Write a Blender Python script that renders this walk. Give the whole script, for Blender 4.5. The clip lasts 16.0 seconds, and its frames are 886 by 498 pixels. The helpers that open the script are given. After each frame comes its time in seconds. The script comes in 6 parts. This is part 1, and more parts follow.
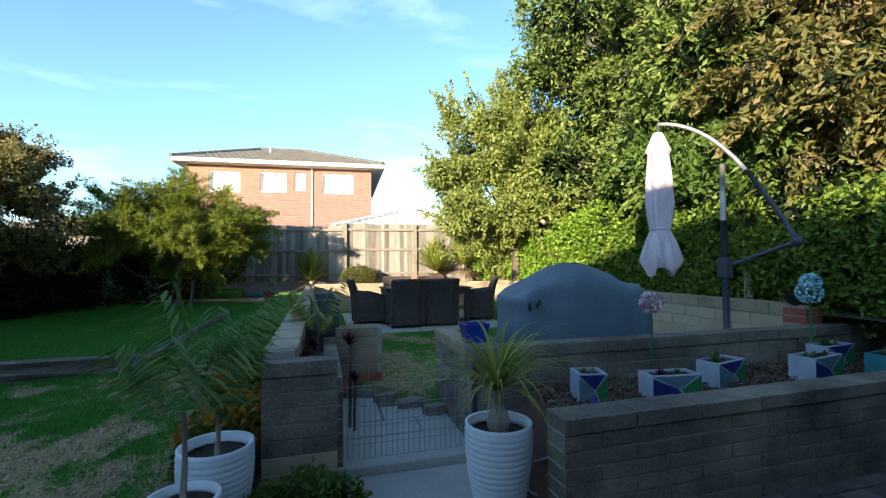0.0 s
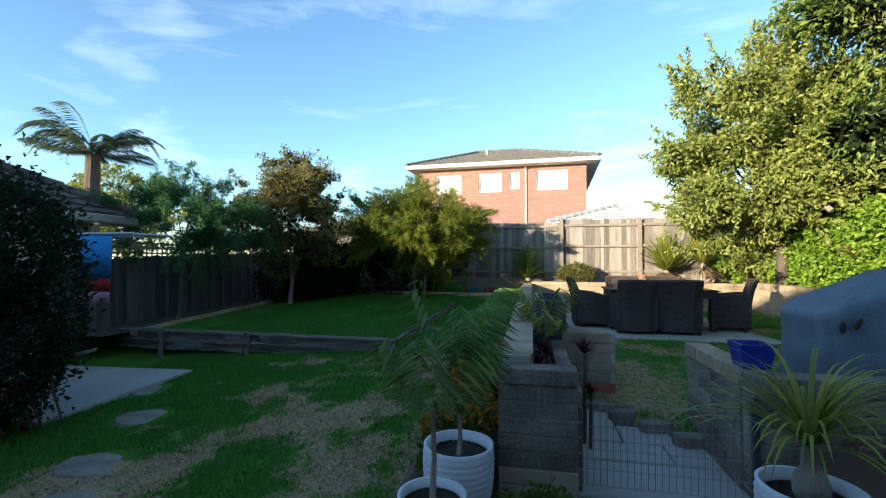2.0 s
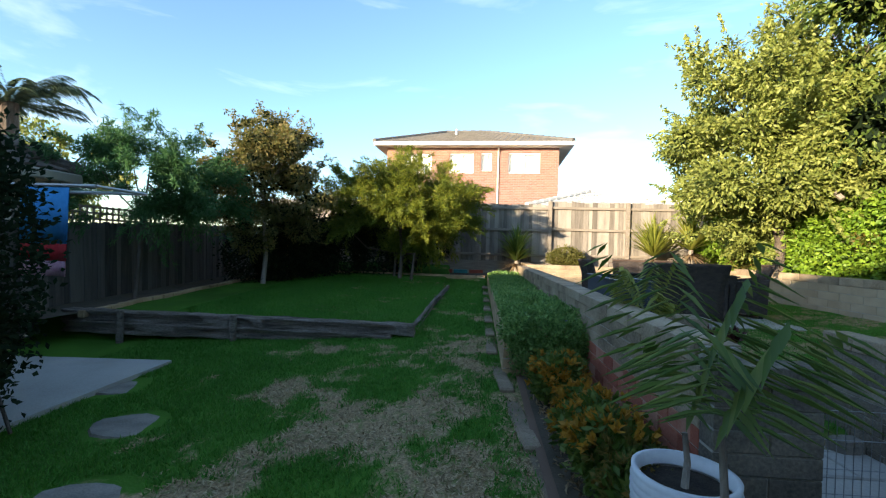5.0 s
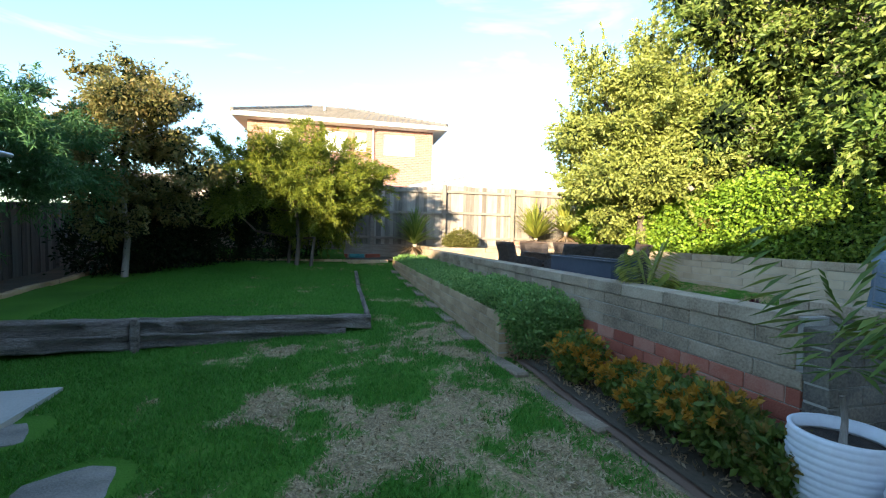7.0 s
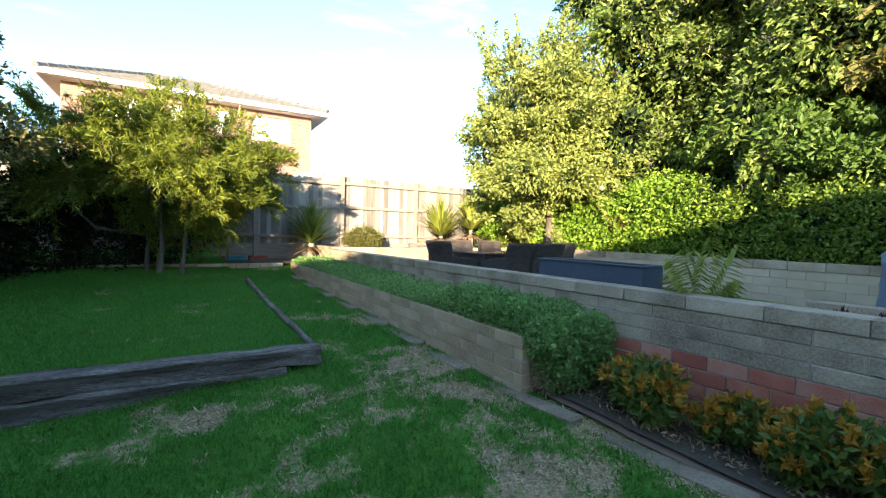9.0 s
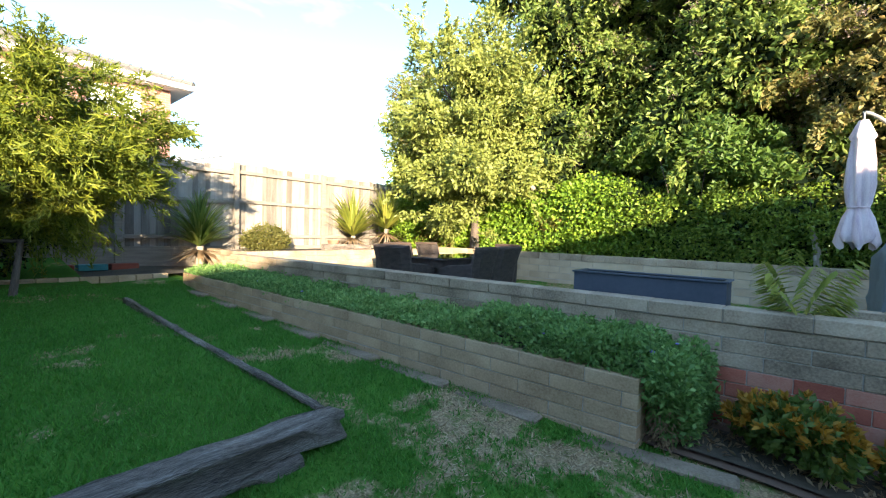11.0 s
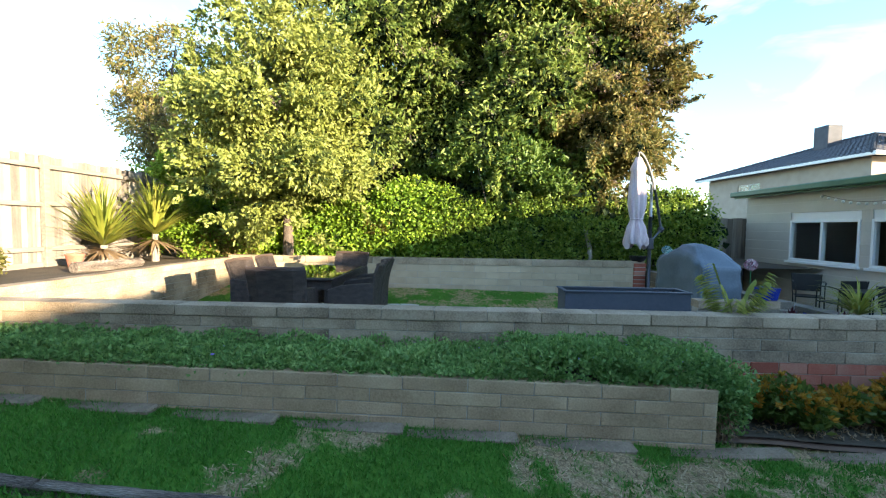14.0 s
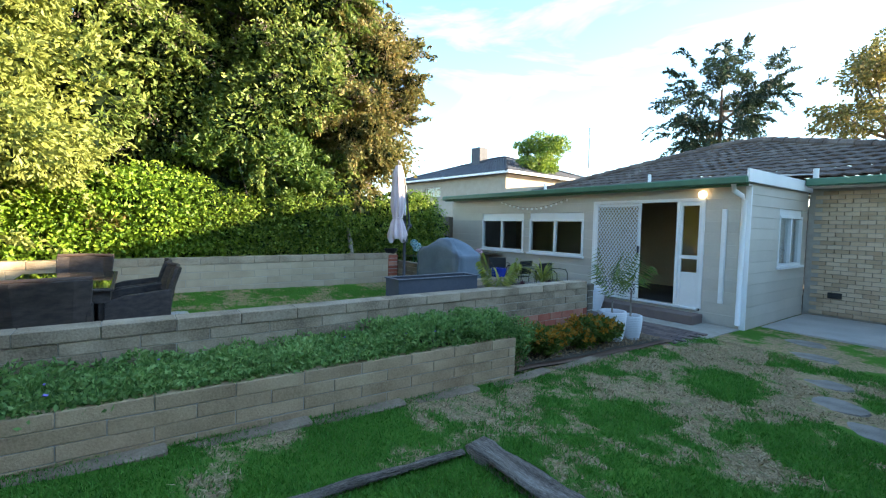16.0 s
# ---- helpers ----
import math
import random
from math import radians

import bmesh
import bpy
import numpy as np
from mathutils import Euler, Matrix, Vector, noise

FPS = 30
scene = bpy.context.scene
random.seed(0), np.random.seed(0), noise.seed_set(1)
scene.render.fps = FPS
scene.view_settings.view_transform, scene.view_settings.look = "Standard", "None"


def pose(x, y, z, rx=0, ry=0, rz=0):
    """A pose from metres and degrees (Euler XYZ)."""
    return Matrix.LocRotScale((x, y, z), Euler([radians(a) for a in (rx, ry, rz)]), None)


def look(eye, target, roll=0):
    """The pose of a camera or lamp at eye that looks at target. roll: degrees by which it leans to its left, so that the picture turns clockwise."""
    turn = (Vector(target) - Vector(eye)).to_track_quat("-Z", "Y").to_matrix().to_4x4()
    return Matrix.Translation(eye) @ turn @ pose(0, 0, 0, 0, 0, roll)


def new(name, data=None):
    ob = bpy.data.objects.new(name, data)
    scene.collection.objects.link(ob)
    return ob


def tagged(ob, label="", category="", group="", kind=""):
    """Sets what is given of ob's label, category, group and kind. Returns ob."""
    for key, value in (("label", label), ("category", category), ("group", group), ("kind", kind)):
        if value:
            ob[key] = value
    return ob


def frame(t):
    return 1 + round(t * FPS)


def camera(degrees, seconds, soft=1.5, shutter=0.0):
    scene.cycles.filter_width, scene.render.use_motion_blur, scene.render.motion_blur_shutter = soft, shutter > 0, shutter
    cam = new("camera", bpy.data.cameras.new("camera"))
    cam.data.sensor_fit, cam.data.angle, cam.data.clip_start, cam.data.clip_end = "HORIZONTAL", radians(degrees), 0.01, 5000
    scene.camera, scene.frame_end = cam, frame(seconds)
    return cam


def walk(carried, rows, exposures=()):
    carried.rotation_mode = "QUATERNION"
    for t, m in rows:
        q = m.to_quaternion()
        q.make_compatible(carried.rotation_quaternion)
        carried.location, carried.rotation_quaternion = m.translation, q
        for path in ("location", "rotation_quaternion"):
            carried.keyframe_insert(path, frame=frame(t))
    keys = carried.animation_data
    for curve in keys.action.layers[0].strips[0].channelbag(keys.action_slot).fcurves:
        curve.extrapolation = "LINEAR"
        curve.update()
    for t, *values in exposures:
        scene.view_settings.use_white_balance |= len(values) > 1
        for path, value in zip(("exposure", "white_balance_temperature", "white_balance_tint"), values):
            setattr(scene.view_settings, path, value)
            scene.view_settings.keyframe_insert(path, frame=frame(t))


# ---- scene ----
cam = camera(90.7, 16.0, soft=1.2)
PATH = [
    (0, (-0.51, 0.746, 1.427), (0.03, 2.671, 1.494), -0.5),
    (0.5, (-0.55, 0.689, 1.441), (-0.295, 2.671, 1.511), -0.1),
    (1, (-0.565, 0.711, 1.434), (-0.581, 2.709, 1.505), -0.1),
    (1.5, (-0.586, 0.848, 1.43), (-0.801, 2.835, 1.495), -0.1),
    (2, (-0.664, 1.021, 1.456), (-1.059, 2.981, 1.509), 0.1),
    (2.5, (-0.76, 1.213, 1.496), (-1.264, 3.148, 1.545), 0.2),
    (3, (-0.849, 1.355, 1.502), (-1.493, 3.248, 1.551), 0.1),
    (5.5, (-2.289, 1.732, 1.281), (-2.217, 3.731, 1.242), 1.7),
    (6, (-2.666, 1.828, 1.288), (-2.379, 3.806, 1.209), 1.5),
    (6.5, (-3.011, 1.958, 1.299), (-2.587, 3.911, 1.222), 1.6),
    (7, (-3.288, 2.105, 1.263), (-2.754, 4.031, 1.193), 1.4),
    (7.5, (-3.501, 2.394, 1.261), (-2.81, 4.269, 1.182), 1.4),
    (8, (-3.664, 2.787, 1.27), (-2.89, 4.629, 1.183), 1.5),
    (8.5, (-3.818, 3.22, 1.261), (-2.871, 4.98, 1.183), 1.5),
    (11, (-4.346, 5.33, 1.337), (-2.792, 6.586, 1.262), 1.6),
    (11.5, (-4.538, 5.793, 1.393), (-2.857, 6.875, 1.316), 1.6),
    (12, (-4.604, 6.29, 1.388), (-2.85, 7.247, 1.307), 1.4),
    (12.5, (-4.623, 6.775, 1.402), (-2.822, 7.64, 1.32), 1.2),
    (13, (-4.614, 7.212, 1.43), (-2.758, 7.952, 1.353), 1.3),
    (13.5, (-4.601, 7.521, 1.519), (-2.668, 8.028, 1.434), 0.9),
    (14, (-4.683, 7.826, 1.611), (-2.687, 7.906, 1.51), 0.8),
    (14.5, (-4.818, 8.228, 1.612), (-2.848, 7.899, 1.513), 1.3),
    (15, (-4.862, 8.564, 1.623), (-2.972, 7.917, 1.523), 1.2),
    (15.5, (-4.799, 8.932, 1.638), (-3.052, 7.965, 1.532), 1.3),
    (16, (-4.831, 9.275, 1.656), (-3.207, 8.113, 1.547), 1.2),
]
walk(cam, [(t, look(eye, target, roll)) for t, eye, target, roll in PATH],
     [(0, 1.72, 6600, 4), (3, 1.45, 6550, 4), (5.5, 1.9, 7150, 8), (7, 2.38, 7100, 8), (8.5, 2.46, 7050, 8), (11, 2.52, 7000, 8), (14, 2.55, 7150, 8), (16, 2.7, 7100, 8)])

# ---- world, sun ----
SUN_AZ, SUN_EL = 217.0, 10.6  # compass of the sun: degrees clockwise from +y; height
sky_world = bpy.data.worlds.new("sky")
scene.world = sky_world
sky_world.use_nodes = True
wn, wl = sky_world.node_tree.nodes, sky_world.node_tree.links
sky_tex = wn.new("ShaderNodeTexSky")
sky_tex.sky_type = "NISHITA"
sky_tex.sun_disc = False
sky_tex.sun_elevation = radians(SUN_EL)
sky_tex.sun_rotation = radians(SUN_AZ)
sky_tex.air_density, sky_tex.dust_density, sky_tex.ozone_density = 1.0, 0.2, 3.2
# thin high cloud streaks mixed into the sky
wgeo = wn.new("ShaderNodeTexCoord")
wmap = wn.new("ShaderNodeMapping")
wmap.inputs["Scale"].default_value = (1.6, 2.6, 7.0)
wmap.inputs["Rotation"].default_value = (0.1, 0.25, 0.5)
wnoise = wn.new("ShaderNodeTexNoise")
wnoise.inputs["Scale"].default_value = 1.5
wnoise.inputs["Detail"].default_value = 6.0
wnoise.inputs["Roughness"].default_value = 0.55
wnoise.inputs["Distortion"].default_value = 0.5
wramp = wn.new("ShaderNodeValToRGB")
wramp.color_ramp.elements[0].position = 0.53
wramp.color_ramp.elements[1].position = 0.98
wmix = wn.new("ShaderNodeMix")
wmix.data_type = "RGBA"
wmix.inputs["B"].default_value = (9.0, 9.3, 9.8, 1)
wmul = wn.new("ShaderNodeMath")
wmul.operation = "MULTIPLY"
wmul.inputs[1].default_value = 0.24
wback = wn["Background"]
wl.new(wgeo.outputs["Generated"], wmap.inputs["Vector"])
wl.new(wmap.outputs["Vector"], wnoise.inputs["Vector"])
wl.new(wnoise.outputs["Fac"], wramp.inputs["Fac"])
wl.new(wramp.outputs["Color"], wmul.inputs[0])
wl.new(wmul.outputs[0], wmix.inputs["Factor"])
wl.new(sky_tex.outputs["Color"], wmix.inputs["A"])
wl.new(wmix.outputs["Result"], wback.inputs["Color"])
wback.inputs["Strength"].default_value = 0.15

sun_data = bpy.data.lights.new("sun", "SUN")
sun_data.energy = 4.4
sun_data.angle = radians(0.6)
sun_data.color = (1.0, 0.84, 0.64)
sun = new("sun", sun_data)
_az, _el = radians(SUN_AZ), radians(SUN_EL)
sun.matrix_world = look((0, 0, 30), (0 - math.sin(_az) * math.cos(_el) * 10, 0 - math.cos(_az) * math.cos(_el) * 10, 30 - math.sin(_el) * 10))


# ---- materials ----
def mat(name, colors, rough=0.8, scale=6.0, fine=60.0, bump=0.2, metal=0.0, spec=0.3, object_random=0.0, island_random=0.0,
        translucent=0.0, stretch=(1, 1, 1), detail=5.0, fine_amount=0.35, bump_dist=0.01, alpha_white=None):
    """A procedural surface: two noise scales blend the colours, with fine relief."""
    m = bpy.data.materials.new(name)
    m.use_nodes = True
    n, l = m.node_tree.nodes, m.node_tree.links
    b = n["Principled BSDF"]
    tc = n.new("ShaderNodeTexCoord")
    mp = n.new("ShaderNodeMapping")
    mp.inputs["Scale"].default_value = stretch
    if object_random:
        oi, ad = n.new("ShaderNodeObjectInfo"), n.new("ShaderNodeVectorMath")
        l.new(tc.outputs["Object"], ad.inputs[0])
        l.new(oi.outputs["Location"], ad.inputs[1])
        l.new(ad.outputs["Vector"], mp.inputs["Vector"])
    else:
        l.new(tc.outputs["Object"], mp.inputs["Vector"])
    big, small = n.new("ShaderNodeTexNoise"), n.new("ShaderNodeTexNoise")
    big.inputs["Scale"].default_value, big.inputs["Detail"].default_value = scale, detail
    small.inputs["Scale"].default_value, small.inputs["Detail"].default_value = fine, 3.0
    l.new(mp.outputs["Vector"], big.inputs["Vector"])
    l.new(mp.outputs["Vector"], small.inputs["Vector"])
    mixf = n.new("ShaderNodeMix")
    mixf.inputs["Factor"].default_value = fine_amount
    l.new(big.outputs["Fac"], mixf.inputs["A"])
    l.new(small.outputs["Fac"], mixf.inputs["B"])
    fac = mixf.outputs["Result"]
    for amount, node, out in ((object_random, "ShaderNodeObjectInfo", "Random"), (island_random, "ShaderNodeNewGeometry", "Random Per Island")):
        if amount:
            r = n.new(node)
            mr = n.new("ShaderNodeMix")
            mr.inputs["Factor"].default_value = amount
            l.new(fac, mr.inputs["A"])
            l.new(r.outputs[out], mr.inputs["B"])
            fac = mr.outputs["Result"]
    ramp = n.new("ShaderNodeValToRGB")
    els = ramp.color_ramp.elements
    k = len(colors)
    lo, hi = (0.32, 0.68) if not island_random else (0.15, 0.85)
    els[0].position, els[1].position = lo, hi
    els[0].color, els[1].color = (*colors[0], 1), (*colors[-1], 1)
    for q in range(1, k - 1):
        e = els.new(lo + (hi - lo) * q / (k - 1))
        e.color = (*colors[q], 1)
    l.new(fac, ramp.inputs["Fac"])
    l.new(ramp.outputs["Color"], b.inputs["Base Color"])
    b.inputs["Roughness"].default_value = rough
    b.inputs["Metallic"].default_value = metal
    b.inputs["Specular IOR Level"].default_value = spec
    if bump:
        bp = n.new("ShaderNodeBump")
        bp.inputs["Strength"].default_value, bp.inputs["Distance"].default_value = bump, bump_dist
        l.new(small.outputs["Fac"], bp.inputs["Height"])
        l.new(bp.outputs["Normal"], b.inputs["Normal"])
    if translucent:
        tr = n.new("ShaderNodeBsdfTranslucent")
        l.new(ramp.outputs["Color"], tr.inputs["Color"])
        ms = n.new("ShaderNodeMixShader")
        ms.inputs["Fac"].default_value = translucent
        l.new(b.outputs["BSDF"], ms.inputs[1])
        l.new(tr.outputs["BSDF"], ms.inputs[2])
        l.new(ms.outputs["Shader"], n["Material Output"].inputs["Surface"])
    return m


def glass(name, tint=(0.9, 0.95, 0.95), rough=0.02):
    m = bpy.data.materials.new(name)
    m.use_nodes = True
    b = m.node_tree.nodes["Principled BSDF"]
    b.inputs["Base Color"].default_value = (*tint, 1)
    b.inputs["Roughness"].default_value = rough
    b.inputs["Transmission Weight"].default_value = 1.0
    b.inputs["IOR"].default_value = 1.45
    return m


def ground_mat(name, low, mid, high, relief=0.5):
    """Grass or soil whose patches come from the mesh's own wear attribute."""
    m = mat(name, [low, mid], rough=0.95, scale=1.3, fine=60, bump=relief, spec=0.1, bump_dist=0.02)
    n, l = m.node_tree.nodes, m.node_tree.links
    b = n["Principled BSDF"]
    base = b.inputs["Base Color"].links[0].from_socket
    at = n.new("ShaderNodeAttribute")
    at.attribute_name = "wear"
    dry = n.new("ShaderNodeTexNoise")
    dry.inputs["Scale"].default_value, dry.inputs["Detail"].default_value = 70, 6
    dr = n.new("ShaderNodeValToRGB")
    dr.color_ramp.elements[0].position, dr.color_ramp.elements[1].position = 0.35, 0.65
    dr.color_ramp.elements[0].color = (*[c * 0.45 for c in high], 1)
    dr.color_ramp.elements[1].color = (*high, 1)
    tc = n.new("ShaderNodeTexCoord")
    l.new(tc.outputs["Object"], dry.inputs["Vector"])
    l.new(dry.outputs["Fac"], dr.inputs["Fac"])
    mx = n.new("ShaderNodeMix")
    mx.data_type = "RGBA"
    brk = n.new("ShaderNodeTexNoise")
    brk.inputs["Scale"].default_value, brk.inputs["Detail"].default_value = 14, 5
    l.new(tc.outputs["Object"], brk.inputs["Vector"])
    mm = n.new("ShaderNodeMath")
    mm.operation = "MULTIPLY_ADD"
    mm.inputs[1].default_value, mm.inputs[2].default_value = 3.6, -1.8
    l.new(brk.outputs["Fac"], mm.inputs[0])
    ad = n.new("ShaderNodeMath")
    ad.operation = "ADD"
    ad.use_clamp = True
    l.new(at.outputs["Fac"], ad.inputs[0])
    l.new(mm.outputs[0], ad.inputs[1])
    ml = n.new("ShaderNodeMath")
    ml.operation = "MULTIPLY"
    l.new(ad.outputs[0], ml.inputs[0])
    gate_ = n.new("ShaderNodeMath")
    gate_.operation = "MULTIPLY"
    gate_.use_clamp = True
    gate_.inputs[1].default_value = 4.0
    l.new(at.outputs["Fac"], gate_.inputs[0])
    l.new(gate_.outputs[0], ml.inputs[1])
    l.new(ml.outputs[0], mx.inputs["Factor"])
    l.new(base, mx.inputs["A"])
    l.new(dr.outputs["Color"], mx.inputs["B"])
    l.new(mx.outputs["Result"], b.inputs["Base Color"])
    return m


M = {}
M["lawn"] = ground_mat("lawn_grass", (0.038, 0.11, 0.014), (0.075, 0.19, 0.024), (0.44, 0.31, 0.175))
M["blade"] = mat("grass_blade", [(0.035, 0.13, 0.016), (0.068, 0.235, 0.03), (0.125, 0.30, 0.05)], rough=0.6, scale=0.9, fine=4, island_random=0.4, translucent=0.35, bump=0)
M["straw"] = mat("dry_grass", [(0.20, 0.14, 0.075), (0.35, 0.255, 0.145), (0.47, 0.36, 0.215)], rough=0.85, island_random=0.7, bump=0)
M["earth"] = mat("earth", [(0.06, 0.05, 0.035), (0.11, 0.085, 0.06)], rough=0.95, scale=3, fine=50, bump=0.6)
M["mulch"] = mat("bark_mulch", [(0.06, 0.035, 0.025), (0.14, 0.085, 0.06), (0.25, 0.17, 0.12)], rough=0.9, island_random=0.75, bump=0.2)
M["soil"] = mat("potting_soil", [(0.02, 0.015, 0.012), (0.06, 0.045, 0.035)], rough=0.95, scale=20, fine=120, bump=0.9)
M["block"] = mat("concrete_block", [(0.13, 0.096, 0.064), (0.32, 0.245, 0.168), (0.49, 0.39, 0.28)], rough=0.92, scale=2.6, fine=70, bump=0.7, object_random=0.06, bump_dist=0.006)
M["bed_block"] = mat("tan_concrete_block", [(0.25, 0.165, 0.095), (0.43, 0.30, 0.182), (0.56, 0.41, 0.26)], rough=0.92, scale=2.4, fine=70, bump=0.65, object_random=0.06, bump_dist=0.006)
M["cream_block"] = mat("cream_block", [(0.36, 0.28, 0.19), (0.50, 0.40, 0.28)], rough=0.9, scale=3, fine=90, bump=0.4, object_random=0.14)
M["dark_block"] = mat("weathered_block", [(0.055, 0.048, 0.042), (0.17, 0.145, 0.115), (0.33, 0.275, 0.21)], rough=0.92, scale=2.6, fine=70, bump=0.7, object_random=0.06, bump_dist=0.006)
M["red_brick"] = mat("red_brick", [(0.26, 0.07, 0.045), (0.36, 0.11, 0.07), (0.42, 0.20, 0.14)], rough=0.9, scale=6, fine=100, bump=0.35, object_random=0.35)
M["mortar"] = mat("mortar", [(0.30, 0.28, 0.24), (0.42, 0.39, 0.34)], rough=0.95, scale=8, fine=120, bump=0.5)
M["kerb"] = mat("old_concrete_kerb", [(0.13, 0.095, 0.062), (0.33, 0.25, 0.175)], rough=0.95, scale=5, fine=70, bump=0.5)
M["concrete"] = mat("concrete_slab", [(0.32, 0.30, 0.27), (0.46, 0.435, 0.395)], rough=0.9, scale=1.5, fine=60, bump=0.25)
M["stone"] = mat("stepping_stone", [(0.14, 0.12, 0.10), (0.30, 0.265, 0.225)], rough=0.95, scale=6, fine=80, bump=0.6)
M["paver"] = mat("clay_paver", [(0.10, 0.075, 0.07), (0.19, 0.14, 0.125)], rough=0.85, scale=5, fine=80, bump=0.3, object_random=0.35)
M["sleeper"] = mat("weathered_sleeper", [(0.045, 0.035, 0.03), (0.29, 0.235, 0.195), (0.60, 0.52, 0.45)], rough=0.95, scale=2.2, fine=26, bump=1.0, stretch=(0.8, 9, 9), bump_dist=0.04, fine_amount=0.5)
M["paling"] = mat("grey_paling", [(0.13, 0.115, 0.10), (0.23, 0.205, 0.18), (0.33, 0.30, 0.265)], rough=0.92, scale=2.5, fine=35, bump=0.5, stretch=(7, 7, 0.7), object_random=0.35)
# darker copy of the paling: shade from foliage overhead put into colour
M["paling_shade"] = mat("paling_with_painted_shade", [(0.05, 0.047, 0.044), (0.10, 0.093, 0.086), (0.15, 0.14, 0.13)], rough=0.92, scale=2.5, fine=35, bump=0.5, stretch=(7, 7, 0.7), object_random=0.35)
M["rail"] = mat("fence_rail", [(0.17, 0.145, 0.12), (0.30, 0.26, 0.22)], rough=0.92, scale=3, fine=40, bump=0.5, stretch=(0.7, 7, 7))
M["nbrick"] = mat("neighbour_brick_base", [(0.45, 0.24, 0.17), (0.55, 0.31, 0.22)], rough=0.9, scale=1, fine=30)
M["white"] = mat("white_paint", [(0.70, 0.70, 0.68), (0.80, 0.80, 0.78)], rough=0.55, scale=2, fine=40, bump=0.08, object_random=0.15)
M["tan_wall"] = mat("tan_render", [(0.32, 0.27, 0.22), (0.40, 0.34, 0.28)], rough=0.85, scale=2, fine=40, bump=0.1)
M["cream_wall"] = mat("cream_render", [(0.60, 0.55, 0.46), (0.70, 0.65, 0.55)], rough=0.8, scale=2, fine=60, bump=0.12)
M["board"] = mat("painted_weatherboard", [(0.46, 0.42, 0.355), (0.56, 0.515, 0.44)], rough=0.6, scale=1.6, fine=40, bump=0.1, object_random=0.2)
M["tan_brick"] = mat("tan_face_brick", [(0.38, 0.27, 0.17), (0.50, 0.37, 0.245), (0.56, 0.43, 0.30)], rough=0.9, scale=4, fine=80, bump=0.3, object_random=0.4)
M["green_metal"] = mat("green_gutter", [(0.05, 0.13, 0.08), (0.07, 0.17, 0.105)], rough=0.45, scale=2, fine=40, bump=0.03)
M["tile_brown"] = mat("brown_roof_tile", [(0.055, 0.04, 0.035), (0.11, 0.085, 0.072), (0.18, 0.15, 0.13)], rough=0.85, scale=2, fine=30, bump=0.3)
M["tile_grey"] = mat("grey_roof_tile", [(0.10, 0.095, 0.09), (0.17, 0.16, 0.15)], rough=0.85, scale=2, fine=30, bump=0.3)
M["roof_blue"] = mat("slate_roof", [(0.05, 0.055, 0.07), (0.09, 0.095, 0.11)], rough=0.7, scale=2, fine=30, bump=0.3)
M["roof_light"] = mat("pale_metal_roof", [(0.42, 0.42, 0.41), (0.58, 0.58, 0.57)], rough=0.5, scale=1, fine=20, bump=0.05)
M["glass"] = glass("window_glass")
M["curtain"] = mat("white_curtain", [(0.62, 0.62, 0.60), (0.78, 0.78, 0.76)], rough=0.9, scale=4, fine=40, stretch=(10, 10, 0.4), bump=0.2)
M["dark_room"] = mat("dark_interior", [(0.03, 0.027, 0.024), (0.055, 0.05, 0.045)], rough=0.9, scale=1.5, fine=20, bump=0)
M["room_wall"] = mat("warm_interior_wall", [(0.40, 0.29, 0.16), (0.48, 0.36, 0.21)], rough=0.9, scale=1, fine=20, bump=0)
M["wicker"] = mat("dark_brown_wicker", [(0.018, 0.013, 0.012), (0.045, 0.034, 0.030), (0.075, 0.058, 0.05)], rough=0.6, scale=12, fine=140, bump=0.8, stretch=(1, 1, 2.2), spec=0.4)
M["cushion"] = mat("brown_back_panel", [(0.06, 0.04, 0.032), (0.10, 0.07, 0.055)], rough=0.8, scale=6, fine=90, bump=0.3)
M["cover"] = mat("blue_grey_cover", [(0.075, 0.105, 0.135), (0.115, 0.155, 0.19), (0.16, 0.20, 0.235)], rough=0.62, scale=2.2, fine=60, bump=0.25, spec=0.35)
M["trough"] = mat("charcoal_blue_steel", [(0.045, 0.058, 0.08), (0.07, 0.085, 0.11)], rough=0.5, scale=2, fine=30, bump=0.03)
M["pot_white"] = mat("white_ribbed_pot", [(0.60, 0.62, 0.66), (0.74, 0.76, 0.79)], rough=0.5, scale=3, fine=50, bump=0.08)
M["cobalt"] = mat("cobalt_glaze", [(0.01, 0.025, 0.20), (0.02, 0.045, 0.32)], rough=0.2, scale=3, fine=20, bump=0.02, spec=0.5)
M["p_blue"] = mat("navy_pot_paint", [(0.012, 0.02, 0.13), (0.02, 0.035, 0.20)], rough=0.6, scale=6, fine=60, bump=0.1)
M["p_green"] = mat("green_pot_paint", [(0.02, 0.13, 0.05), (0.035, 0.20, 0.07)], rough=0.6, scale=6, fine=60, bump=0.1)
M["p_teal"] = mat("grey_teal_pot_paint", [(0.10, 0.17, 0.22), (0.15, 0.23, 0.28)], rough=0.6, scale=6, fine=60, bump=0.1)
M["p_aqua"] = mat("aqua_pot_paint", [(0.03, 0.16, 0.18), (0.05, 0.22, 0.24)], rough=0.6, scale=6, fine=60, bump=0.1)
M["p_grey"] = mat("grey_pot_concrete", [(0.33, 0.36, 0.42), (0.45, 0.48, 0.54)], rough=0.85, scale=6, fine=80, bump=0.3)
M["steel_dark"] = mat("charcoal_pole", [(0.05, 0.055, 0.07), (0.08, 0.085, 0.10)], rough=0.45, scale=3, fine=30, bump=0.02, metal=0.3)
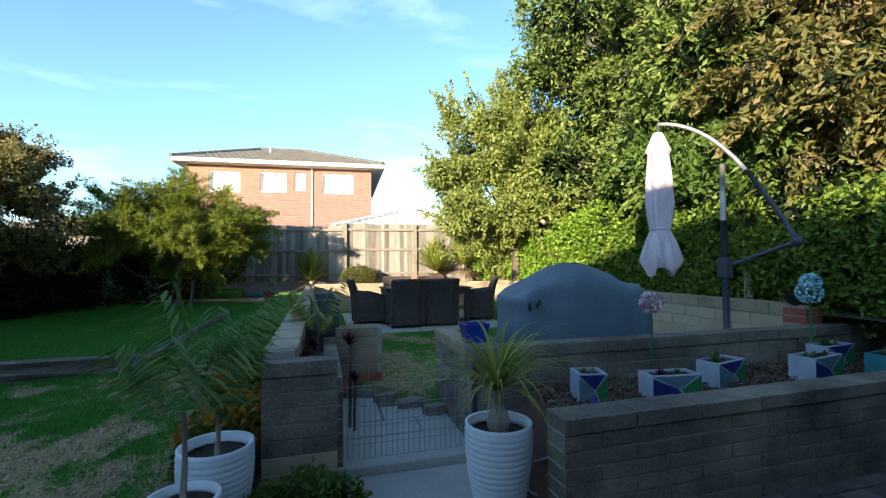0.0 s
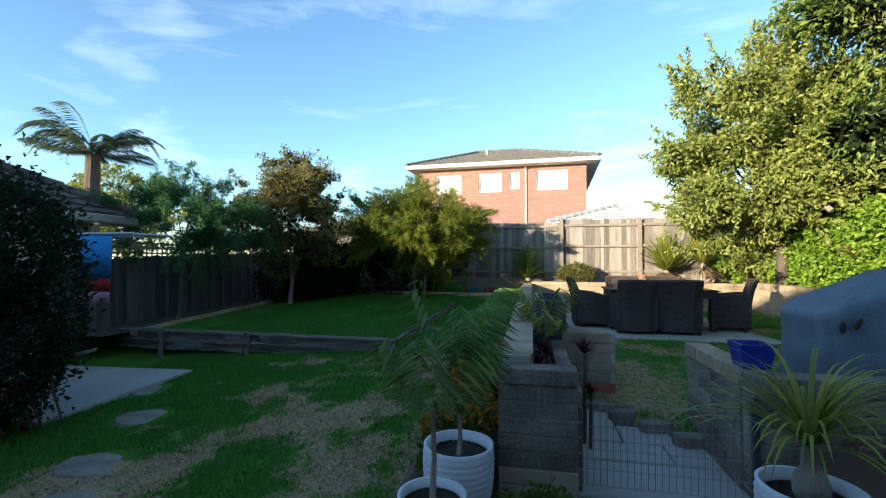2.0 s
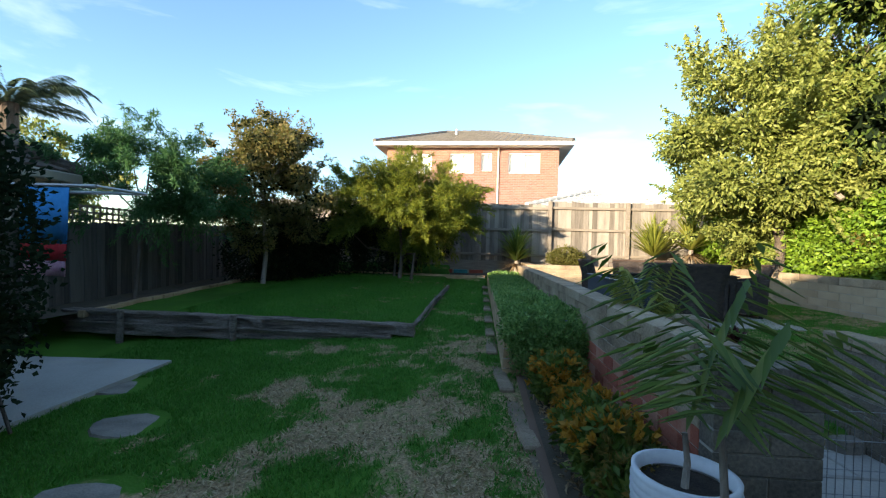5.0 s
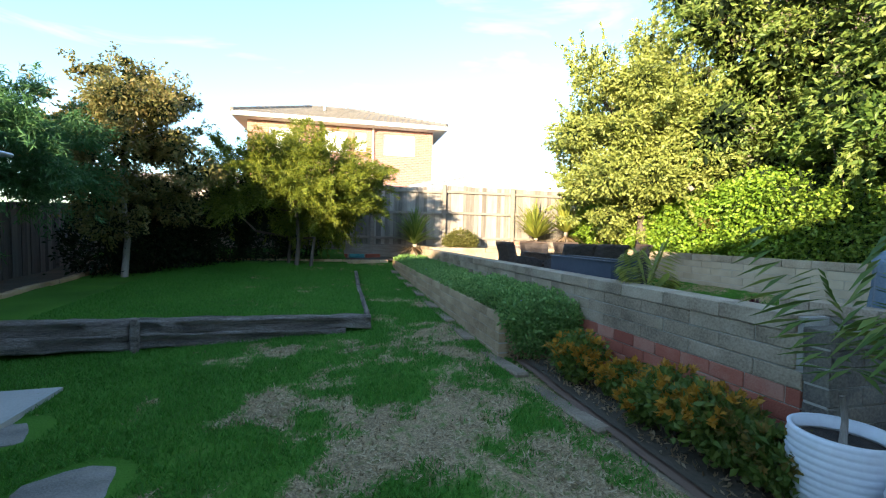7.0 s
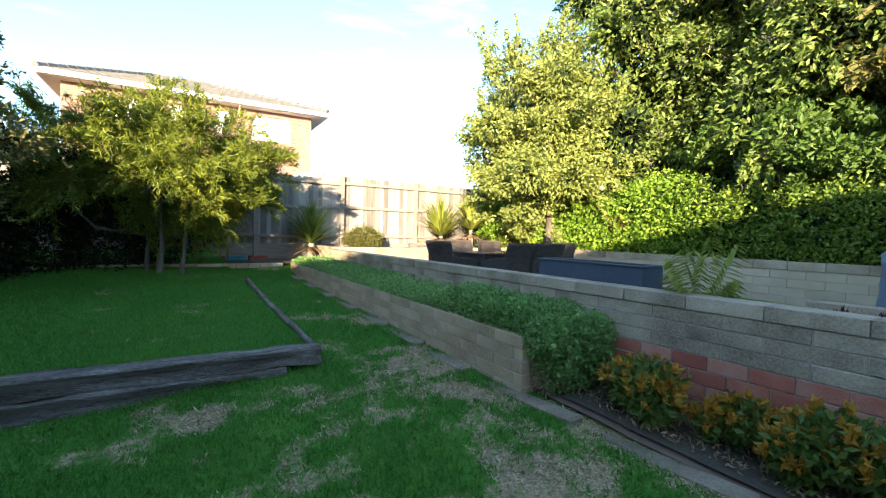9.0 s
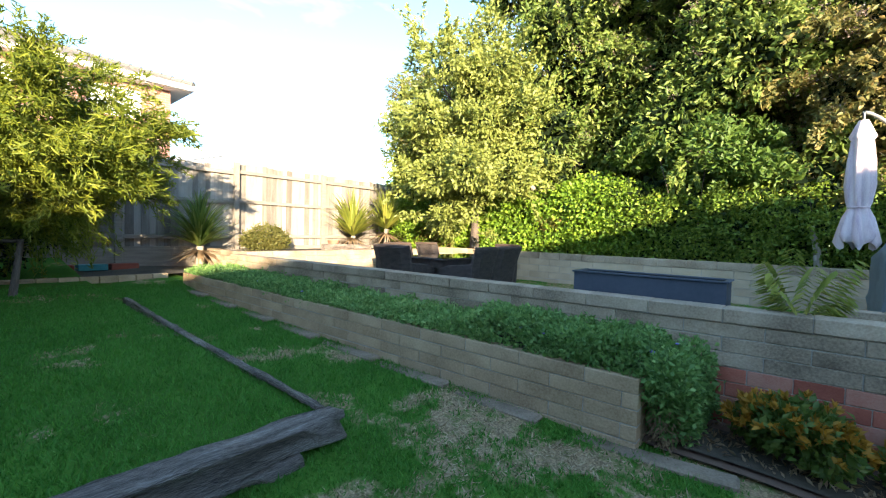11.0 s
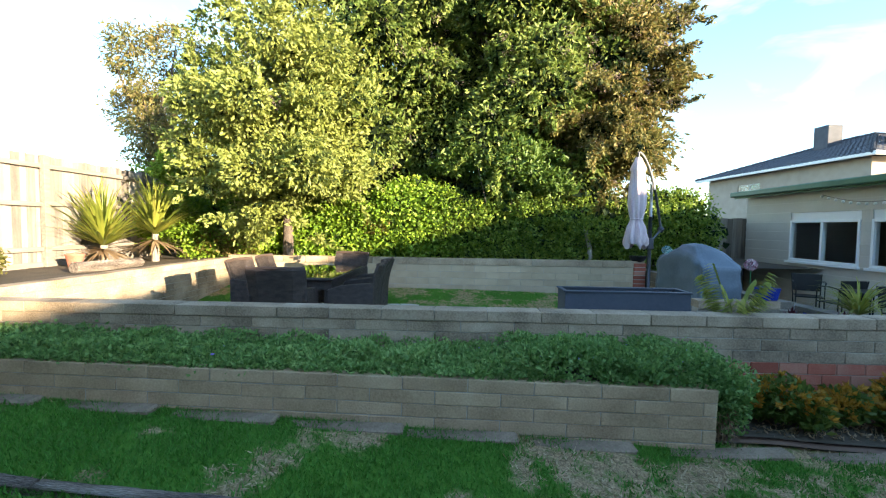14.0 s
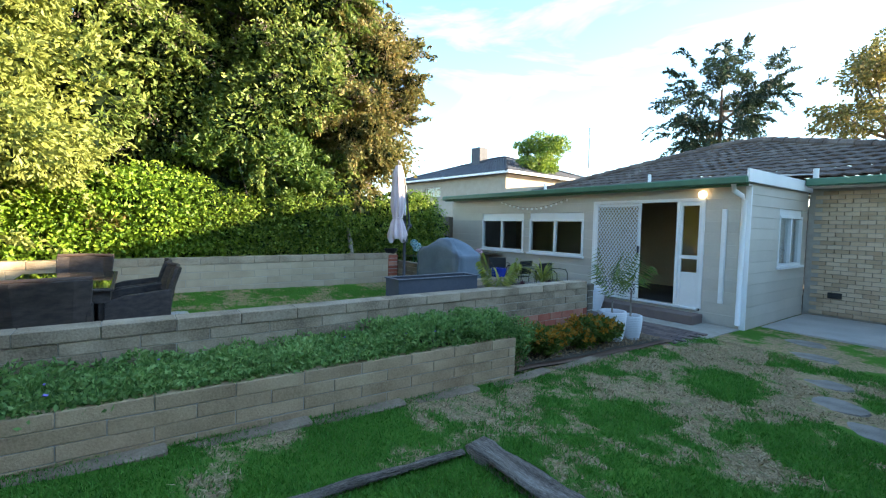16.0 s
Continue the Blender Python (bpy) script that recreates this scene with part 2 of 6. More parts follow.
M["steel_pale"] = mat("pale_grey_arm", [(0.30, 0.30, 0.30), (0.42, 0.42, 0.41)], rough=0.4, scale=3, fine=30, bump=0.02, metal=0.5)
M["canvas"] = mat("faded_mauve_canvas", [(0.40, 0.31, 0.36), (0.55, 0.45, 0.48), (0.66, 0.58, 0.58)], rough=0.85, scale=5, fine=60, bump=0.3, stretch=(3, 3, 0.5))
M["wire"] = mat("galvanised_wire", [(0.25, 0.25, 0.25), (0.38, 0.38, 0.38)], rough=0.4, scale=3, fine=30, bump=0, metal=0.8)
M["black_iron"] = mat("black_iron", [(0.012, 0.012, 0.013), (0.03, 0.03, 0.03)], rough=0.5, scale=5, fine=50, bump=0.05)
M["bark"] = mat("tree_bark", [(0.07, 0.055, 0.045), (0.17, 0.135, 0.11)], rough=0.95, scale=4, fine=30, bump=0.9, stretch=(4, 4, 0.8), bump_dist=0.03)
M["bark_pale"] = mat("pale_bark", [(0.22, 0.18, 0.15), (0.36, 0.31, 0.26)], rough=0.95, scale=4, fine=30, bump=0.7, stretch=(4, 4, 0.8), bump_dist=0.02)
LEAVES = {
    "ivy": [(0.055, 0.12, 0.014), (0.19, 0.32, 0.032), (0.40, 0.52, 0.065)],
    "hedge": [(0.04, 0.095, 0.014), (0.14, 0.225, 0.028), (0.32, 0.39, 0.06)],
    "olive_tree": [(0.085, 0.12, 0.026), (0.24, 0.28, 0.065), (0.44, 0.46, 0.14)],
    "big_tree": [(0.045, 0.095, 0.02), (0.15, 0.215, 0.045), (0.34, 0.38, 0.11)],
    "brown_tree": [(0.07, 0.085, 0.028), (0.18, 0.17, 0.05), (0.33, 0.22, 0.09)],
    "glossy": [(0.04, 0.085, 0.016), (0.095, 0.165, 0.03), (0.19, 0.27, 0.06)],
    "wattle": [(0.06, 0.095, 0.012), (0.155, 0.195, 0.022), (0.31, 0.32, 0.04)],
    "feather": [(0.03, 0.09, 0.03), (0.06, 0.16, 0.05), (0.12, 0.24, 0.09)],
    # near-black: shade within crowns and below trees is put into this colour
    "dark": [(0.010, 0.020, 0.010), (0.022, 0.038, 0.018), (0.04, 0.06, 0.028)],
    "creeper": [(0.065, 0.15, 0.035), (0.17, 0.32, 0.085), (0.36, 0.50, 0.17)],
    "gold": [(0.20, 0.14, 0.02), (0.48, 0.24, 0.03), (0.68, 0.34, 0.05)],
    "photinia_green": [(0.05, 0.10, 0.02), (0.11, 0.17, 0.03), (0.22, 0.24, 0.05)],
    "gold_palm": [(0.12, 0.17, 0.03), (0.27, 0.30, 0.05), (0.46, 0.42, 0.10)],
    "seed_head": [(0.12, 0.085, 0.08), (0.24, 0.18, 0.165), (0.38, 0.29, 0.26)],
    "photinia": [(0.05, 0.085, 0.02), (0.17, 0.15, 0.035), (0.42, 0.22, 0.06)],
    "olive_bush": [(0.06, 0.07, 0.02), (0.14, 0.14, 0.035), (0.22, 0.19, 0.06)],
    "palm": [(0.035, 0.09, 0.02), (0.07, 0.15, 0.03), (0.15, 0.22, 0.045)],
    "yucca": [(0.05, 0.10, 0.02), (0.12, 0.19, 0.035), (0.28, 0.30, 0.08)],
    "blue_palm": [(0.05, 0.09, 0.06), (0.10, 0.15, 0.09), (0.18, 0.22, 0.12)],
    "burgundy": [(0.035, 0.008, 0.012), (0.07, 0.014, 0.02), (0.12, 0.03, 0.03)],
    "succulent": [(0.10, 0.16, 0.07), (0.20, 0.26, 0.11), (0.36, 0.22, 0.14)],
    "pine": [(0.015, 0.03, 0.018), (0.03, 0.055, 0.03), (0.05, 0.08, 0.045)],
    "dry_leaf": [(0.20, 0.13, 0.07), (0.32, 0.22, 0.13), (0.42, 0.32, 0.20)],
}
# the dark leaf also loses sheen, which keeps its painted shade deep
for _k, _c in LEAVES.items():
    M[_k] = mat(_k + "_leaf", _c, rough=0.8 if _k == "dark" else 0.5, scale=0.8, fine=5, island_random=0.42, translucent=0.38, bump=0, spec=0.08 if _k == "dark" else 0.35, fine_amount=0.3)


def brick_wall_mat(name, c1, c2, mortar):
    m = bpy.data.materials.new(name)
    m.use_nodes = True
    n, l = m.node_tree.nodes, m.node_tree.links
    b = n["Principled BSDF"]
    tc = n.new("ShaderNodeTexCoord")
    sep = n.new("ShaderNodeSeparateXYZ")
    add = n.new("ShaderNodeMath")
    comb = n.new("ShaderNodeCombineXYZ")
    l.new(tc.outputs["Object"], sep.inputs[0])
    l.new(sep.outputs["X"], add.inputs[0])
    l.new(sep.outputs["Y"], add.inputs[1])
    l.new(add.outputs[0], comb.inputs["X"])
    l.new(sep.outputs["Z"], comb.inputs["Y"])
    br = n.new("ShaderNodeTexBrick")
    br.inputs["Color1"].default_value, br.inputs["Color2"].default_value, br.inputs["Mortar"].default_value = (*c1, 1), (*c2, 1), (*mortar, 1)
    br.inputs["Scale"].default_value = 1.0
    br.inputs["Mortar Size"].default_value = 0.008
    br.inputs["Brick Width"].default_value, br.inputs["Row Height"].default_value = 0.24, 0.086
    l.new(comb.outputs[0], br.inputs["Vector"])
    nz = n.new("ShaderNodeTexNoise")
    nz.inputs["Scale"].default_value = 0.8
    mx = n.new("ShaderNodeMix")
    mx.data_type, mx.blend_type = "RGBA", "MULTIPLY"
    mx.inputs["Factor"].default_value = 0.35
    l.new(br.outputs["Color"], mx.inputs["A"])
    l.new(nz.outputs["Color"], mx.inputs["B"])
    l.new(mx.outputs["Result"], b.inputs["Base Color"])
    bp = n.new("ShaderNodeBump")
    bp.invert = True
    bp.inputs["Strength"].default_value, bp.inputs["Distance"].default_value = 0.5, 0.01
    l.new(br.outputs["Fac"], bp.inputs["Height"])
    l.new(bp.outputs["Normal"], b.inputs["Normal"])
    b.inputs["Roughness"].default_value = 0.9
    return m


M["house_brick"] = brick_wall_mat("neighbour_red_brick", (0.30, 0.135, 0.095), (0.37, 0.19, 0.135), (0.36, 0.29, 0.25))


# ---- builders ----
def part(name, bm, material, parent=None, label="", smooth=False):
    me = bpy.data.meshes.new(name)
    bm.to_mesh(me)
    bm.free()
    if smooth:
        me.shade_smooth()
    me.materials.append(material)
    ob = new(name, me)
    ob.parent = parent
    if label:
        tagged(ob, label)
    return ob


def thing(name, label, category, x=0, y=0, z=0, rz=0, group="", kind=""):
    ob = new(name)
    ob.empty_display_size = 0.1
    ob.matrix_world = pose(x, y, z, 0, 0, rz)
    return tagged(ob, label, category, group, kind)


def box(bm, x0, x1, y0, y1, z0, z1, bev=0.0):
    r = bmesh.ops.create_cube(bm, size=1.0)
    vs = r["verts"]
    for v in vs:
        v.co = Vector((x0 + (v.co.x + 0.5) * (x1 - x0), y0 + (v.co.y + 0.5) * (y1 - y0), z0 + (v.co.z + 0.5) * (z1 - z0)))
    if bev:
        bmesh.ops.bevel(bm, geom=list({e for v in vs for e in v.link_edges}), offset=bev, segments=1, affect="EDGES", profile=0.5)
    return bm


def boxes(*rows, bev=0.0):
    bm = bmesh.new()
    for r in rows:
        b2 = bmesh.new()
        box(b2, *r, bev=bev)
        me = bpy.data.meshes.new("tmp")
        b2.to_mesh(me)
        b2.free()
        bm.from_mesh(me)
        bpy.data.meshes.remove(me)
    return bm


def tube(bm, pts, radii, sides=8, cap=True):
    """A tube through points, with a radius at each."""
    pts = [Vector(p) for p in pts]
    if not hasattr(radii, "__len__"):
        radii = [radii] * len(pts)
    rings = []
    up = Vector((0, 0, 1))
    for i, p in enumerate(pts):
        d = (pts[min(i + 1, len(pts) - 1)] - pts[max(i - 1, 0)]).normalized()
        a = d.cross(up if abs(d.z) < 0.95 else Vector((1, 0, 0))).normalized()
        b = d.cross(a).normalized()
        rings.append([bm.verts.new(p + (a * math.cos(q) + b * math.sin(q)) * radii[i]) for q in (2 * math.pi * k / sides for k in range(sides))])
    for r0, r1 in zip(rings, rings[1:]):
        for k in range(sides):
            bm.faces.new((r0[k], r0[(k + 1) % sides], r1[(k + 1) % sides], r1[k]))
    if cap:
        bm.faces.new(rings[0])
        bm.faces.new(rings[-1][::-1])
    return bm


def lathe(profile, sides=32):
    bm = bmesh.new()
    rings = [[bm.verts.new((r * math.cos(2 * math.pi * k / sides), r * math.sin(2 * math.pi * k / sides), z)) for k in range(sides)] for r, z in profile]
    for r0, r1 in zip(rings, rings[1:]):
        for k in range(sides):
            bm.faces.new((r0[k], r0[(k + 1) % sides], r1[(k + 1) % sides], r1[k]))
    bm.faces.new(rings[0][::-1])
    return bm


_piece_meshes = {}


def piece_mesh(dx, dy, dz, ch, material):
    """A chamfered block centred on its own origin; alike pieces share it."""
    key = (round(dx, 3), round(dy, 3), round(dz, 3), ch, material.name)
    if key not in _piece_meshes:
        bm = bmesh.new()
        box(bm, -dx / 2, dx / 2, -dy / 2, dy / 2, -dz / 2, dz / 2, bev=ch)
        me = bpy.data.meshes.new("piece")
        bm.to_mesh(me)
        bm.free()
        me.materials.append(material)
        _piece_meshes[key] = me
    return _piece_meshes[key]


def piece(name, parent, me, x, y, z, rz=0.0, rx=0.0, ry=0.0):
    ob = new(name, me)
    ob.parent = parent
    ob.matrix_basis = pose(x, y, z, rx, ry, rz)
    return ob


def mesh_np(name, verts, faces, material, parent=None, smooth=False):
    me = bpy.data.meshes.new(name)
    verts = np.asarray(verts, np.float32)
    faces = np.asarray(faces, np.int32)
    k = faces.shape[1]
    me.vertices.add(len(verts))
    me.vertices.foreach_set("co", verts.ravel())
    me.loops.add(faces.size)
    me.loops.foreach_set("vertex_index", faces.ravel())
    me.polygons.add(len(faces))
    me.polygons.foreach_set("loop_start", np.arange(0, faces.size, k, dtype=np.int32))
    me.update(calc_edges=True)
    me.validate()
    if smooth:
        me.shade_smooth()
    me.materials.append(material)
    ob = new(name, me)
    ob.parent = parent
    return ob


RNG = np.random.default_rng(7)


def leaf_mesh(name, centres, normals, length, width, material, parent=None, droop=0.25, spread=0.7):
    """Many small leaves, each a folded blade of two quads' worth of triangles, at the given places."""
    n = len(centres)
    d = normals + RNG.normal(0, spread, (n, 3))
    d[:, 2] -= droop
    d /= np.linalg.norm(d, axis=1, keepdims=True) + 1e-9
    s = np.cross(d, RNG.normal(0, 1, (n, 3)))
    s /= np.linalg.norm(s, axis=1, keepdims=True) + 1e-9
    u = np.cross(s, d)
    ln = length * RNG.uniform(0.65, 1.3, (n, 1))
    wd = width * RNG.uniform(0.7, 1.25, (n, 1))
    base, tip = centres - d * ln * 0.5, centres + d * ln * 0.5 - u * ln * 0.12
    left, right = centres - s * wd * 0.5 + u * wd * 0.18, centres + s * wd * 0.5 + u * wd * 0.18
    v = np.stack([base, right, tip, left], 1).reshape(-1, 3)
    q = np.arange(n)[:, None] * 4
    f = np.concatenate([q + (0, 1, 2), q + (0, 2, 3)])
    return mesh_np(name, v, f, material, parent)


def blob_points(n, clumps, shell=0.55):
    """Leaf places over a set of clumps (x, y, z, rx, ry, rz): denser towards each clump's surface."""
    clumps = np.asarray(clumps, float)
    w = clumps[:, 3] * clumps[:, 4] + clumps[:, 4] * clumps[:, 5]
    which = RNG.choice(len(clumps), n, p=w / w.sum())
    d = RNG.normal(0, 1, (n, 3))
    d /= np.linalg.norm(d, axis=1, keepdims=True)
    r = RNG.uniform(0, 1, n) ** (1 / 3) * (1 - shell) + shell
    r *= 1 + np.abs(RNG.normal(0, 0.16, n)) * (RNG.uniform(0, 1, n) < 0.45)
    p = clumps[which, :3] + d * r[:, None] * clumps[which, 3:]
    return p, d


def crown_clumps(cx, cy, cz, rx, ry, rz, count, size, seed):
    """Clumps scattered over an uneven crown, more of them towards its outside."""
    g = np.random.default_rng(seed)
    out = []
    for _ in range(count):
        d = g.normal(0, 1, 3)
        d /= np.linalg.norm(d)
        r = g.uniform(0.3, 1.12) ** 0.65
        s = size * g.choice([g.uniform(0.35, 0.7), g.uniform(0.7, 1.35)])
        if g.uniform() < 0.25:
            r, s = g.uniform(1.0, 1.2), size * g.uniform(0.28, 0.45)
        out.append((cx + d[0] * r * rx, cy + d[1] * r * ry, cz + d[2] * r * rz, s, s, s * g.uniform(0.6, 0.9)))
    return out


def tree(name, label, x, y, z, height, crown, clump, count, leaves, leaf, leaf_len, leaf_wid, trunk_r, seed, bark="bark", lean=(0, 0), shell=0.35, category="tree", inner=0, sprays=None, seeds=0, stems=1):
    """A tapered trunk with limbs that reach into the clumps of its crown, and many small leaves."""
    g = np.random.default_rng(seed)
    t = thing(name, label, category, x, y, z)
    cz, rx, ry, rz = crown
    cl = crown_clumps(lean[0], lean[1], cz, rx, ry, rz, count, clump, seed)
    bm = bmesh.new()
    top = Vector((lean[0] * 0.8, lean[1] * 0.8, cz + rz * 0.3))
    trunk = [Vector((0, 0, -0.1)), Vector((0.05, 0.02, cz * 0.3)), Vector((lean[0] * 0.4, lean[1] * 0.4, cz * 0.62)), top]
    tube(bm, trunk, [trunk_r * 1.25, trunk_r, trunk_r * 0.75, trunk_r * 0.25], 9)
    part("trunk", bm, M[bark], t, smooth=True)
    for c in cl[: min(len(cl), 14)]:
        k = g.uniform(0.35, 0.85)
        s = trunk[1].lerp(top, k)
        e = Vector(c[:3])
        mid = s.lerp(e, 0.5) + Vector((0, 0, -0.08 * (e - s).length))
        part("limb", tube(bmesh.new(), [s, mid, e], [trunk_r * 0.45, trunk_r * 0.28, trunk_r * 0.08], 6), M[bark], t, smooth=True)
    for k in range(stems - 1):
        sx, sy = g.normal(0, 0.35, 2)
        e = Vector(cl[20 + k][:3])
        part("side_trunk", tube(bmesh.new(), [Vector((sx, sy * 0.4, -0.1)), Vector((sx * 1.1 + 0.05, sy * 0.5, cz * 0.35)), e.lerp(Vector((sx, sy, 0)), 0.4), e], [trunk_r, trunk_r * 0.8, trunk_r * 0.6, trunk_r * 0.15], 8), M[bark], t, smooth=True)
    p, d = blob_points(leaves, cl, shell)
    if sprays:
        ns, sl, nl, rise = sprays
        which = g.integers(0, len(cl), ns)
        c = np.array(cl)[which]
        out = (c[:, :3] - (lean[0], lean[1], cz)) / (rx, ry, rz)
        out += g.normal(0, 0.45, (ns, 3))
        out[:, 2] += rise * 0.6
        out /= np.linalg.norm(out, axis=1, keepdims=True)
        o = c[:, :3] + out * c[:, 3:] * 0.7
        s = g.uniform(0, 1, (ns, nl, 1)) * sl * g.uniform(0.5, 1.3, (ns, 1, 1))
        sag = np.zeros((ns, nl, 3))
        sag[:, :, 2] = (s[:, :, 0] ** 2) * (0.5 if rise < 0.5 else 0.1)
        w = g.normal(0, 0.05, (ns, nl, 3)) * (1.2 - s / (sl * 1.3))
        p2 = (o[:, None, :] + out[:, None, :] * s + w - sag).reshape(-1, 3)
        d2 = np.repeat(out, nl, axis=0)
        p, d = np.concatenate([p, p2]), np.concatenate([d, d2])
    if seeds:
        c = np.array(cl)[g.integers(0, len(cl), seeds)]
        o = g.normal(0, 1, (seeds, 3))
        o /= np.linalg.norm(o, axis=1, keepdims=True)
        o = c[:, :3] + o * c[:, 3:] * g.uniform(0.95, 1.15, (seeds, 1))
        sp = np.repeat(o, 34, axis=0) + g.normal(0, 1, (seeds * 34, 3)) * (0.075, 0.075, 0.06)
        tagged(leaf_mesh("seed_growth", sp, g.normal(0, 1, (seeds * 34, 3)), 0.035, 0.022, M["seed_head"], t), "dusky brown seed heads", kind="stuff")
    leaf_mesh("crown", p, d, leaf_len, leaf_wid, M[leaf], t)
    # big near-black filler leaves: the crown's inner shade put into their colour
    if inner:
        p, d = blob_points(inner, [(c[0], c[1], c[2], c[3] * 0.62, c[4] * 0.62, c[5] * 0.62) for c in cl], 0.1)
        leaf_mesh("shade_fill_leaves", p, d, leaf_len * 2.4, leaf_wid * 3.0, M["dark" if leaf != "wattle" else "feather"], t)
    return t


def frond_verts(length, arch, leaflets, leaf_len, seed, lift=1.0, flat=0.6):
    """The leaflets of one arching palm frond that starts at the origin and goes out along +x."""
    g = np.random.default_rng(seed)
    vs, fs = [], []
    for i in range(leaflets):
        k = (i + 1.5) / (leaflets + 1)
        px = length * k * (1 - 0.15 * k)
        pz = lift * length * (k - arch * k * k)
        ll = leaf_len * (0.45 + 1.1 * math.sin(math.pi * min(1, k * 0.85 + 0.1))) * g.uniform(0.85, 1.1)
        for side in (-1, 1):
            dx, dy, dz = 0.62, side * flat, -0.18 - 0.3 * k + g.uniform(-0.08, 0.08)
            w = 0.011 + 0.006 * g.uniform()
            b = np.array([px, 0, pz])
            e = b + ll * np.array([dx, dy, dz])
            m = (b + e) / 2 + np.array([0, 0, 0.05 * ll])
            q = np.array([w * 0.8, -side * w * 0.5, 0])
            o = len(vs)
            vs += [b, m + q, e, m - q]
            fs += [(o, o + 1, o + 2), (o, o + 2, o + 3)]
    return np.array(vs), fs


def rosette(name, parent, material, count, length, width, seed, z=0.0, up=0.9, bend=0.8, segs=4):
    """Strap leaves springing from one point, arching outwards."""
    g = np.random.default_rng(seed)
    vs, fs = [], []
    for i in range(count):
        a = g.uniform(0, 2 * math.pi)
        el = g.uniform(0.1, 1.0) * up + 0.12
        ln = length * g.uniform(0.7, 1.1)
        da = np.array([math.cos(a), math.sin(a), 0])
        sd = np.array([-math.sin(a), math.cos(a), 0])
        o = len(vs)
        p = np.array([0, 0, z])
        ang = el * math.pi / 2
        for s in range(segs + 1):
            k = s / segs
            w = width * (1 - k) ** 0.7 * (0.6 + 0.4 * min(1, k * 4)) + 0.001
            vs += [p - sd * w / 2, p + sd * w / 2]
            ang2 = ang - bend * k * k * 1.5
            p = p + (da * math.cos(ang2) + np.array([0, 0, math.sin(ang2)])) * ln / segs
        for s in range(segs):
            q = o + 2 * s
            fs.append((q, q + 1, q + 3, q + 2))
    return mesh_np(name, np.array(vs), fs, material, parent)


# ---- ground ----
def ease(y, stops):
    """Height along a run of (place, height) stops."""
    for (a, u), (b, v) in zip(stops, stops[1:]):
        if y <= b:
            return u + (v - u) * max(0.0, (y - a) / (b - a))
    return stops[-1][1]


KERB_RUN = [(-2.6, -0.12), (0.5, -0.10), (2.6, -0.08), (5.5, 0.035), (7.4, 0.14), (12.0, 0.35), (13.2, 0.50), (15.0, 0.52)]
FALL_RUN = [(-2.6, 0.01), (0.5, 0.02), (3.0, 0.042), (5.0, 0.056), (7.4, 0.058), (15.0, 0.03)]


def lawn_z(x, y):
    """Height of the lower lawn, falling away from the kerb, and of the raised one behind the sleepers."""
    if x < -2.66 and y > 7.5:
        return 0.195 + 0.036 * (y - 7.5) + 0.10 * max(0.0, y - 12.0)
    return ease(y, KERB_RUN) - ease(y, FALL_RUN) * max(0.0, min(5.2, -1.75 - x))


def wear_at(x, y, amount, scale=0.75):
    a = noise.noise(Vector((x * scale, y * scale, 3.1))) + 0.5 * noise.noise(Vector((x * scale * 2.7, y * scale * 2.7, 8.2))) + 0.45 * noise.noise(Vector((x * 6, y * 6, 1.7)))
    return max(0.0, min(1.0, (a + amount) * 2.2))


def lawn_wear(x, y):
    """Bare, dry turf on the worn way from the door; lush elsewhere."""
    d = abs(x + 2.65 - 0.12 * (y - 3)) / 1.6
    worn = 0.44 - 0.35 * d * d - 0.12 * max(0, y - 3.4)
    if y > 7.5 and x < -2.66:
        worn = -0.42
    elif y > 5.5:
        worn = max(worn, -0.16 - 0.03 * max(0.0, y - 8))
    if x < -4.6:
        worn -= 0.4
    return wear_at(x, y, worn, 1.25)


def sheet(name, x0, x1, y0, y1, step, zf, material, label, wear=None, category="ground"):
    nx, ny = int((x1 - x0) / step) + 1, int((y1 - y0) / step) + 1
    xs, ys = np.linspace(x0, x1, nx), np.linspace(y0, y1, ny)
    vs = [(x, y, zf(x, y) + 0.012 * noise.noise(Vector((x * 2.3, y * 2.3, 0)))) for y in ys for x in xs]
    i = np.arange(nx * ny).reshape(ny, nx)
    f = np.stack([i[:-1, :-1], i[:-1, 1:], i[1:, 1:], i[1:, :-1]], -1).reshape(-1, 4)
    ob = mesh_np(name, vs, f, material, smooth=True)
    if wear:
        a = ob.data.attributes.new("wear", "FLOAT", "POINT")
        a.data.foreach_set("value", np.array([wear(v[0], v[1]) for v in vs], np.float32))
    return tagged(ob, label, category, kind="structure")


part("ground", boxes((-250, 250, -250, 250, -0.6, -0.35)), M["earth"])
tagged(bpy.data.objects["ground"], "bare earth reaching past the neighbouring houses", "ground", kind="structure")
sheet("lawn", -8.25, -1.45, -2.55, 14.85, 0.07, lawn_z, M["lawn"], "patchy green lawn with worn dry straw-coloured turf", lawn_wear)


def terrace_z(x, y):
    if x < 0.66 and y < 5.42 - 1.2 * x:
        return 0.0
    return 0.15 + 0.05 * max(0.0, min(1.0, (y - 5.5) / 3.0)) + 0.13 * max(0.0, x - 3.0)


def terrace_wear(x, y):
    return wear_at(x, y, 0.18 if y < 8.3 else 0.0, 1.2) * 0.75


sheet("terrace_lawn", -0.62, 4.2, 3.98, 12.6, 0.08, terrace_z, M["lawn"], "thin green terrace lawn with dry brown patches", terrace_wear)


STONES = [(-5.34, 5.64), (-4.56, 4.83), (-4.0, 3.86), (-3.62, 3.32), (-3.3, 2.57), (-2.9, 1.36), (-2.6, 0.5)]


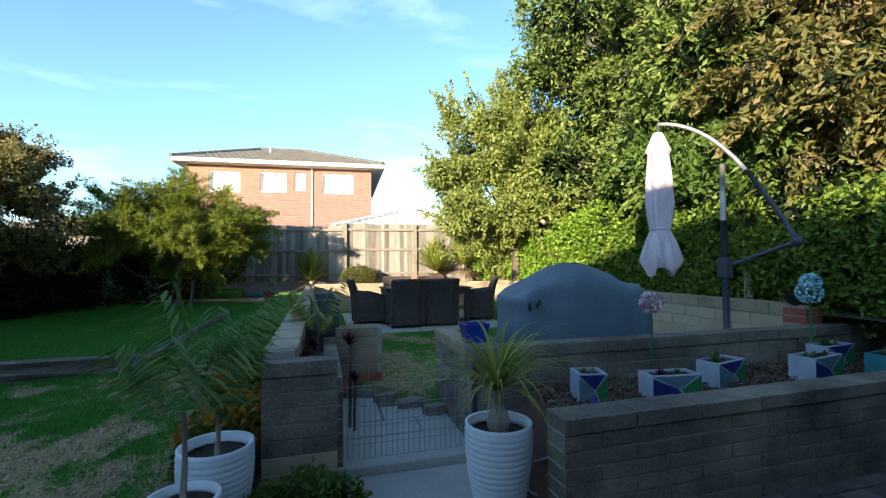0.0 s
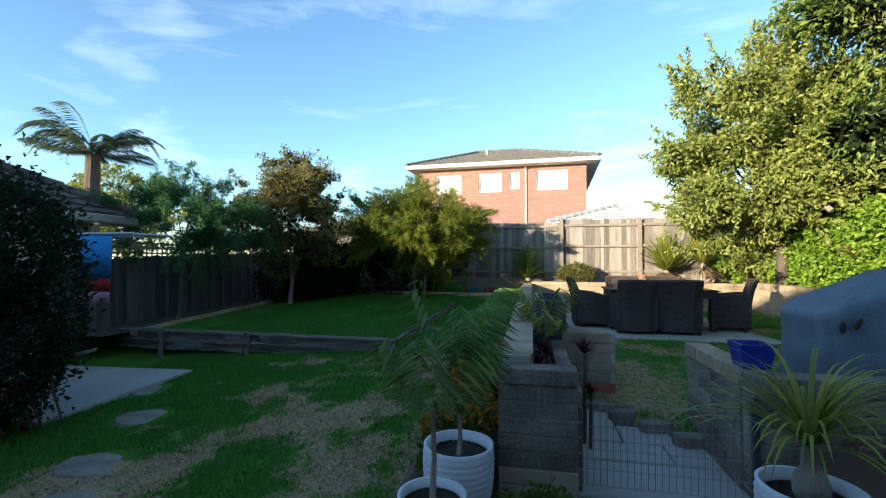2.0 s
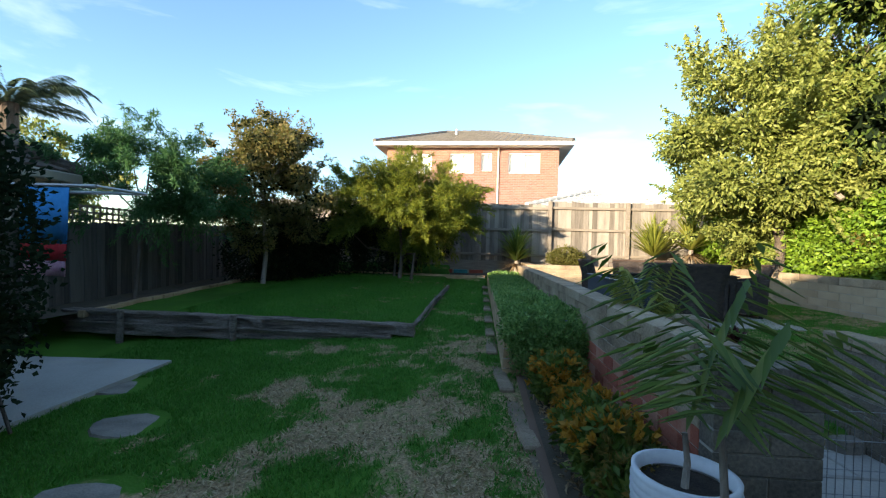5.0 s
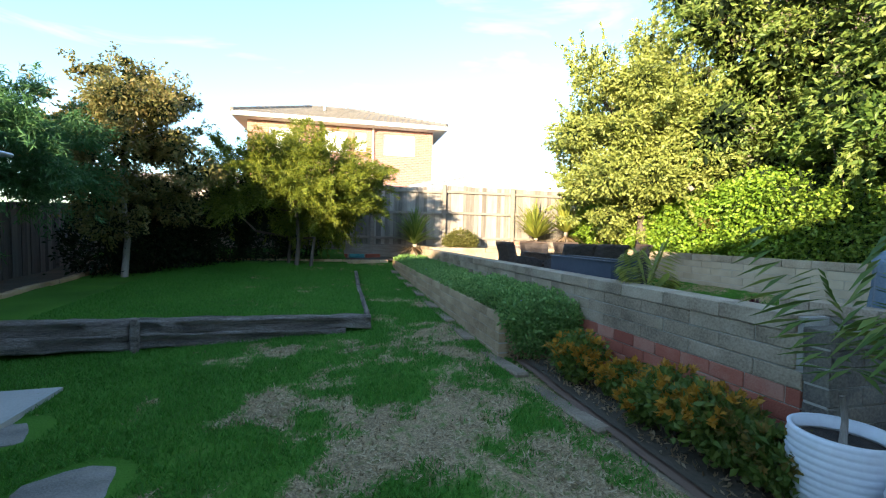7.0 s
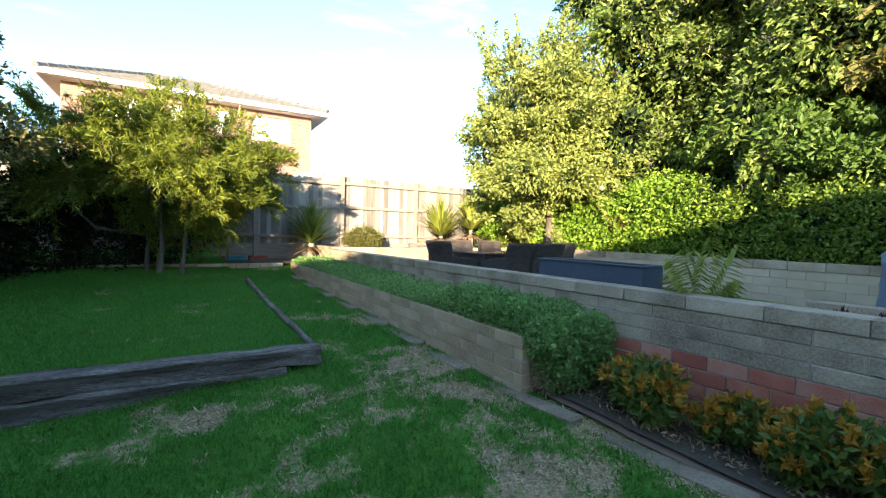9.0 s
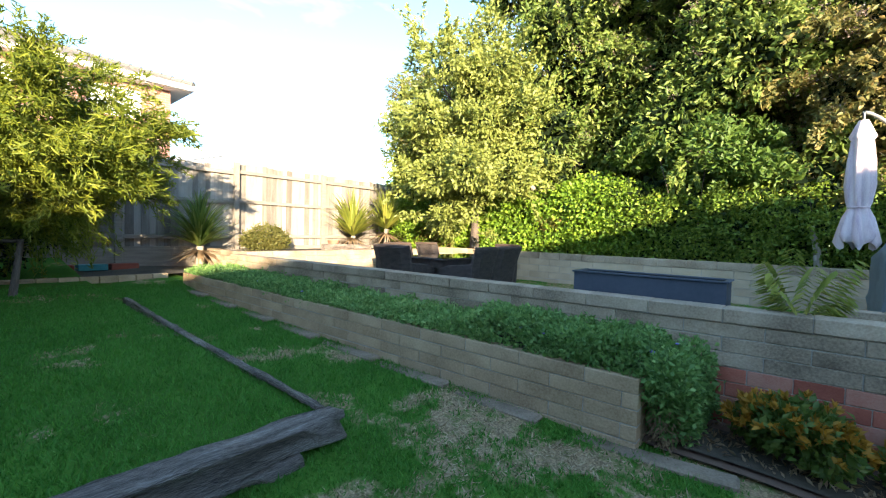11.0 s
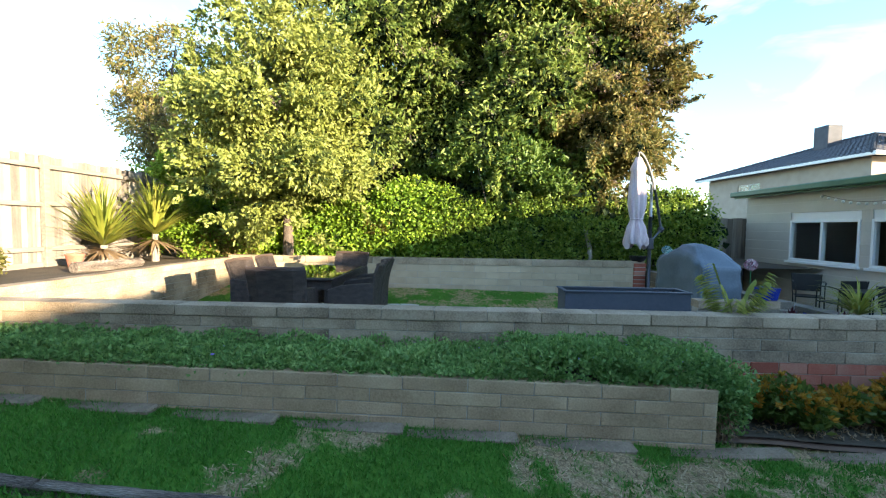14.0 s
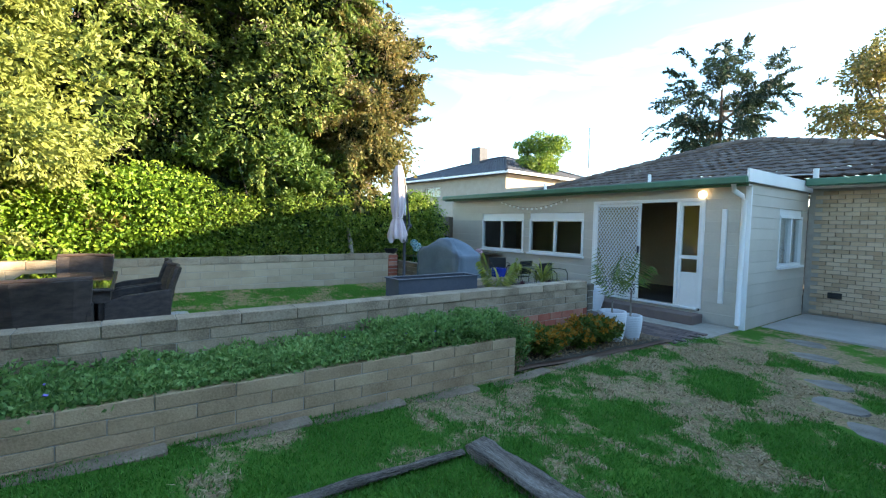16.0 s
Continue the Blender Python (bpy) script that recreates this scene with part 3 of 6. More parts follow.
def blades(name, n, region, zf, wear, keep_dry, height, label, seed):
    """Separate grass blades over a stretch of lawn: green where it is lush, straw where it is worn."""
    g = np.random.default_rng(seed)
    x0, x1, y0, y1 = region
    green, dry = [], []
    for _ in range(n):
        x, y = g.uniform(x0, x1), g.uniform(y0, y1)
        if any((x - a) ** 2 + (y - b) ** 2 < 0.085 for a, b in STONES):
            continue
        w = wear(x, y)
        if g.uniform() > w:
            green.append((x, y, zf(x, y)))
        elif g.uniform() < keep_dry:
            dry.append((x, y, zf(x, y)))
    for pts, key, h, flat in ((green, "blade", height, 0.6), (dry, "straw", height * 1.1, 2.6)):
        p = np.array(pts)
        k = len(p)
        a = g.uniform(0, 2 * math.pi, k)
        s = np.stack([np.cos(a), np.sin(a), 0 * a], 1) * g.uniform(0.003, 0.006, (k, 1)) * (1.0 if key == "blade" else 1.5)
        lean = np.stack([g.normal(0, flat, k), g.normal(0, flat, k), np.ones(k)], 1)
        lean /= np.linalg.norm(lean, axis=1, keepdims=True)
        tip = p + lean * h * g.uniform(0.5, 1.4, (k, 1))
        v = np.stack([p - s, p + s, tip], 1).reshape(-1, 3)
        ob = mesh_np("grass_" + key, v, np.arange(3 * k).reshape(-1, 3), M[key])
        tagged(ob, label if key == "blade" else "short dry straw-coloured grass stubble", "grass", kind="stuff")


blades("grass", 300000, (-6.4, -1.5, 1.6, 12.9), lawn_z, lawn_wear, 0.6, 0.035, "short green lawn grass blades", 3)
blades("grass", 45000, (-0.5, 4.15, 4.1, 12.5), terrace_z, terrace_wear, 0.5, 0.035, "short green terrace grass blades", 4)

# patio, sill step, slab and stones
part("patio", boxes((-1.66, 9.0, 0.5, 4.0, -0.4, -0.082)), M["mortar"])
tagged(bpy.data.objects["patio"], "dark clay-paved patio outside the back door", "paving", kind="structure")
_pm = piece_mesh(0.225, 0.11, 0.05, 0.004, M["paver"])
for _i in range(22):
    for _j in range(13):
        _x, _y = -1.45 + _i * 0.235 + (0.117 if _j % 2 else 0), 1.55 + _j * 0.12
        if _x > 0.3 and _y > 2.95:
            continue
        piece("paver", bpy.data.objects["patio"], _pm, _x, _y, -0.082 + 0.002 * math.sin(_i * 7 + _j * 3))
tagged(part("path_slab", boxes((-0.42, 0.62, 2.95, 3.80, -0.2, -0.01), (-0.42, 0.62, 3.805, 4.30, -0.2, 0.055), (-0.42, 0.30, 4.31, 4.62, -0.2, 0.062), (0.31, 0.64, 4.31, 4.66, -0.2, 0.058), (-0.42, 0.02, 4.63, 5.35, -0.2, 0.068), (0.03, 0.42, 4.63, 4.98, -0.2, 0.064), bev=0.01), M["concrete"]), "cracked grey concrete path through the wire gate", "path", kind="structure")


def ragged_stone(name, x, y, z, rx, ry, seed, label, material="stone", h=0.05):
    g = np.random.default_rng(seed)
    bm = bmesh.new()
    n = 14
    ph = g.uniform(0, 6.28, 3)
    rim = [1 + 0.09 * math.sin(2 * a + ph[0]) + 0.06 * math.sin(3 * a + ph[1]) + 0.04 * math.sin(5 * a + ph[2]) for a in (2 * math.pi * k / n for k in range(n))]
    rings = []
    for s, zz in ((0.97, -0.06), (1.0, h * 0.6), (0.95, h), (0.5, h * 1.05)):
        rings.append([bm.verts.new((rx * s * r * math.cos(2 * math.pi * k / n), ry * s * r * math.sin(2 * math.pi * k / n), zz)) for k, r in enumerate(rim)])
    for a, b in zip(rings, rings[1:]):
        for k in range(n):
            bm.faces.new((a[k], a[(k + 1) % n], b[(k + 1) % n], b[k]))
    bm.faces.new(rings[-1])
    ob = part(name, bm, M[material], smooth=False)
    ob.matrix_world = pose(x, y, z, 0, 0, g.uniform(-20, 20))
    return tagged(ob, label, "stone")


for _k, (_x, _y, _rx, _ry) in enumerate([(a, b, 0.27 + 0.012 * (k % 3), 0.21) for k, (a, b) in enumerate(STONES)]):
    tagged(ragged_stone("stepping_stone", _x, _y, lawn_z(_x, _y) - 0.042, _rx, _ry, 20 + _k, "flat grey stepping stone sunk into the lawn"), group="stepping stones across the lawn")
for _k, (_x, _y, _r) in enumerate([(-0.06, 5.36, 0.15), (0.13, 5.16, 0.14), (0.33, 4.92, 0.15), (0.52, 4.68, 0.14)]):
    tagged(ragged_stone("edging_stone", _x, _y, 0.075, _r, _r * 0.45, 40 + _k, "rough grey edging stone beside the path", h=0.06), group="stones beside the path")
_slab = bmesh.new()
_f = [_slab.verts.new((x, y, z - d)) for d in (0.25, 0.0) for x, y, z in ((-5.34, 6.40, -0.085), (-5.47, 4.55, -0.165), (-8.2, 4.4, -0.25), (-8.2, 6.6, -0.20))]
for _q in ((3, 2, 1, 0), (4, 5, 6, 7), (0, 1, 5, 4), (1, 2, 6, 5), (2, 3, 7, 6), (3, 0, 4, 7)):
    _slab.faces.new([_f[k] for k in _q])
tagged(part("concrete_slab", _slab, M["concrete"]), "pale grey concrete slab under the clothes line", "paving", kind="structure")
tagged(part("house_slab", boxes((-9, -1.75, -2.55, -0.2, -0.4, -0.09), bev=0.01), M["concrete"]), "grey concrete apron beside the brick wall", "paving", kind="structure")

# soil at the fences and in the beds
sheet("fence_soil", -8.25, -0.5, 13.15, 14.85, 0.12, lambda x, y: 0.535 + 0.02 * math.sin(x * 3), M["earth"], "bare dark soil along the back fence")
sheet("side_soil", -8.25, -7.45, 6.9, 13.2, 0.12, lambda x, y: lawn_z(-5.0, max(7.6, y)) + 0.02, M["earth"], "bare dark soil along the side fence")
sheet("bed_soil", -1.5, -0.86, 6.1, 12.9, 0.1, lambda x, y: 0.44 + 0.0157 * (y - 6.0), M["earth"], "soil of the raised bed under the creeper")
sheet("shrub_soil", -1.5, -0.86, 2.5, 6.15, 0.06, lambda x, y: lawn_z(-1.7, y) + 0.03 + 0.05 * (x + 1.5), M["mulch"], "leaf litter and bark under the shrubs")
sheet("pot_bed_soil", 0.70, 5.6, 3.02, 3.92, 0.05, lambda x, y: 0.455 - 0.45 * max(0.0, min(1.0, (1.12 - x) / 0.4)), M["mulch"], "bark mulch in the front raised bed")
sheet("far_bed_soil", -0.45, 6.0, 12.7, 14.85, 0.1, lambda x, y: 0.84, M["earth"], "soil of the far raised bed")
sheet("hedge_soil", 4.45, 12.0, -2.0, 16.0, 0.2, lambda x, y: 0.86, M["earth"], "shaded soil under the hedge")
part("planter_soil", boxes((-0.66, -0.5, 3.9, 6.9, 0.3, 0.62)), M["soil"])
tagged(bpy.data.objects["planter_soil"], "dark soil in the narrow planter", "ground", kind="structure")


# ---- block walls ----
def block_wall(name, label, p0, p1, z0, z1, thick, material, course=0.097, length=0.47, base=None, base_courses=0, cap=None, base_len=0.24, seed=1, cap_over=0.012, limit=300, tilt=0.0, lift=0.0):
    """A wall of blocks in running bond from p0 to p1, with recessed joints; base courses and a capping of their own."""
    g = np.random.default_rng(seed)
    (ax, ay), (bx_, by_) = p0, p1
    L = math.hypot(bx_ - ax, by_ - ay)
    ang = math.degrees(math.atan2(by_ - ay, bx_ - ax))
    bm = boxes((0.004, L - 0.004, -thick / 2 + 0.008, thick / 2 - 0.008, z0 - 0.3, z1 - 0.01))
    w = part(name, bm, M["mortar"])
    w.matrix_world = pose(ax, ay, lift, 0, tilt, ang)
    tagged(w, label, "wall", kind="structure")
    rows = max(1, round((z1 - z0) / course))
    ch = (z1 - z0) / rows
    made = 0
    for r in range(rows - 1, -2, -1):
        is_cap = cap is not None and r == rows - 1
        use = cap if is_cap else (base if base and r < base_courses else material)
        bl = base_len if (base and r < base_courses) else length
        zc = z0 + ch * (r + 0.5)
        s = -bl * (0.5 if r % 2 else 0.0)
        while s < L - 0.02:
            a, b = max(s, 0), min(s + bl, L)
            s += bl
            if b - a < 0.05:
                continue
            th = thick + (2 * cap_over if is_cap else 0)
            me = piece_mesh(b - a - 0.006, th, ch - 0.006, 0.004, M[use])
            piece("brick" if bl < 0.3 else "block", w, me, (a + b) / 2, g.normal(0, 0.0015), zc + g.normal(0, 0.0008), rz=g.normal(0, 0.12))
            made += 1
    return w


block_wall("wall_bed", "low tan concrete-block wall of the raised bed", (-1.57, 12.7), (-1.57, 6.02), 0.115, 0.503, 0.10, "bed_block", seed=2, tilt=0.9, lift=0.105)
block_wall("wall_bed_end", "short tan block end of the raised bed", (-1.52, 6.07), (-0.9, 6.07), 0.115, 0.503, 0.10, "bed_block", seed=3)
block_wall("wall_terrace", "long grey concrete-block terrace wall on red bricks", (-0.76, 12.75), (-0.76, 3.785), -0.01, 0.88, 0.19, "block", base="red_brick", base_courses=5, cap="block", seed=4)
block_wall("wall_pier", "grey block end of the planter beside the gate", (-0.86, 3.715), (-0.40, 3.715), -0.05, 0.828, 0.13, "dark_block", base="cream_block", base_courses=3, base_len=0.3, cap="dark_block", seed=5)
block_wall("wall_planter_inner", "low block side of the narrow planter", (-0.42, 3.83), (-0.42, 5.6), 0.0, 0.66, 0.12, "dark_block", seed=6)
block_wall("wall_step", "stub of block wall with red brick base beside the path", (-0.36, 5.75), (0.15, 5.75), 0.05, 0.74, 0.28, "block", base="red_brick", base_courses=2, cap="block", seed=7)
block_wall("wall_hedge", "sunlit cream block wall below the hedge", (4.4, 12.7), (4.4, 4.1), 0.145, 0.97, 0.19, "cream_block", cap="block", seed=8, course=0.138)
block_wall("wall_far", "low block wall below the far bed", (-0.66, 12.7), (4.3, 12.7), 0.20, 0.92, 0.19, "block", cap="block", seed=9)
block_wall("wall_far_return", "short block return of the far raised bed", (-0.47, 12.80), (-0.47, 14.80), 0.20, 0.90, 0.19, "block", cap="block", seed=16)
block_wall("wall_back_bed", "weathered block wall behind the pot bed", (0.60, 3.97), (5.7, 3.97), 0.0, 0.785, 0.15, "dark_block", cap="dark_block", seed=10)
block_wall("wall_gate_side", "short return of weathered blocks beside the gate", (0.67, 4.05), (0.67, 5.0), 0.0, 0.785, 0.15, "dark_block", cap="block", seed=11)
block_wall("wall_front", "weathered dark block retaining wall beside the patio", (0.76, 2.98), (5.7, 3.04), -0.06, 0.575, 0.19, "dark_block", cap="dark_block", seed=12)

# kerb beside the shrubs and the bed
KERB = [(-1.68, 12.6), (-1.69, 10.0), (-1.70, 8.2), (-1.70, 6.6), (-1.60, 5.5), (-1.50, 4.5), (-1.40, 3.6), (-1.30, 2.7)]
kerb = thing("kerb", "old sunken concrete kerb edging the lawn", "kerb", kind="structure")
for (_ax, _ay), (_bx, _by) in zip(KERB, KERB[1:]):
    _n = max(1, round(math.hypot(_bx - _ax, _by - _ay) / 0.8))
    for _k in range(_n):
        _x, _y = _ax + (_bx - _ax) * (_k + 0.5) / _n, _ay + (_by - _ay) * (_k + 0.5) / _n
        _l = math.hypot(_bx - _ax, _by - _ay) / _n
        piece("kerb_stone", kerb, piece_mesh(_l - 0.012, 0.13, 0.16, 0.016, M["kerb"]), _x, _y, lawn_z(_x, _y) - 0.064, rz=math.degrees(math.atan2(_by - _ay, _bx - _ax)) + 0.6 * math.sin(_k * 5 + _y))
_KE = [(-1.30, 2.65), (-0.85, 2.6)]
piece("kerb_stone", kerb, piece_mesh(0.5, 0.17, 0.16, 0.012, M["kerb"]), -1.05, 2.62, -0.12)
edge = thing("lawn_edging", "row of short brick edging behind the lawn", "kerb", kind="structure")
for _k in range(26):
    _x = -7.4 + _k * 0.225
    piece("brick", edge, piece_mesh(0.215, 0.09, 0.10, 0.006, M["bed_block"]), _x, 13.22 - 0.05 * math.sin(_k * 0.35), 0.515, rz=2 * math.sin(_k * 2.1))
for _k in range(26):
    piece("brick", edge, piece_mesh(0.09, 0.215, 0.10, 0.006, M["bed_block"]), -7.42 + 0.03 * math.sin(_k), 7.5 + _k * 0.225, lawn_z(-5.0, 7.51 + _k * 0.225) + 0.01, rz=2 * math.sin(_k * 2.1))


# ---- railway sleepers ----
def sleeper(x0, y0, x1, y1, z, label, seed, h=0.20, w=0.20, rise=0.0):
    g = np.random.default_rng(seed)
    L = math.hypot(x1 - x0, y1 - y0)
    n, m = 26, 14
    vs, fs = [], []
    for i in range(n + 1):
        for k in range(m):
            a = 2 * math.pi * k / m
            sx, sz = math.copysign(abs(math.cos(a)) ** 0.35, math.cos(a)), math.copysign(abs(math.sin(a)) ** 0.35, math.sin(a))
            q = i / n * L
            wob = 0.02 * noise.noise(Vector((q * 2.2, k * 0.8, seed))) + 0.012 * noise.noise(Vector((q * 9, k * 1.7, seed + 3)))
            split = -0.075 if k in (0, 7) and noise.noise(Vector((q * 1.1, 0, seed))) > -0.25 else 0
            vs.append((q, sx * (w / 2 + wob + split), sz * (h / 2 + wob)))
    for i in range(n):
        for k in range(m):
            a, b = i * m + k, i * m + (k + 1) % m
            fs.append((a, b, b + m, a + m))
    ob = mesh_np("railway_sleeper", np.array(vs), fs, M["sleeper"], smooth=False)
    bm = bmesh.new()
    bm.from_mesh(ob.data)
    bm.verts.ensure_lookup_table()
    bm.faces.new([bm.verts[k] for k in range(m)][::-1])
    bm.faces.new([bm.verts[n * m + k] for k in range(m)])
    bm.to_mesh(ob.data)
    bm.free()
    ob.matrix_world = pose(x0, y0, z, 0, -rise, math.degrees(math.atan2(y1 - y0, x1 - x0)))
    return tagged(ob, label, "sleeper", group="sleepers round the raised lawn")


sleeper(-5.20, 7.50, -2.70, 7.45, 0.185, "grey split railway sleeper edging the raised lawn", 1, 0.15, 0.20)
sleeper(-5.22, 7.47, -3.0, 7.43, 0.045, "lower weathered sleeper under a cracked one", 5, 0.15, 0.20)
sleeper(-7.75, 7.52, -5.22, 7.50, 0.185, "weathered railway sleeper with deep cracks", 2, 0.16, 0.20)
sleeper(-7.70, 7.49, -5.24, 7.47, 0.03, "lower weathered sleeper under a cracked one", 6, 0.17, 0.20)
sleeper(-2.72, 7.58, -2.66, 9.9, 0.170, "half-buried grey railway sleeper along the lawn", 3, 0.14, 0.065, 2.0)
sleeper(-2.66, 9.92, -2.54, 12.0, 0.250, "half-buried grey railway sleeper along the lawn", 4, 0.14, 0.06, 2.1)
for _x in (-5.17, -6.80):
    tagged(part("timber_stake", tube(bmesh.new(), [(_x, 7.36, -0.3), (_x, 7.36, 0.29)], 0.045, 9), M["sleeper"]), "round timber stake holding the sleepers", "stake", group="sleeper stakes")


# ---- fences ----
def paling_fence(name, label, p0, p1, z0, z1, rails, side, seed, mate="paling", posts=2.4, tilt=0.0, lift=0.0):
    """Upright palings on rails and posts from p0 to p1; side: which way the rails face."""
    g = np.random.default_rng(seed)
    (ax, ay), (bx_, by_) = p0, p1
    L = math.hypot(bx_ - ax, by_ - ay)
    f = thing(name, label, "fence", ax, ay, 0, math.degrees(math.atan2(by_ - ay, bx_ - ax)), kind="structure")
    f.matrix_world = pose(ax, ay, lift, 0, tilt, math.degrees(math.atan2(by_ - ay, bx_ - ax)))
    n = int(L / 0.125)
    for k in range(n):
        top = z1 + g.normal(0, 0.012)
        q = round(top - z0, 2)
        piece("paling", f, piece_mesh(0.142, 0.016, q, 0.002, M[mate]), (k + 0.5) * L / n, (0.010 if k % 2 else 0.0) + g.normal(0, 0.003), z0 + q / 2, ry=g.normal(0, 0.35))
    for r in rails:
        m = int(L / 2.4) + 1
        for k in range(m):
            piece("rail", f, piece_mesh(L / m - 0.01, 0.045, 0.075, 0.004, M["rail"]), (k + 0.5) * L / m, side * 0.045, r + g.normal(0, 0.006), ry=g.normal(0, 0.15))
    m = int(L / posts) + 1
    for k in range(m + 1):
        piece("post", f, piece_mesh(0.11, 0.09, round(z1 - z0 + 0.02, 2), 0.006, M["rail"]), k * L / m, side * 0.07, (z0 + z1) / 2)
    return f


paling_fence("fence_back", "weathered grey timber paling fence at the back", (-8.3, 14.95), (0.25, 14.95), 0.5, 2.64, (2.50, 1.86, 1.12), -1, 5)
paling_fence("fence_back_right", "sunlit weathered paling fence at the back", (0.25, 14.95), (7.0, 14.95), 0.5, 2.72, (2.54, 1.90, 1.14), -1, 6)
tagged(part("fence_plinth", boxes((-8.3, 7, 14.9, 14.93, 0.2, 0.92), bev=0.004), M["rail"]), "long timber plinth board under the back fence", "fence", kind="structure")
paling_fence("fence_left", "timber paling fence along the side, shade put into its dark colour", (-8.3, -2.6), (-8.3, 14.9), 0.0, 1.60, (1.4, 0.9, 0.3), 1, 7, mate="paling_shade", tilt=-2.2, lift=-0.50)


# ---- back annex of the house ----
AY = 0.45  # front face of the annex
annex = thing("annex", "white weatherboard annex with sliding door and green gutter", "house")


def boards(parent, x0, x1, y, z0, z1, holes=(), face=1, h=0.205, axis="x"):
    """Lapped weatherboards with openings left free."""
    rows = round((z1 - z0) / h)
    hh = (z1 - z0) / rows
    for r in range(rows):
        za, zb = z0 + r * hh, z0 + (r + 1) * hh
        cuts = sorted((a, b) for a, b, c, d in holes if c < zb - 0.03 and d > za + 0.03)
        s = x0
        spans = []
        for a, b in cuts:
            if a > s:
                spans.append((s, a))
            s = max(s, b)
        if s < x1:
            spans.append((s, x1))
        for a, b in spans:
            if b - a < 0.03:
                continue
            me = piece_mesh(b - a, 0.022, hh + 0.012, 0.004, M["board"])
            if axis == "x":
                piece("weatherboard", parent, me, (a + b) / 2, y, (za + zb) / 2, rx=-3.0 * face)
            else:
                piece("weatherboard", parent, me, y, (a + b) / 2, (za + zb) / 2, rz=90, rx=-3.0 * face)


AX0, AX1, AZ0, AZ1 = -1.69, 6.95, -0.1, 2.46
W1 = (3.70, 5.42, 0.98, 1.86)
W2 = (1.735, 3.47, 0.98, 1.86)
DOOR = (-0.95, 1.46, 0.17, 2.27)
part("wall_frame", boxes((AX0 + 0.01, DOOR[0], AY - 0.13, AY - 0.02, AZ0, AZ1), (DOOR[1], W2[0], AY - 0.13, AY - 0.02, AZ0, AZ1), (W2[1], W1[0], AY - 0.13, AY - 0.02, AZ0, AZ1), (W1[1], AX1, AY - 0.13, AY - 0.02, AZ0, AZ1),
                         (W2[0], W2[1], AY - 0.13, AY - 0.02, AZ0, W2[2]), (W1[0], W1[1], AY - 0.13, AY - 0.02, AZ0, W1[2]),
                         (W2[0], W2[1], AY - 0.13, AY - 0.02, W2[3], AZ1), (W1[0], W1[1], AY - 0.13, AY - 0.02, W1[3], AZ1), (DOOR[0], DOOR[1], AY - 0.13, AY - 0.02, DOOR[3], AZ1)), M["white"], annex)
boards(annex, AX0, AX1, AY, AZ0, AZ1, (W1, W2, DOOR))
# side wall, with its window
SW = (-2.25, -0.95, 0.98, 1.98)
part("side_frame", boxes((AX0 + 0.01, AX0 + 0.12, -2.58, SW[0], AZ0, 2.62), (AX0 + 0.01, AX0 + 0.12, SW[1], AY - 0.13, AZ0, 2.62), (AX0 + 0.01, AX0 + 0.12, SW[0], SW[1], AZ0, SW[2]), (AX0 + 0.01, AX0 + 0.12, SW[0], SW[1], SW[3], 2.62)), M["white"], annex)
boards(annex, -2.58, AY - 0.0, AX0 - 0.005, AZ0, 2.72, (SW,), face=-1, axis="y")
part("corner_trim", boxes((AX0 - 0.03, AX0 + 0.06, AY - 0.02, AY + 0.03, AZ0, 2.46), bev=0.004), M["white"], annex)


def sash_window(parent, x0, x1, z0, z1, y, depth=-0.12, curtain=False, mull=0.5, axis="x", frame_mat="white"):
    """A framed sliding window with two panes, a sill, and a dark room or curtain behind."""
    def B(*rows, bev=0.003):
        if axis == "x":
            return boxes(*rows, bev=bev)
        return boxes(*[(r[2], r[3], r[0], r[1], r[4], r[5]) for r in rows], bev=bev)
    s = 1 if axis == "x" else -1
    ya, yb = sorted((y + s * 0.03, y - s * 0.06))
    win = part("window", B((x0, x0 + 0.05, ya, yb, z0, z1), (x1 - 0.05, x1, ya, yb, z0, z1), (x0 + 0.05, x1 - 0.05, ya, yb, z1 - 0.05, z1), (x0 + 0.05, x1 - 0.05, ya, yb, z0, z0 + 0.05)), M[frame_mat], parent, "white timber window frame")
    xm = x0 + (x1 - x0) * mull
    part("mullion", B((xm - 0.03, xm + 0.03, ya, yb, z0 + 0.05, z1 - 0.05)), M[frame_mat], win)
    sa, sb = sorted((y + s * 0.09, y + s * 0.005))
    part("sill", B((x0 - 0.04, x1 + 0.04, sa, sb, z0 - 0.05, z0 - 0.003)), M[frame_mat], win)
    ga, gb = sorted((y - s * 0.02, y - s * 0.026))
    for a, b in ((x0 + 0.05, xm - 0.03), (xm + 0.03, x1 - 0.05)):
        p = part("pane", B((a, b, ga, gb, z0 + 0.05, z1 - 0.05), bev=0), M["glass"], win)
        p.visible_shadow = False
    if curtain:
        ca, cb = sorted((y - s * 0.10, y - s * 0.12))
        part("curtain", B((x0 + 0.02, x1 - 0.02, ca, cb, z0 + 0.02, z1 - 0.02), bev=0), M["curtain"], win, "closed white curtain")
    return win


sash_window(annex, *W1, AY)
sash_window(annex, *W2, AY)
sash_window(annex, *SW, AX0, axis="y", curtain=True)
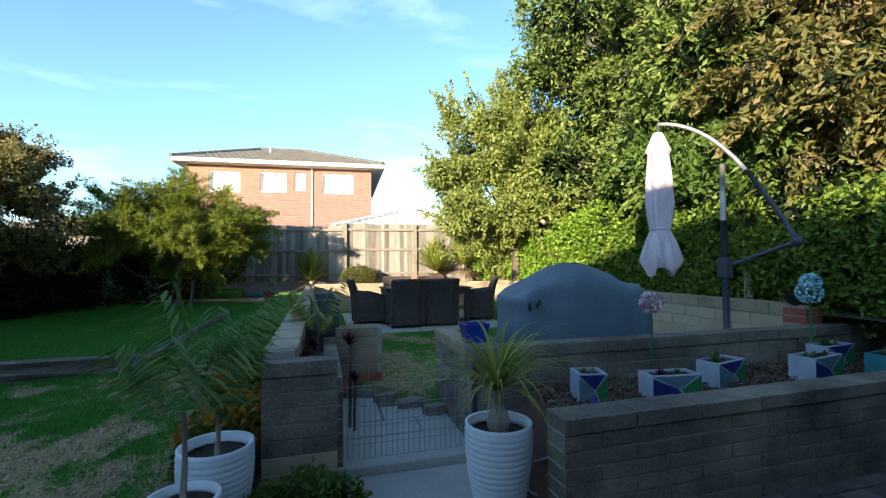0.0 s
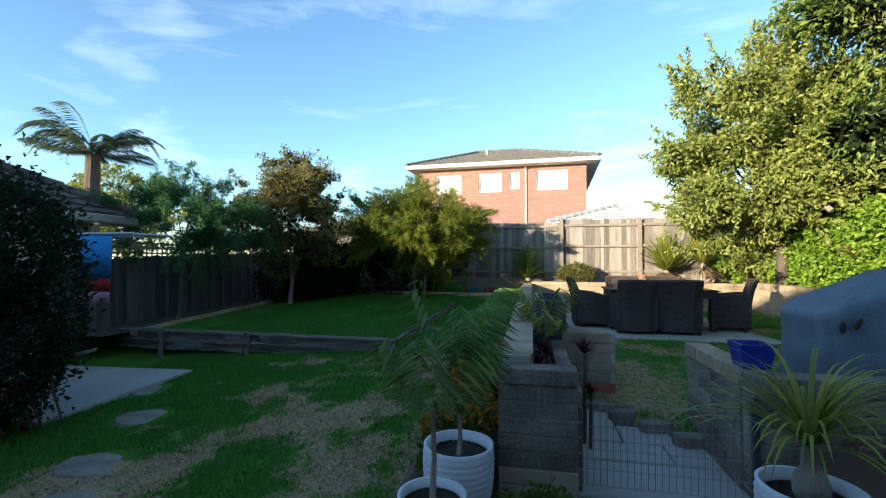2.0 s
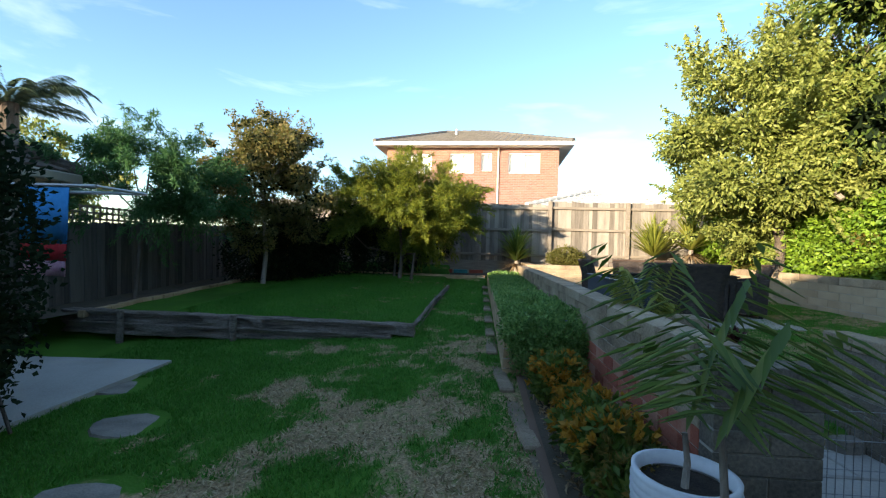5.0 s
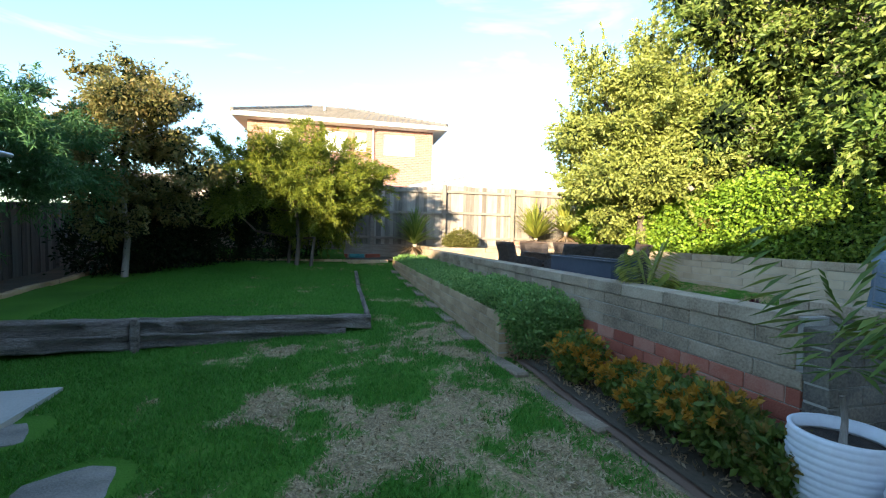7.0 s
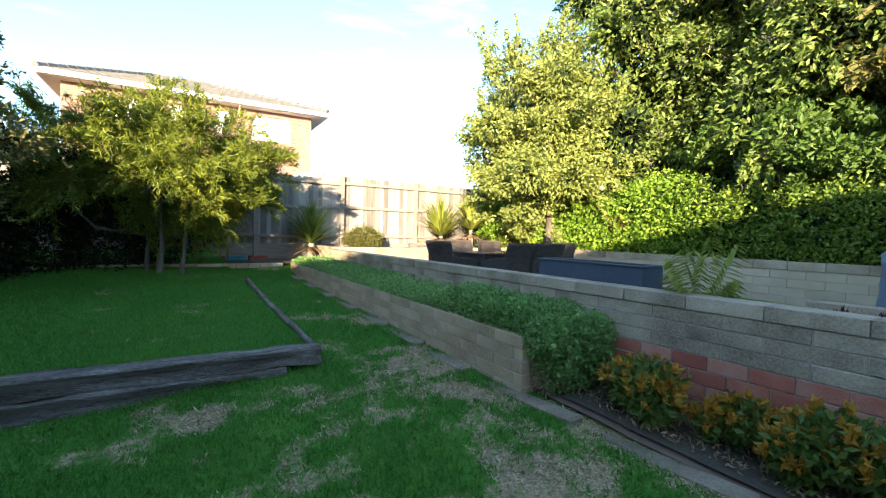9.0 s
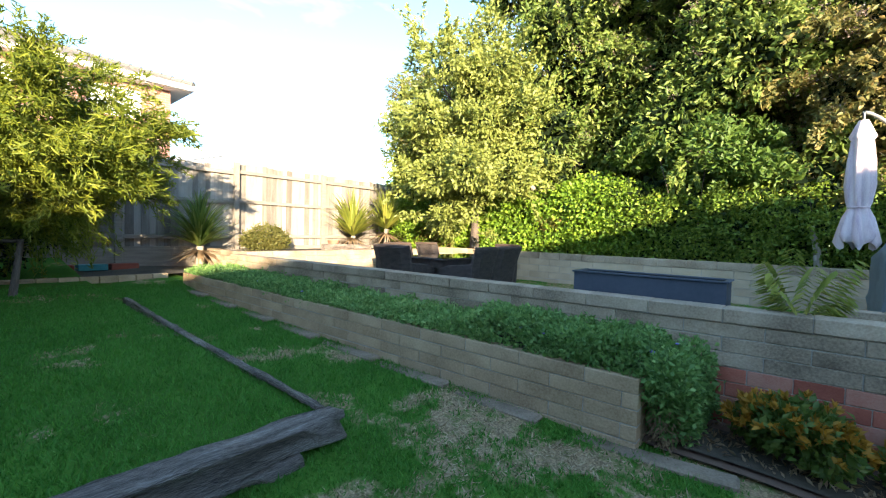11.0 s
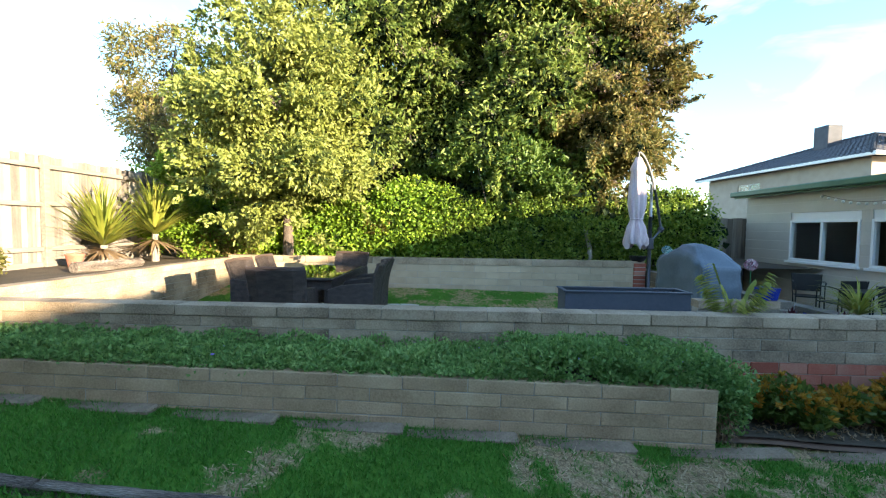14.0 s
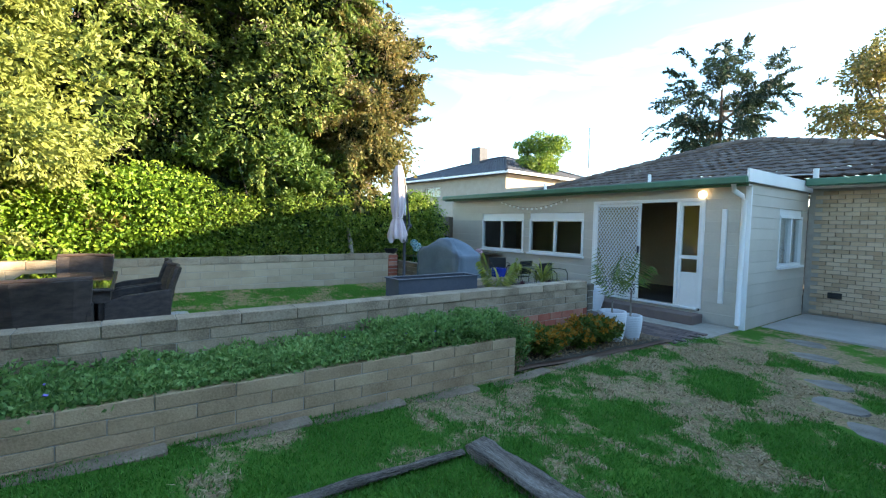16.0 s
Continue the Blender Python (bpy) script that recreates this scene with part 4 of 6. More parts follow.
# room behind the front wall
part("room", boxes((AX0 + 0.2, AX1, -2.5, -2.4, 0.1, 2.4), (AX0 + 0.13, AX0 + 0.2, -2.4, AY - 0.14, 0.1, 2.4), (AX1 - 0.1, AX1, -2.4, AY - 0.14, 0.1, 2.4)), M["room_wall"], annex, "warm brown room walls")
part("room_floor", boxes((AX0 + 0.13, AX1, -2.4, AY - 0.0, 0.05, 0.17)), M["dark_room"], annex)
part("room_ceiling", boxes((AX0 + 0.13, AX1, -2.4, AY - 0.14, 2.4, 2.45)), M["cream_wall"], annex)
part("end_wall", boxes((AX1 - 0.12, AX1 - 0.002, -2.58, AY - 0.14, AZ0, 2.46)), M["board"], annex)
# door set: fixed frame, security screen, sidelight, door
part("door_frame", boxes((1.40, 1.46, AY - 0.08, AY + 0.04, 0.17, 2.27), (-0.98, -0.92, AY - 0.08, AY + 0.04, 0.17, 2.27), (-0.92, 1.40, AY - 0.08, AY + 0.04, 2.21, 2.27), (-0.52, -0.46, AY - 0.08, AY + 0.04, 0.17, 2.21), (-0.92, 1.40, AY - 0.08, AY + 0.06, 0.13, 0.17), bev=0.003), M["white"], annex, "white aluminium door frame")
screen = part("screen_door", boxes((0.29, 0.35, AY + 0.0, AY + 0.035, 0.19, 2.20), (1.34, 1.40, AY, AY + 0.035, 0.19, 2.20), (0.35, 1.34, AY, AY + 0.035, 2.14, 2.20), (0.35, 1.34, AY, AY + 0.035, 0.19, 0.25), bev=0.003), M["white"], annex, "white security screen door with diamond grille")
_gr = bmesh.new()
_W, _H, _st = 0.99, 1.89, 0.105
for _s in (1, -1):
    _c = -2.2
    while _c < 3.2:
        # lines z = s*x + c within the panel
        pts = []
        for _x in (0.0, _W):
            _z = _s * 1.35 * _x + _c
            if 0 <= _z <= _H:
                pts.append((_x, _z))
        for _z in (0.0, _H):
            _x = (_z - _c) / (_s * 1.35)
            if 0 < _x < _W:
                pts.append((_x, _z))
        if len(pts) >= 2:
            tube(_gr, [(0.35 + pts[0][0], AY + 0.018, 0.25 + pts[0][1]), (0.35 + pts[1][0], AY + 0.018, 0.25 + pts[1][1])], 0.010, 4, cap=False)
        _c += _st
part("grille", _gr, M["white"], screen, "white diamond security grille")
part("lock", boxes((0.30, 0.34, AY + 0.03, AY + 0.06, 1.15, 1.30), bev=0.005), M["black_iron"], screen, "black door lock")
_gp = part("sliding_pane", boxes((0.40, 1.38, AY - 0.05, AY - 0.044, 0.22, 2.18)), M["glass"], annex)
_gp.visible_shadow = False
_sl = part("sidelight", boxes((-0.92, -0.87, AY - 0.03, AY + 0.02, 0.17, 2.21), (-0.57, -0.52, AY - 0.03, AY + 0.02, 0.17, 2.21), (-0.87, -0.57, AY - 0.03, AY + 0.02, 2.13, 2.21), (-0.87, -0.57, AY - 0.03, AY + 0.02, 1.10, 1.17), (-0.87, -0.57, AY - 0.03, AY + 0.02, 0.78, 0.84), (-0.87, -0.57, AY - 0.03, AY + 0.01, 0.17, 0.78), bev=0.003), M["white"], annex, "white sidelight with low panel")
for _a, _b in ((1.17, 2.13), (0.84, 1.10)):
    _p = part("pane", boxes((-0.87, -0.57, AY - 0.01, AY - 0.004, _a, _b)), M["glass"], _sl)
    _p.visible_shadow = False
_cl = boxes((-0.5, 0.3, AY - 0.05, AY + 0.0, 0.165, 0.18))
part("threshold", _cl, M["steel_pale"], annex)
tagged(part("door_step", boxes((-1.05, 1.35, AY + 0.08, AY + 0.50, -0.1, 0.085), bev=0.012), M["paver"]), "dark red-brown brick doorstep below the sliding door", "step", kind="structure")
# roof edge, gutter, downpipe, lamp
part("soffit", boxes((AX0 - 0.03, AX1 + 0.1, AY + 0.03, 0.70, 2.455, 2.47)), M["white"], annex)
part("fascia", boxes((AX0 - 0.06, AX1 + 0.1, 0.70, 0.73, 2.43, 2.60), bev=0.003), M["green_metal"], annex)
part("gutter", boxes((AX0 - 0.08, AX1 + 0.12, 0.73, 0.84, 2.47, 2.60), bev=0.02), M["green_metal"], annex, "dark green gutter")
_r = bmesh.new()
_rv = [_r.verts.new(p) for p in ((AX0 - 0.08, 0.82, 2.60), (AX1 + 0.1, 0.82, 2.60), (AX1 + 0.1, -3.0, 2.95), (AX0 - 0.08, -3.0, 2.95), (AX0 - 0.08, 0.82, 2.575), (AX1 + 0.1, 0.82, 2.575), (AX1 + 0.1, -3.0, 2.925), (AX0 - 0.08, -3.0, 2.925))]
for _q in ((0, 1, 2, 3), (7, 6, 5, 4), (0, 4, 5, 1), (1, 5, 6, 2), (2, 6, 7, 3), (3, 7, 4, 0)):
    _r.faces.new([_rv[k] for k in _q])
part("roof_sheet", _r, M["roof_light"], annex)
part("barge_board", boxes((AX0 - 0.10, AX0 - 0.06, -2.5, 0.80, 2.50, 2.72), bev=0.003), M["white"], annex, "white barge board")
_dp = bmesh.new()
tube(_dp, [(-1.55, 0.79, 2.47), (-1.55, 0.76, 2.36), (-1.60, 0.55, 2.28), (-1.62, 0.50, 2.2), (-1.62, 0.50, -0.02)], 0.042, 10)
part("downpipe", _dp, M["white"], annex, "white round downpipe", smooth=True)
part("pipe_cover", boxes((-1.36, -1.28, AY + 0.01, AY + 0.07, 0.32, 2.05), bev=0.01), M["white"], annex)
_wl = bmesh.new()
bmesh.ops.create_uvsphere(_wl, u_segments=16, v_segments=10, radius=0.075)
wall_lamp = thing("wall_lamp", "round white bunker lamp beside the door", "lamp", -0.93, AY + 0.06, 2.33)
M["lamp_glow"] = mat("lit_lamp_globe", [(0.85, 0.75, 0.6), (0.9, 0.8, 0.65)], rough=0.4, bump=0)
M["lamp_glow"].node_tree.nodes["Principled BSDF"].inputs["Emission Color"].default_value = (1.0, 0.72, 0.42, 1)
M["lamp_glow"].node_tree.nodes["Principled BSDF"].inputs["Emission Strength"].default_value = 0.9
part("globe", _wl, M["lamp_glow"], wall_lamp, "softly lit globe", smooth=True)
part("bracket", boxes((-0.04, 0.04, -0.06, 0.0, -0.03, 0.03), bev=0.005), M["white"], wall_lamp)
for _x in (0.3, 3.2):
    v = part("roof_vent", tube(bmesh.new(), [(_x, 0.2, 2.55), (_x, 0.2, 2.83)], 0.035, 8), M["white"], annex)
lights = thing("string_lights", "string of small white bulbs hanging under the eave", "lights", 0, AY + 0.10, 0)
_cord = []
for _k in range(15):
    _q = _k / 14
    _cord.append((2.15 + 2.3 * _q, 0.04, 2.36 - 0.20 * math.sin(math.pi * _q)))
part("cord", tube(bmesh.new(), _cord, 0.004, 5), M["black_iron"], lights)
for _x, _y, _z in _cord:
    _b = bmesh.new()
    bmesh.ops.create_uvsphere(_b, u_segments=8, v_segments=6, radius=0.028)
    for _v in _b.verts:
        _v.co += Vector((_x, _y, _z - 0.035))
    part("bulb", _b, M["white"], lights, smooth=True)

# ---- main house ----
house = thing("main_house", "tan brick house with brown tiled hip roof", "house")
part("wall", boxes((-8.5, AX0 - 0.02, -2.85, -2.62, -0.2, 2.6), (-8.5, -8.3, -10.5, -2.85, -0.2, 2.6), (-8.5, 6.0, -10.7, -10.5, -0.2, 2.6), (5.8, 6.0, -10.5, -2.8, -0.2, 2.6)), M["mortar"], house)
for _r_i in range(30):
    for _c_i in range(16):
        _x = -2.0 - 0.24 * _c_i - (0.12 if _r_i % 2 else 0) + 0.06
        if _x + 0.12 > AX0 - 0.03:
            continue
        piece("brick", house, piece_mesh(0.231, 0.04, 0.077, 0.003, M["tan_brick"]), _x, -2.605, -0.02 + 0.0865 * _r_i)
part("brick_wall_far", boxes((-8.4, -5.75, -2.63, -2.6, -0.1, 2.58)), M["tan_brick"], house)
part("eave", boxes((-9.0, AX0 - 0.12, -2.62, -2.02, 2.585, 2.60)), M["cream_wall"], house)
part("gutter", boxes((-9.0, AX0 - 0.12, -2.02, -1.90, 2.60, 2.75), bev=0.02), M["green_metal"], house, "dark green gutter")
part("vent", boxes((-2.35, -2.12, -2.592, -2.575, 0.30, 0.42), bev=0.004), M["black_iron"], house, "small terracotta air vent")
part("pipe_stub", tube(bmesh.new(), [(-1.95, -2.0, 2.6), (-1.95, -2.0, 2.95)], 0.05, 8), M["white"], house)


def tile_slope(bm, a, b, c, d, rows, cols, rise=0.035):
    """Rows of curved tiles on the quad a, b (eave) to c, d (ridge)."""
    a, b, c, d = (Vector(p) for p in (a, b, c, d))
    nrm = (b - a).cross(d - a).normalized()
    if nrm.z < 0:
        nrm = -nrm
    for r in range(rows):
        k0, k1 = r / rows, (r + 1) / rows
        l0, r0, l1, r1 = a.lerp(d, k0), b.lerp(c, k0), a.lerp(d, k1), b.lerp(c, k1)
        n = max(2, round(cols * (r0 - l0).length / max(0.01, (b - a).length)))
        lo, hi = [], []
        for k in range(n * 4 + 1):
            q = k / (n * 4)
            wave = rise * 0.5 * (1 + math.cos(2 * math.pi * k / 4)) * 0.8
            lo.append(bm.verts.new(l0.lerp(r0, q) + nrm * (wave + rise)))
            hi.append(bm.verts.new(l1.lerp(r1, q) + nrm * wave))
        lip = [bm.verts.new(v.co - nrm * rise) for v in lo]
        for k in range(n * 4):
            bm.faces.new((lo[k], lo[k + 1], hi[k + 1], hi[k]))
            bm.faces.new((lip[k], lip[k + 1], lo[k + 1], lo[k]))
    return bm


def hip_roof(parent, x0, x1, y0, y1, ze, xr0, xr1, yr, zr, material, tile=0.33, name="roof"):
    bm = bmesh.new()
    sl = math.hypot(yr - y0, zr - ze)
    rows = max(4, round(abs(sl) / tile))
    tile_slope(bm, (x0, y1, ze), (x1, y1, ze), (xr1, yr, zr), (xr0, yr, zr), rows, round((x1 - x0) / 0.3))
    tile_slope(bm, (x0, y0, ze), (x1, y0, ze), (xr1, yr, zr), (xr0, yr, zr), rows, round((x1 - x0) / 0.3))
    tile_slope(bm, (x0, y0, ze), (x0, y1, ze), (xr0, yr + 0.01, zr), (xr0, yr - 0.01, zr), rows, round((y1 - y0) / 0.3))
    tile_slope(bm, (x1, y0, ze), (x1, y1, ze), (xr1, yr + 0.01, zr), (xr1, yr - 0.01, zr), rows, round((y1 - y0) / 0.3))
    roof = part(name, bm, M[material], parent)
    caps = bmesh.new()
    for p, q in (((x0, y1, ze), (xr0, yr, zr)), ((x1, y1, ze), (xr1, yr, zr)), ((x0, y0, ze), (xr0, yr, zr)), ((x1, y0, ze), (xr1, yr, zr)), ((xr0, yr, zr), (xr1, yr, zr))):
        p, q = Vector(p), Vector(q)
        n = max(1, int((q - p).length / 0.42))
        for k in range(n):
            a, b = p.lerp(q, k / n), p.lerp(q, (k + 1) / n)
            tube(caps, [a + Vector((0, 0, 0.05)), b + Vector((0, 0, 0.04))], [0.12, 0.10], 8)
    tagged(part("ridge_cap", caps, M[material], roof), kind="stuff")
    return roof


hip_roof(house, -5.5, 6.4, -10.9, -2.7, 2.85, 0.6, 1.7, -6.8, 4.45, "tile_brown")
# its ridge, out of view, is raised and lengthened to shadow the hedge
hip_roof(house, -9.0, -3.0, -9.0, -1.96, 2.76, -8.7, -3.2, -5.5, 4.5, "tile_brown", name="lower_roof")

# ---- neighbouring houses ----
north = thing("brick_house", "two-storey red brick house with grey tiled roof", "house", -0.12, 24.05, 0.45, -3.0)
NW = [(-5.65, -4.24, 4.62, 5.64), (-3.30, -2.06, 4.64, 5.66), (-1.68, -1.14, 4.76, 5.68), (-0.30, 1.28, 4.66, 5.68)]


def holed_wall(x0, x1, y0, y1, z0, z1, holes):
    """One wall plate with openings right through it."""
    xs = sorted({x0, x1, *[h[0] for h in holes], *[h[1] for h in holes]})
    zs = sorted({z0, z1, *[h[2] for h in holes], *[h[3] for h in holes]})
    bm = bmesh.new()
    grid = {(i, k): bm.verts.new((x, y0, z)) for i, x in enumerate(xs) for k, z in enumerate(zs)}
    for i in range(len(xs) - 1):
        for k in range(len(zs) - 1):
            cx, cz = (xs[i] + xs[i + 1]) / 2, (zs[k] + zs[k + 1]) / 2
            if not any(a < cx < b and c < cz < d for a, b, c, d in holes):
                bm.faces.new((grid[i, k], grid[i + 1, k], grid[i + 1, k + 1], grid[i, k + 1]))
    r = bmesh.ops.extrude_face_region(bm, geom=bm.faces[:])
    for v in r["geom"]:
        if isinstance(v, bmesh.types.BMVert):
            v.co.y = y1
    bmesh.ops.recalc_face_normals(bm, faces=bm.faces)
    return bm


part("wall", holed_wall(-6.6, 2.2, 0, 0.25, -0.3, 5.95, NW), M["house_brick"], north)
part("side_wall", boxes((1.95, 2.2, 0.25, 9.5, -0.3, 5.95), (-6.6, -6.35, 0.25, 9.5, -0.3, 5.95), (-6.35, 1.95, 9.25, 9.5, -0.3, 5.95)), M["house_brick"], north)
for _w in NW:
    sash_window(north, *[_w[0], _w[1], _w[2], _w[3]], 0.12, curtain=False)
    part("blind", boxes((_w[0] + 0.03, _w[1] - 0.03, 0.24, 0.26, _w[2], _w[3])), M["curtain"], north)
part("soffit", boxes((-7.1, 2.75, -0.5, 10.0, 5.93, 5.98)), M["cream_wall"], north)
part("gutter", boxes((-7.15, 2.8, -0.62, -0.5, 5.95, 6.14), (2.75, 2.87, -0.62, 10.0, 5.95, 6.14), (-7.2, -7.1, -0.5, 10.0, 5.95, 6.14), bev=0.02), M["white"], north, "white gutter")
part("downpipe", tube(bmesh.new(), [(-0.80, -0.05, -0.2), (-0.80, -0.05, 5.75), (-0.8, -0.5, 5.98)], 0.05, 8), M["board"], north, "pale downpipe")
_nr = hip_roof(north, -7.15, 2.8, -0.6, 10.1, 6.12, -4.1, -1.6, 4.75, 7.95, "tile_grey")
part("roof_vent", tube(bmesh.new(), [(-3.3, 3.0, 7.2), (-3.3, 3.0, 7.7)], 0.06, 8), M["white"], north)
shed = thing("garage", "low garage with pale roof beyond the back fence", "garage", 3.7, 19.2, 0)
part("wall", boxes((-3.2, 3.4, 0, 5, -0.3, 2.95)), M["cream_wall"], shed)
hip_roof(shed, -3.7, 3.7, -0.3, 5.3, 2.95, -0.6, 0.6, 2.5, 3.9, "roof_light")

east = thing("rendered_house", "two-storey rendered house with dark slate roof", "house", 25.5, -18.5, 0, 4)
EW = [(-3.6, -1.2, 3.6, 4.3)]
part("wall", holed_wall(-6.5, 6.5, 5.75, 6.0, -0.3, 5.5, [(1.0, 3.2, 4.1, 4.9)]), M["tan_wall"], east)
part("side_wall", boxes((-6.5, -6.25, -6, 5.75, -0.3, 5.5), (6.25, 6.5, -6, 5.75, -0.3, 5.5), (-6.25, 6.25, -6, -5.75, -0.3, 5.5)), M["tan_wall"], east)
sash_window(east, 1.0, 3.2, 4.1, 4.9, 5.88)
part("gutter", boxes((-7.2, 7.2, 6.55, 6.7, 5.45, 5.65), (-7.35, -7.2, -6.6, 6.7, 5.45, 5.65), bev=0.02), M["white"], east)
hip_roof(east, -7.2, 7.2, -6.7, 6.7, 5.6, -0.8, 0.8, 0, 7.9, "roof_blue", 0.5)
part("chimney", boxes((0.2, 1.3, 1.2, 2.2, 6.9, 8.7), bev=0.02), M["roof_blue"], east)
part("lower_wing", boxes((-16, -6.5, 0, 6, -0.3, 4.4)), M["tan_wall"], east)

west = thing("side_house", "low neighbouring house with dark tiled roof", "house", -11.6, 3.0, 0)
part("wall", boxes((-2.6, 2.5, -1.4, 5.0, -0.3, 2.3)), M["cream_wall"], west)
part("gutter", boxes((2.95, 3.07, -1.4, 5.55, 2.16, 2.32), (-3.0, 2.95, 5.55, 5.67, 2.16, 2.32), bev=0.02), M["board"], west)
hip_roof(west, -3.1, 3.0, -1.5, 5.6, 2.32, -0.2, 0.2, 2.2, 3.95, "tile_brown")
# unseen wing, added to keep the low sun off bed and dining set
part("sun_block_wing", boxes((-4.4, 2.0, -12.2, -4.6, -0.3, 3.0)), M["cream_wall"], west)
hip_roof(west, -4.8, 2.4, -12.6, -4.2, 3.0, -4.6, 2.2, -8.5, 4.65, "tile_brown", name="sun_block_roof")


# ---- outdoor dining set ----
def slab_mesh(pts, thick_axis, t0, t1):
    """A plate with the outline pts, pushed out along an axis."""
    bm = bmesh.new()
    def P(a, b, c):
        return {"x": (c, a, b), "y": (a, c, b), "z": (a, b, c)}[thick_axis]
    lo, hi = [bm.verts.new(P(a, b, t0)) for a, b in pts], [bm.verts.new(P(a, b, t1)) for a, b in pts]
    n = len(pts)
    bm.faces.new(lo[::-1])
    bm.faces.new(hi)
    for k in range(n):
        bm.faces.new((lo[k], lo[(k + 1) % n], hi[(k + 1) % n], hi[k]))
    bmesh.ops.recalc_face_normals(bm, faces=bm.faces)
    bmesh.ops.bevel(bm, geom=bm.edges[:], offset=0.012, segments=2, affect="EDGES", profile=0.5)
    return bm


def wicker_chair(x, y, z, rz, label):
    """Faces +y; its back is at -y."""
    c = thing("wicker_chair", label, "chair", x, y, z, rz, group="chairs round the outdoor table")
    part("seat", boxes((-0.27, 0.27, -0.26, 0.29, 0.08, 0.42), bev=0.02), M["wicker"], c)
    back = bmesh.new()
    rows = [(0.05, -0.27, 0.055, 0.285), (0.42, -0.275, 0.05, 0.30), (0.70, -0.33, 0.045, 0.325), (0.90, -0.40, 0.04, 0.335)]
    prev = None
    for zz, yy, th, hw in rows:
        ring = [back.verts.new((sx * hw, yy - th + (0.05 if abs(sx) > 0.8 else 0.0), zz)) for sx in (-1, -0.6, 0, 0.6, 1)] + [back.verts.new((sx * hw, yy + (0.05 if abs(sx) > 0.8 else 0.0), zz)) for sx in (1, 0.6, 0, -0.6, -1)]
        if prev:
            for k in range(10):
                back.faces.new((prev[k], prev[(k + 1) % 10], ring[(k + 1) % 10], ring[k]))
        else:
            back.faces.new(ring[::-1])
        prev = ring
    back.faces.new(prev)
    bmesh.ops.recalc_face_normals(back, faces=back.faces)
    bmesh.ops.bevel(back, geom=[e for e in back.edges if e.calc_face_angle(0) > 0.9], offset=0.012, segments=2, affect="EDGES", profile=0.5)
    part("backrest", back, M["wicker"], c)
    # lighter brown along the top: sun on the chair back put into colour
    part("top_rail", tube(bmesh.new(), [(-0.325, -0.37, 0.905), (0, -0.425, 0.91), (0.325, -0.37, 0.905)], 0.022, 8), M["cushion"], c, "rolled top edge in brown, sunlight put into its colour")
    for s in (-1, 1):
        part("armrest", slab_mesh([(-0.30, 0.08), (0.28, 0.08), (0.27, 0.58), (0.10, 0.64), (-0.32, 0.68)], "x", s * 0.275, s * 0.335), M["wicker"], c)
        for q in (-0.22, 0.24):
            part("leg", boxes((s * 0.29 - 0.025, s * 0.29 + 0.025, q - 0.025, q + 0.025, 0.0, 0.085)), M["wicker"], c)
    part("cushion", boxes((-0.25, 0.25, -0.22, 0.26, 0.422, 0.47), bev=0.02), M["cushion"], c, "thin brown seat cushion")
    return c


TZ = 0.213
WL = "dark brown wicker armchair with a flared back at the outdoor table"
wicker_chair(1.08, 9.25, TZ, 3, WL)
wicker_chair(1.80, 9.28, TZ, -4, WL)
wicker_chair(1.20, 10.50, TZ, 178, WL)
wicker_chair(2.05, 10.52, TZ, 184, WL)
wicker_chair(0.46, 9.92, TZ, -84, WL)
wicker_chair(2.84, 9.88, TZ, 76, "dark brown wicker armchair turned slightly from the table end")
table = thing("dining_table", "dark wicker outdoor table with a reflecting glass top", "table", 1.64, 9.90, TZ)
part("apron", boxes((-0.88, 0.88, -0.45, -0.41, 0.58, 0.70), (-0.88, 0.88, 0.41, 0.45, 0.58, 0.70), (-0.88, -0.84, -0.41, 0.41, 0.58, 0.70), (0.84, 0.88, -0.41, 0.41, 0.58, 0.70)), M["wicker"], table)
part("frame_top", boxes((-0.92, 0.92, -0.48, 0.48, 0.70, 0.725), bev=0.006), M["wicker"], table)
M["table_glass"] = mat("dark_table_glass", [(0.02, 0.025, 0.02), (0.035, 0.04, 0.03)], rough=0.04, bump=0, spec=0.9)
part("glass_top", boxes((-0.88, 0.88, -0.45, 0.45, 0.7255, 0.733), bev=0.002), M["table_glass"], table, "dark tinted glass top")
for _x in (-0.82, 0.82):
    for _y in (-0.39, 0.39):
        part("leg", boxes((_x - 0.045, _x + 0.045, _y - 0.045, _y + 0.045, 0.0, 0.70), bev=0.006), M["wicker"], table)
tagged(part("paving_strip", boxes((0.0, 3.6, 8.55, 11.9, -0.1, 0.215), bev=0.01), M["concrete"]), "worn pale paving under the outdoor table", "paving", kind="structure")

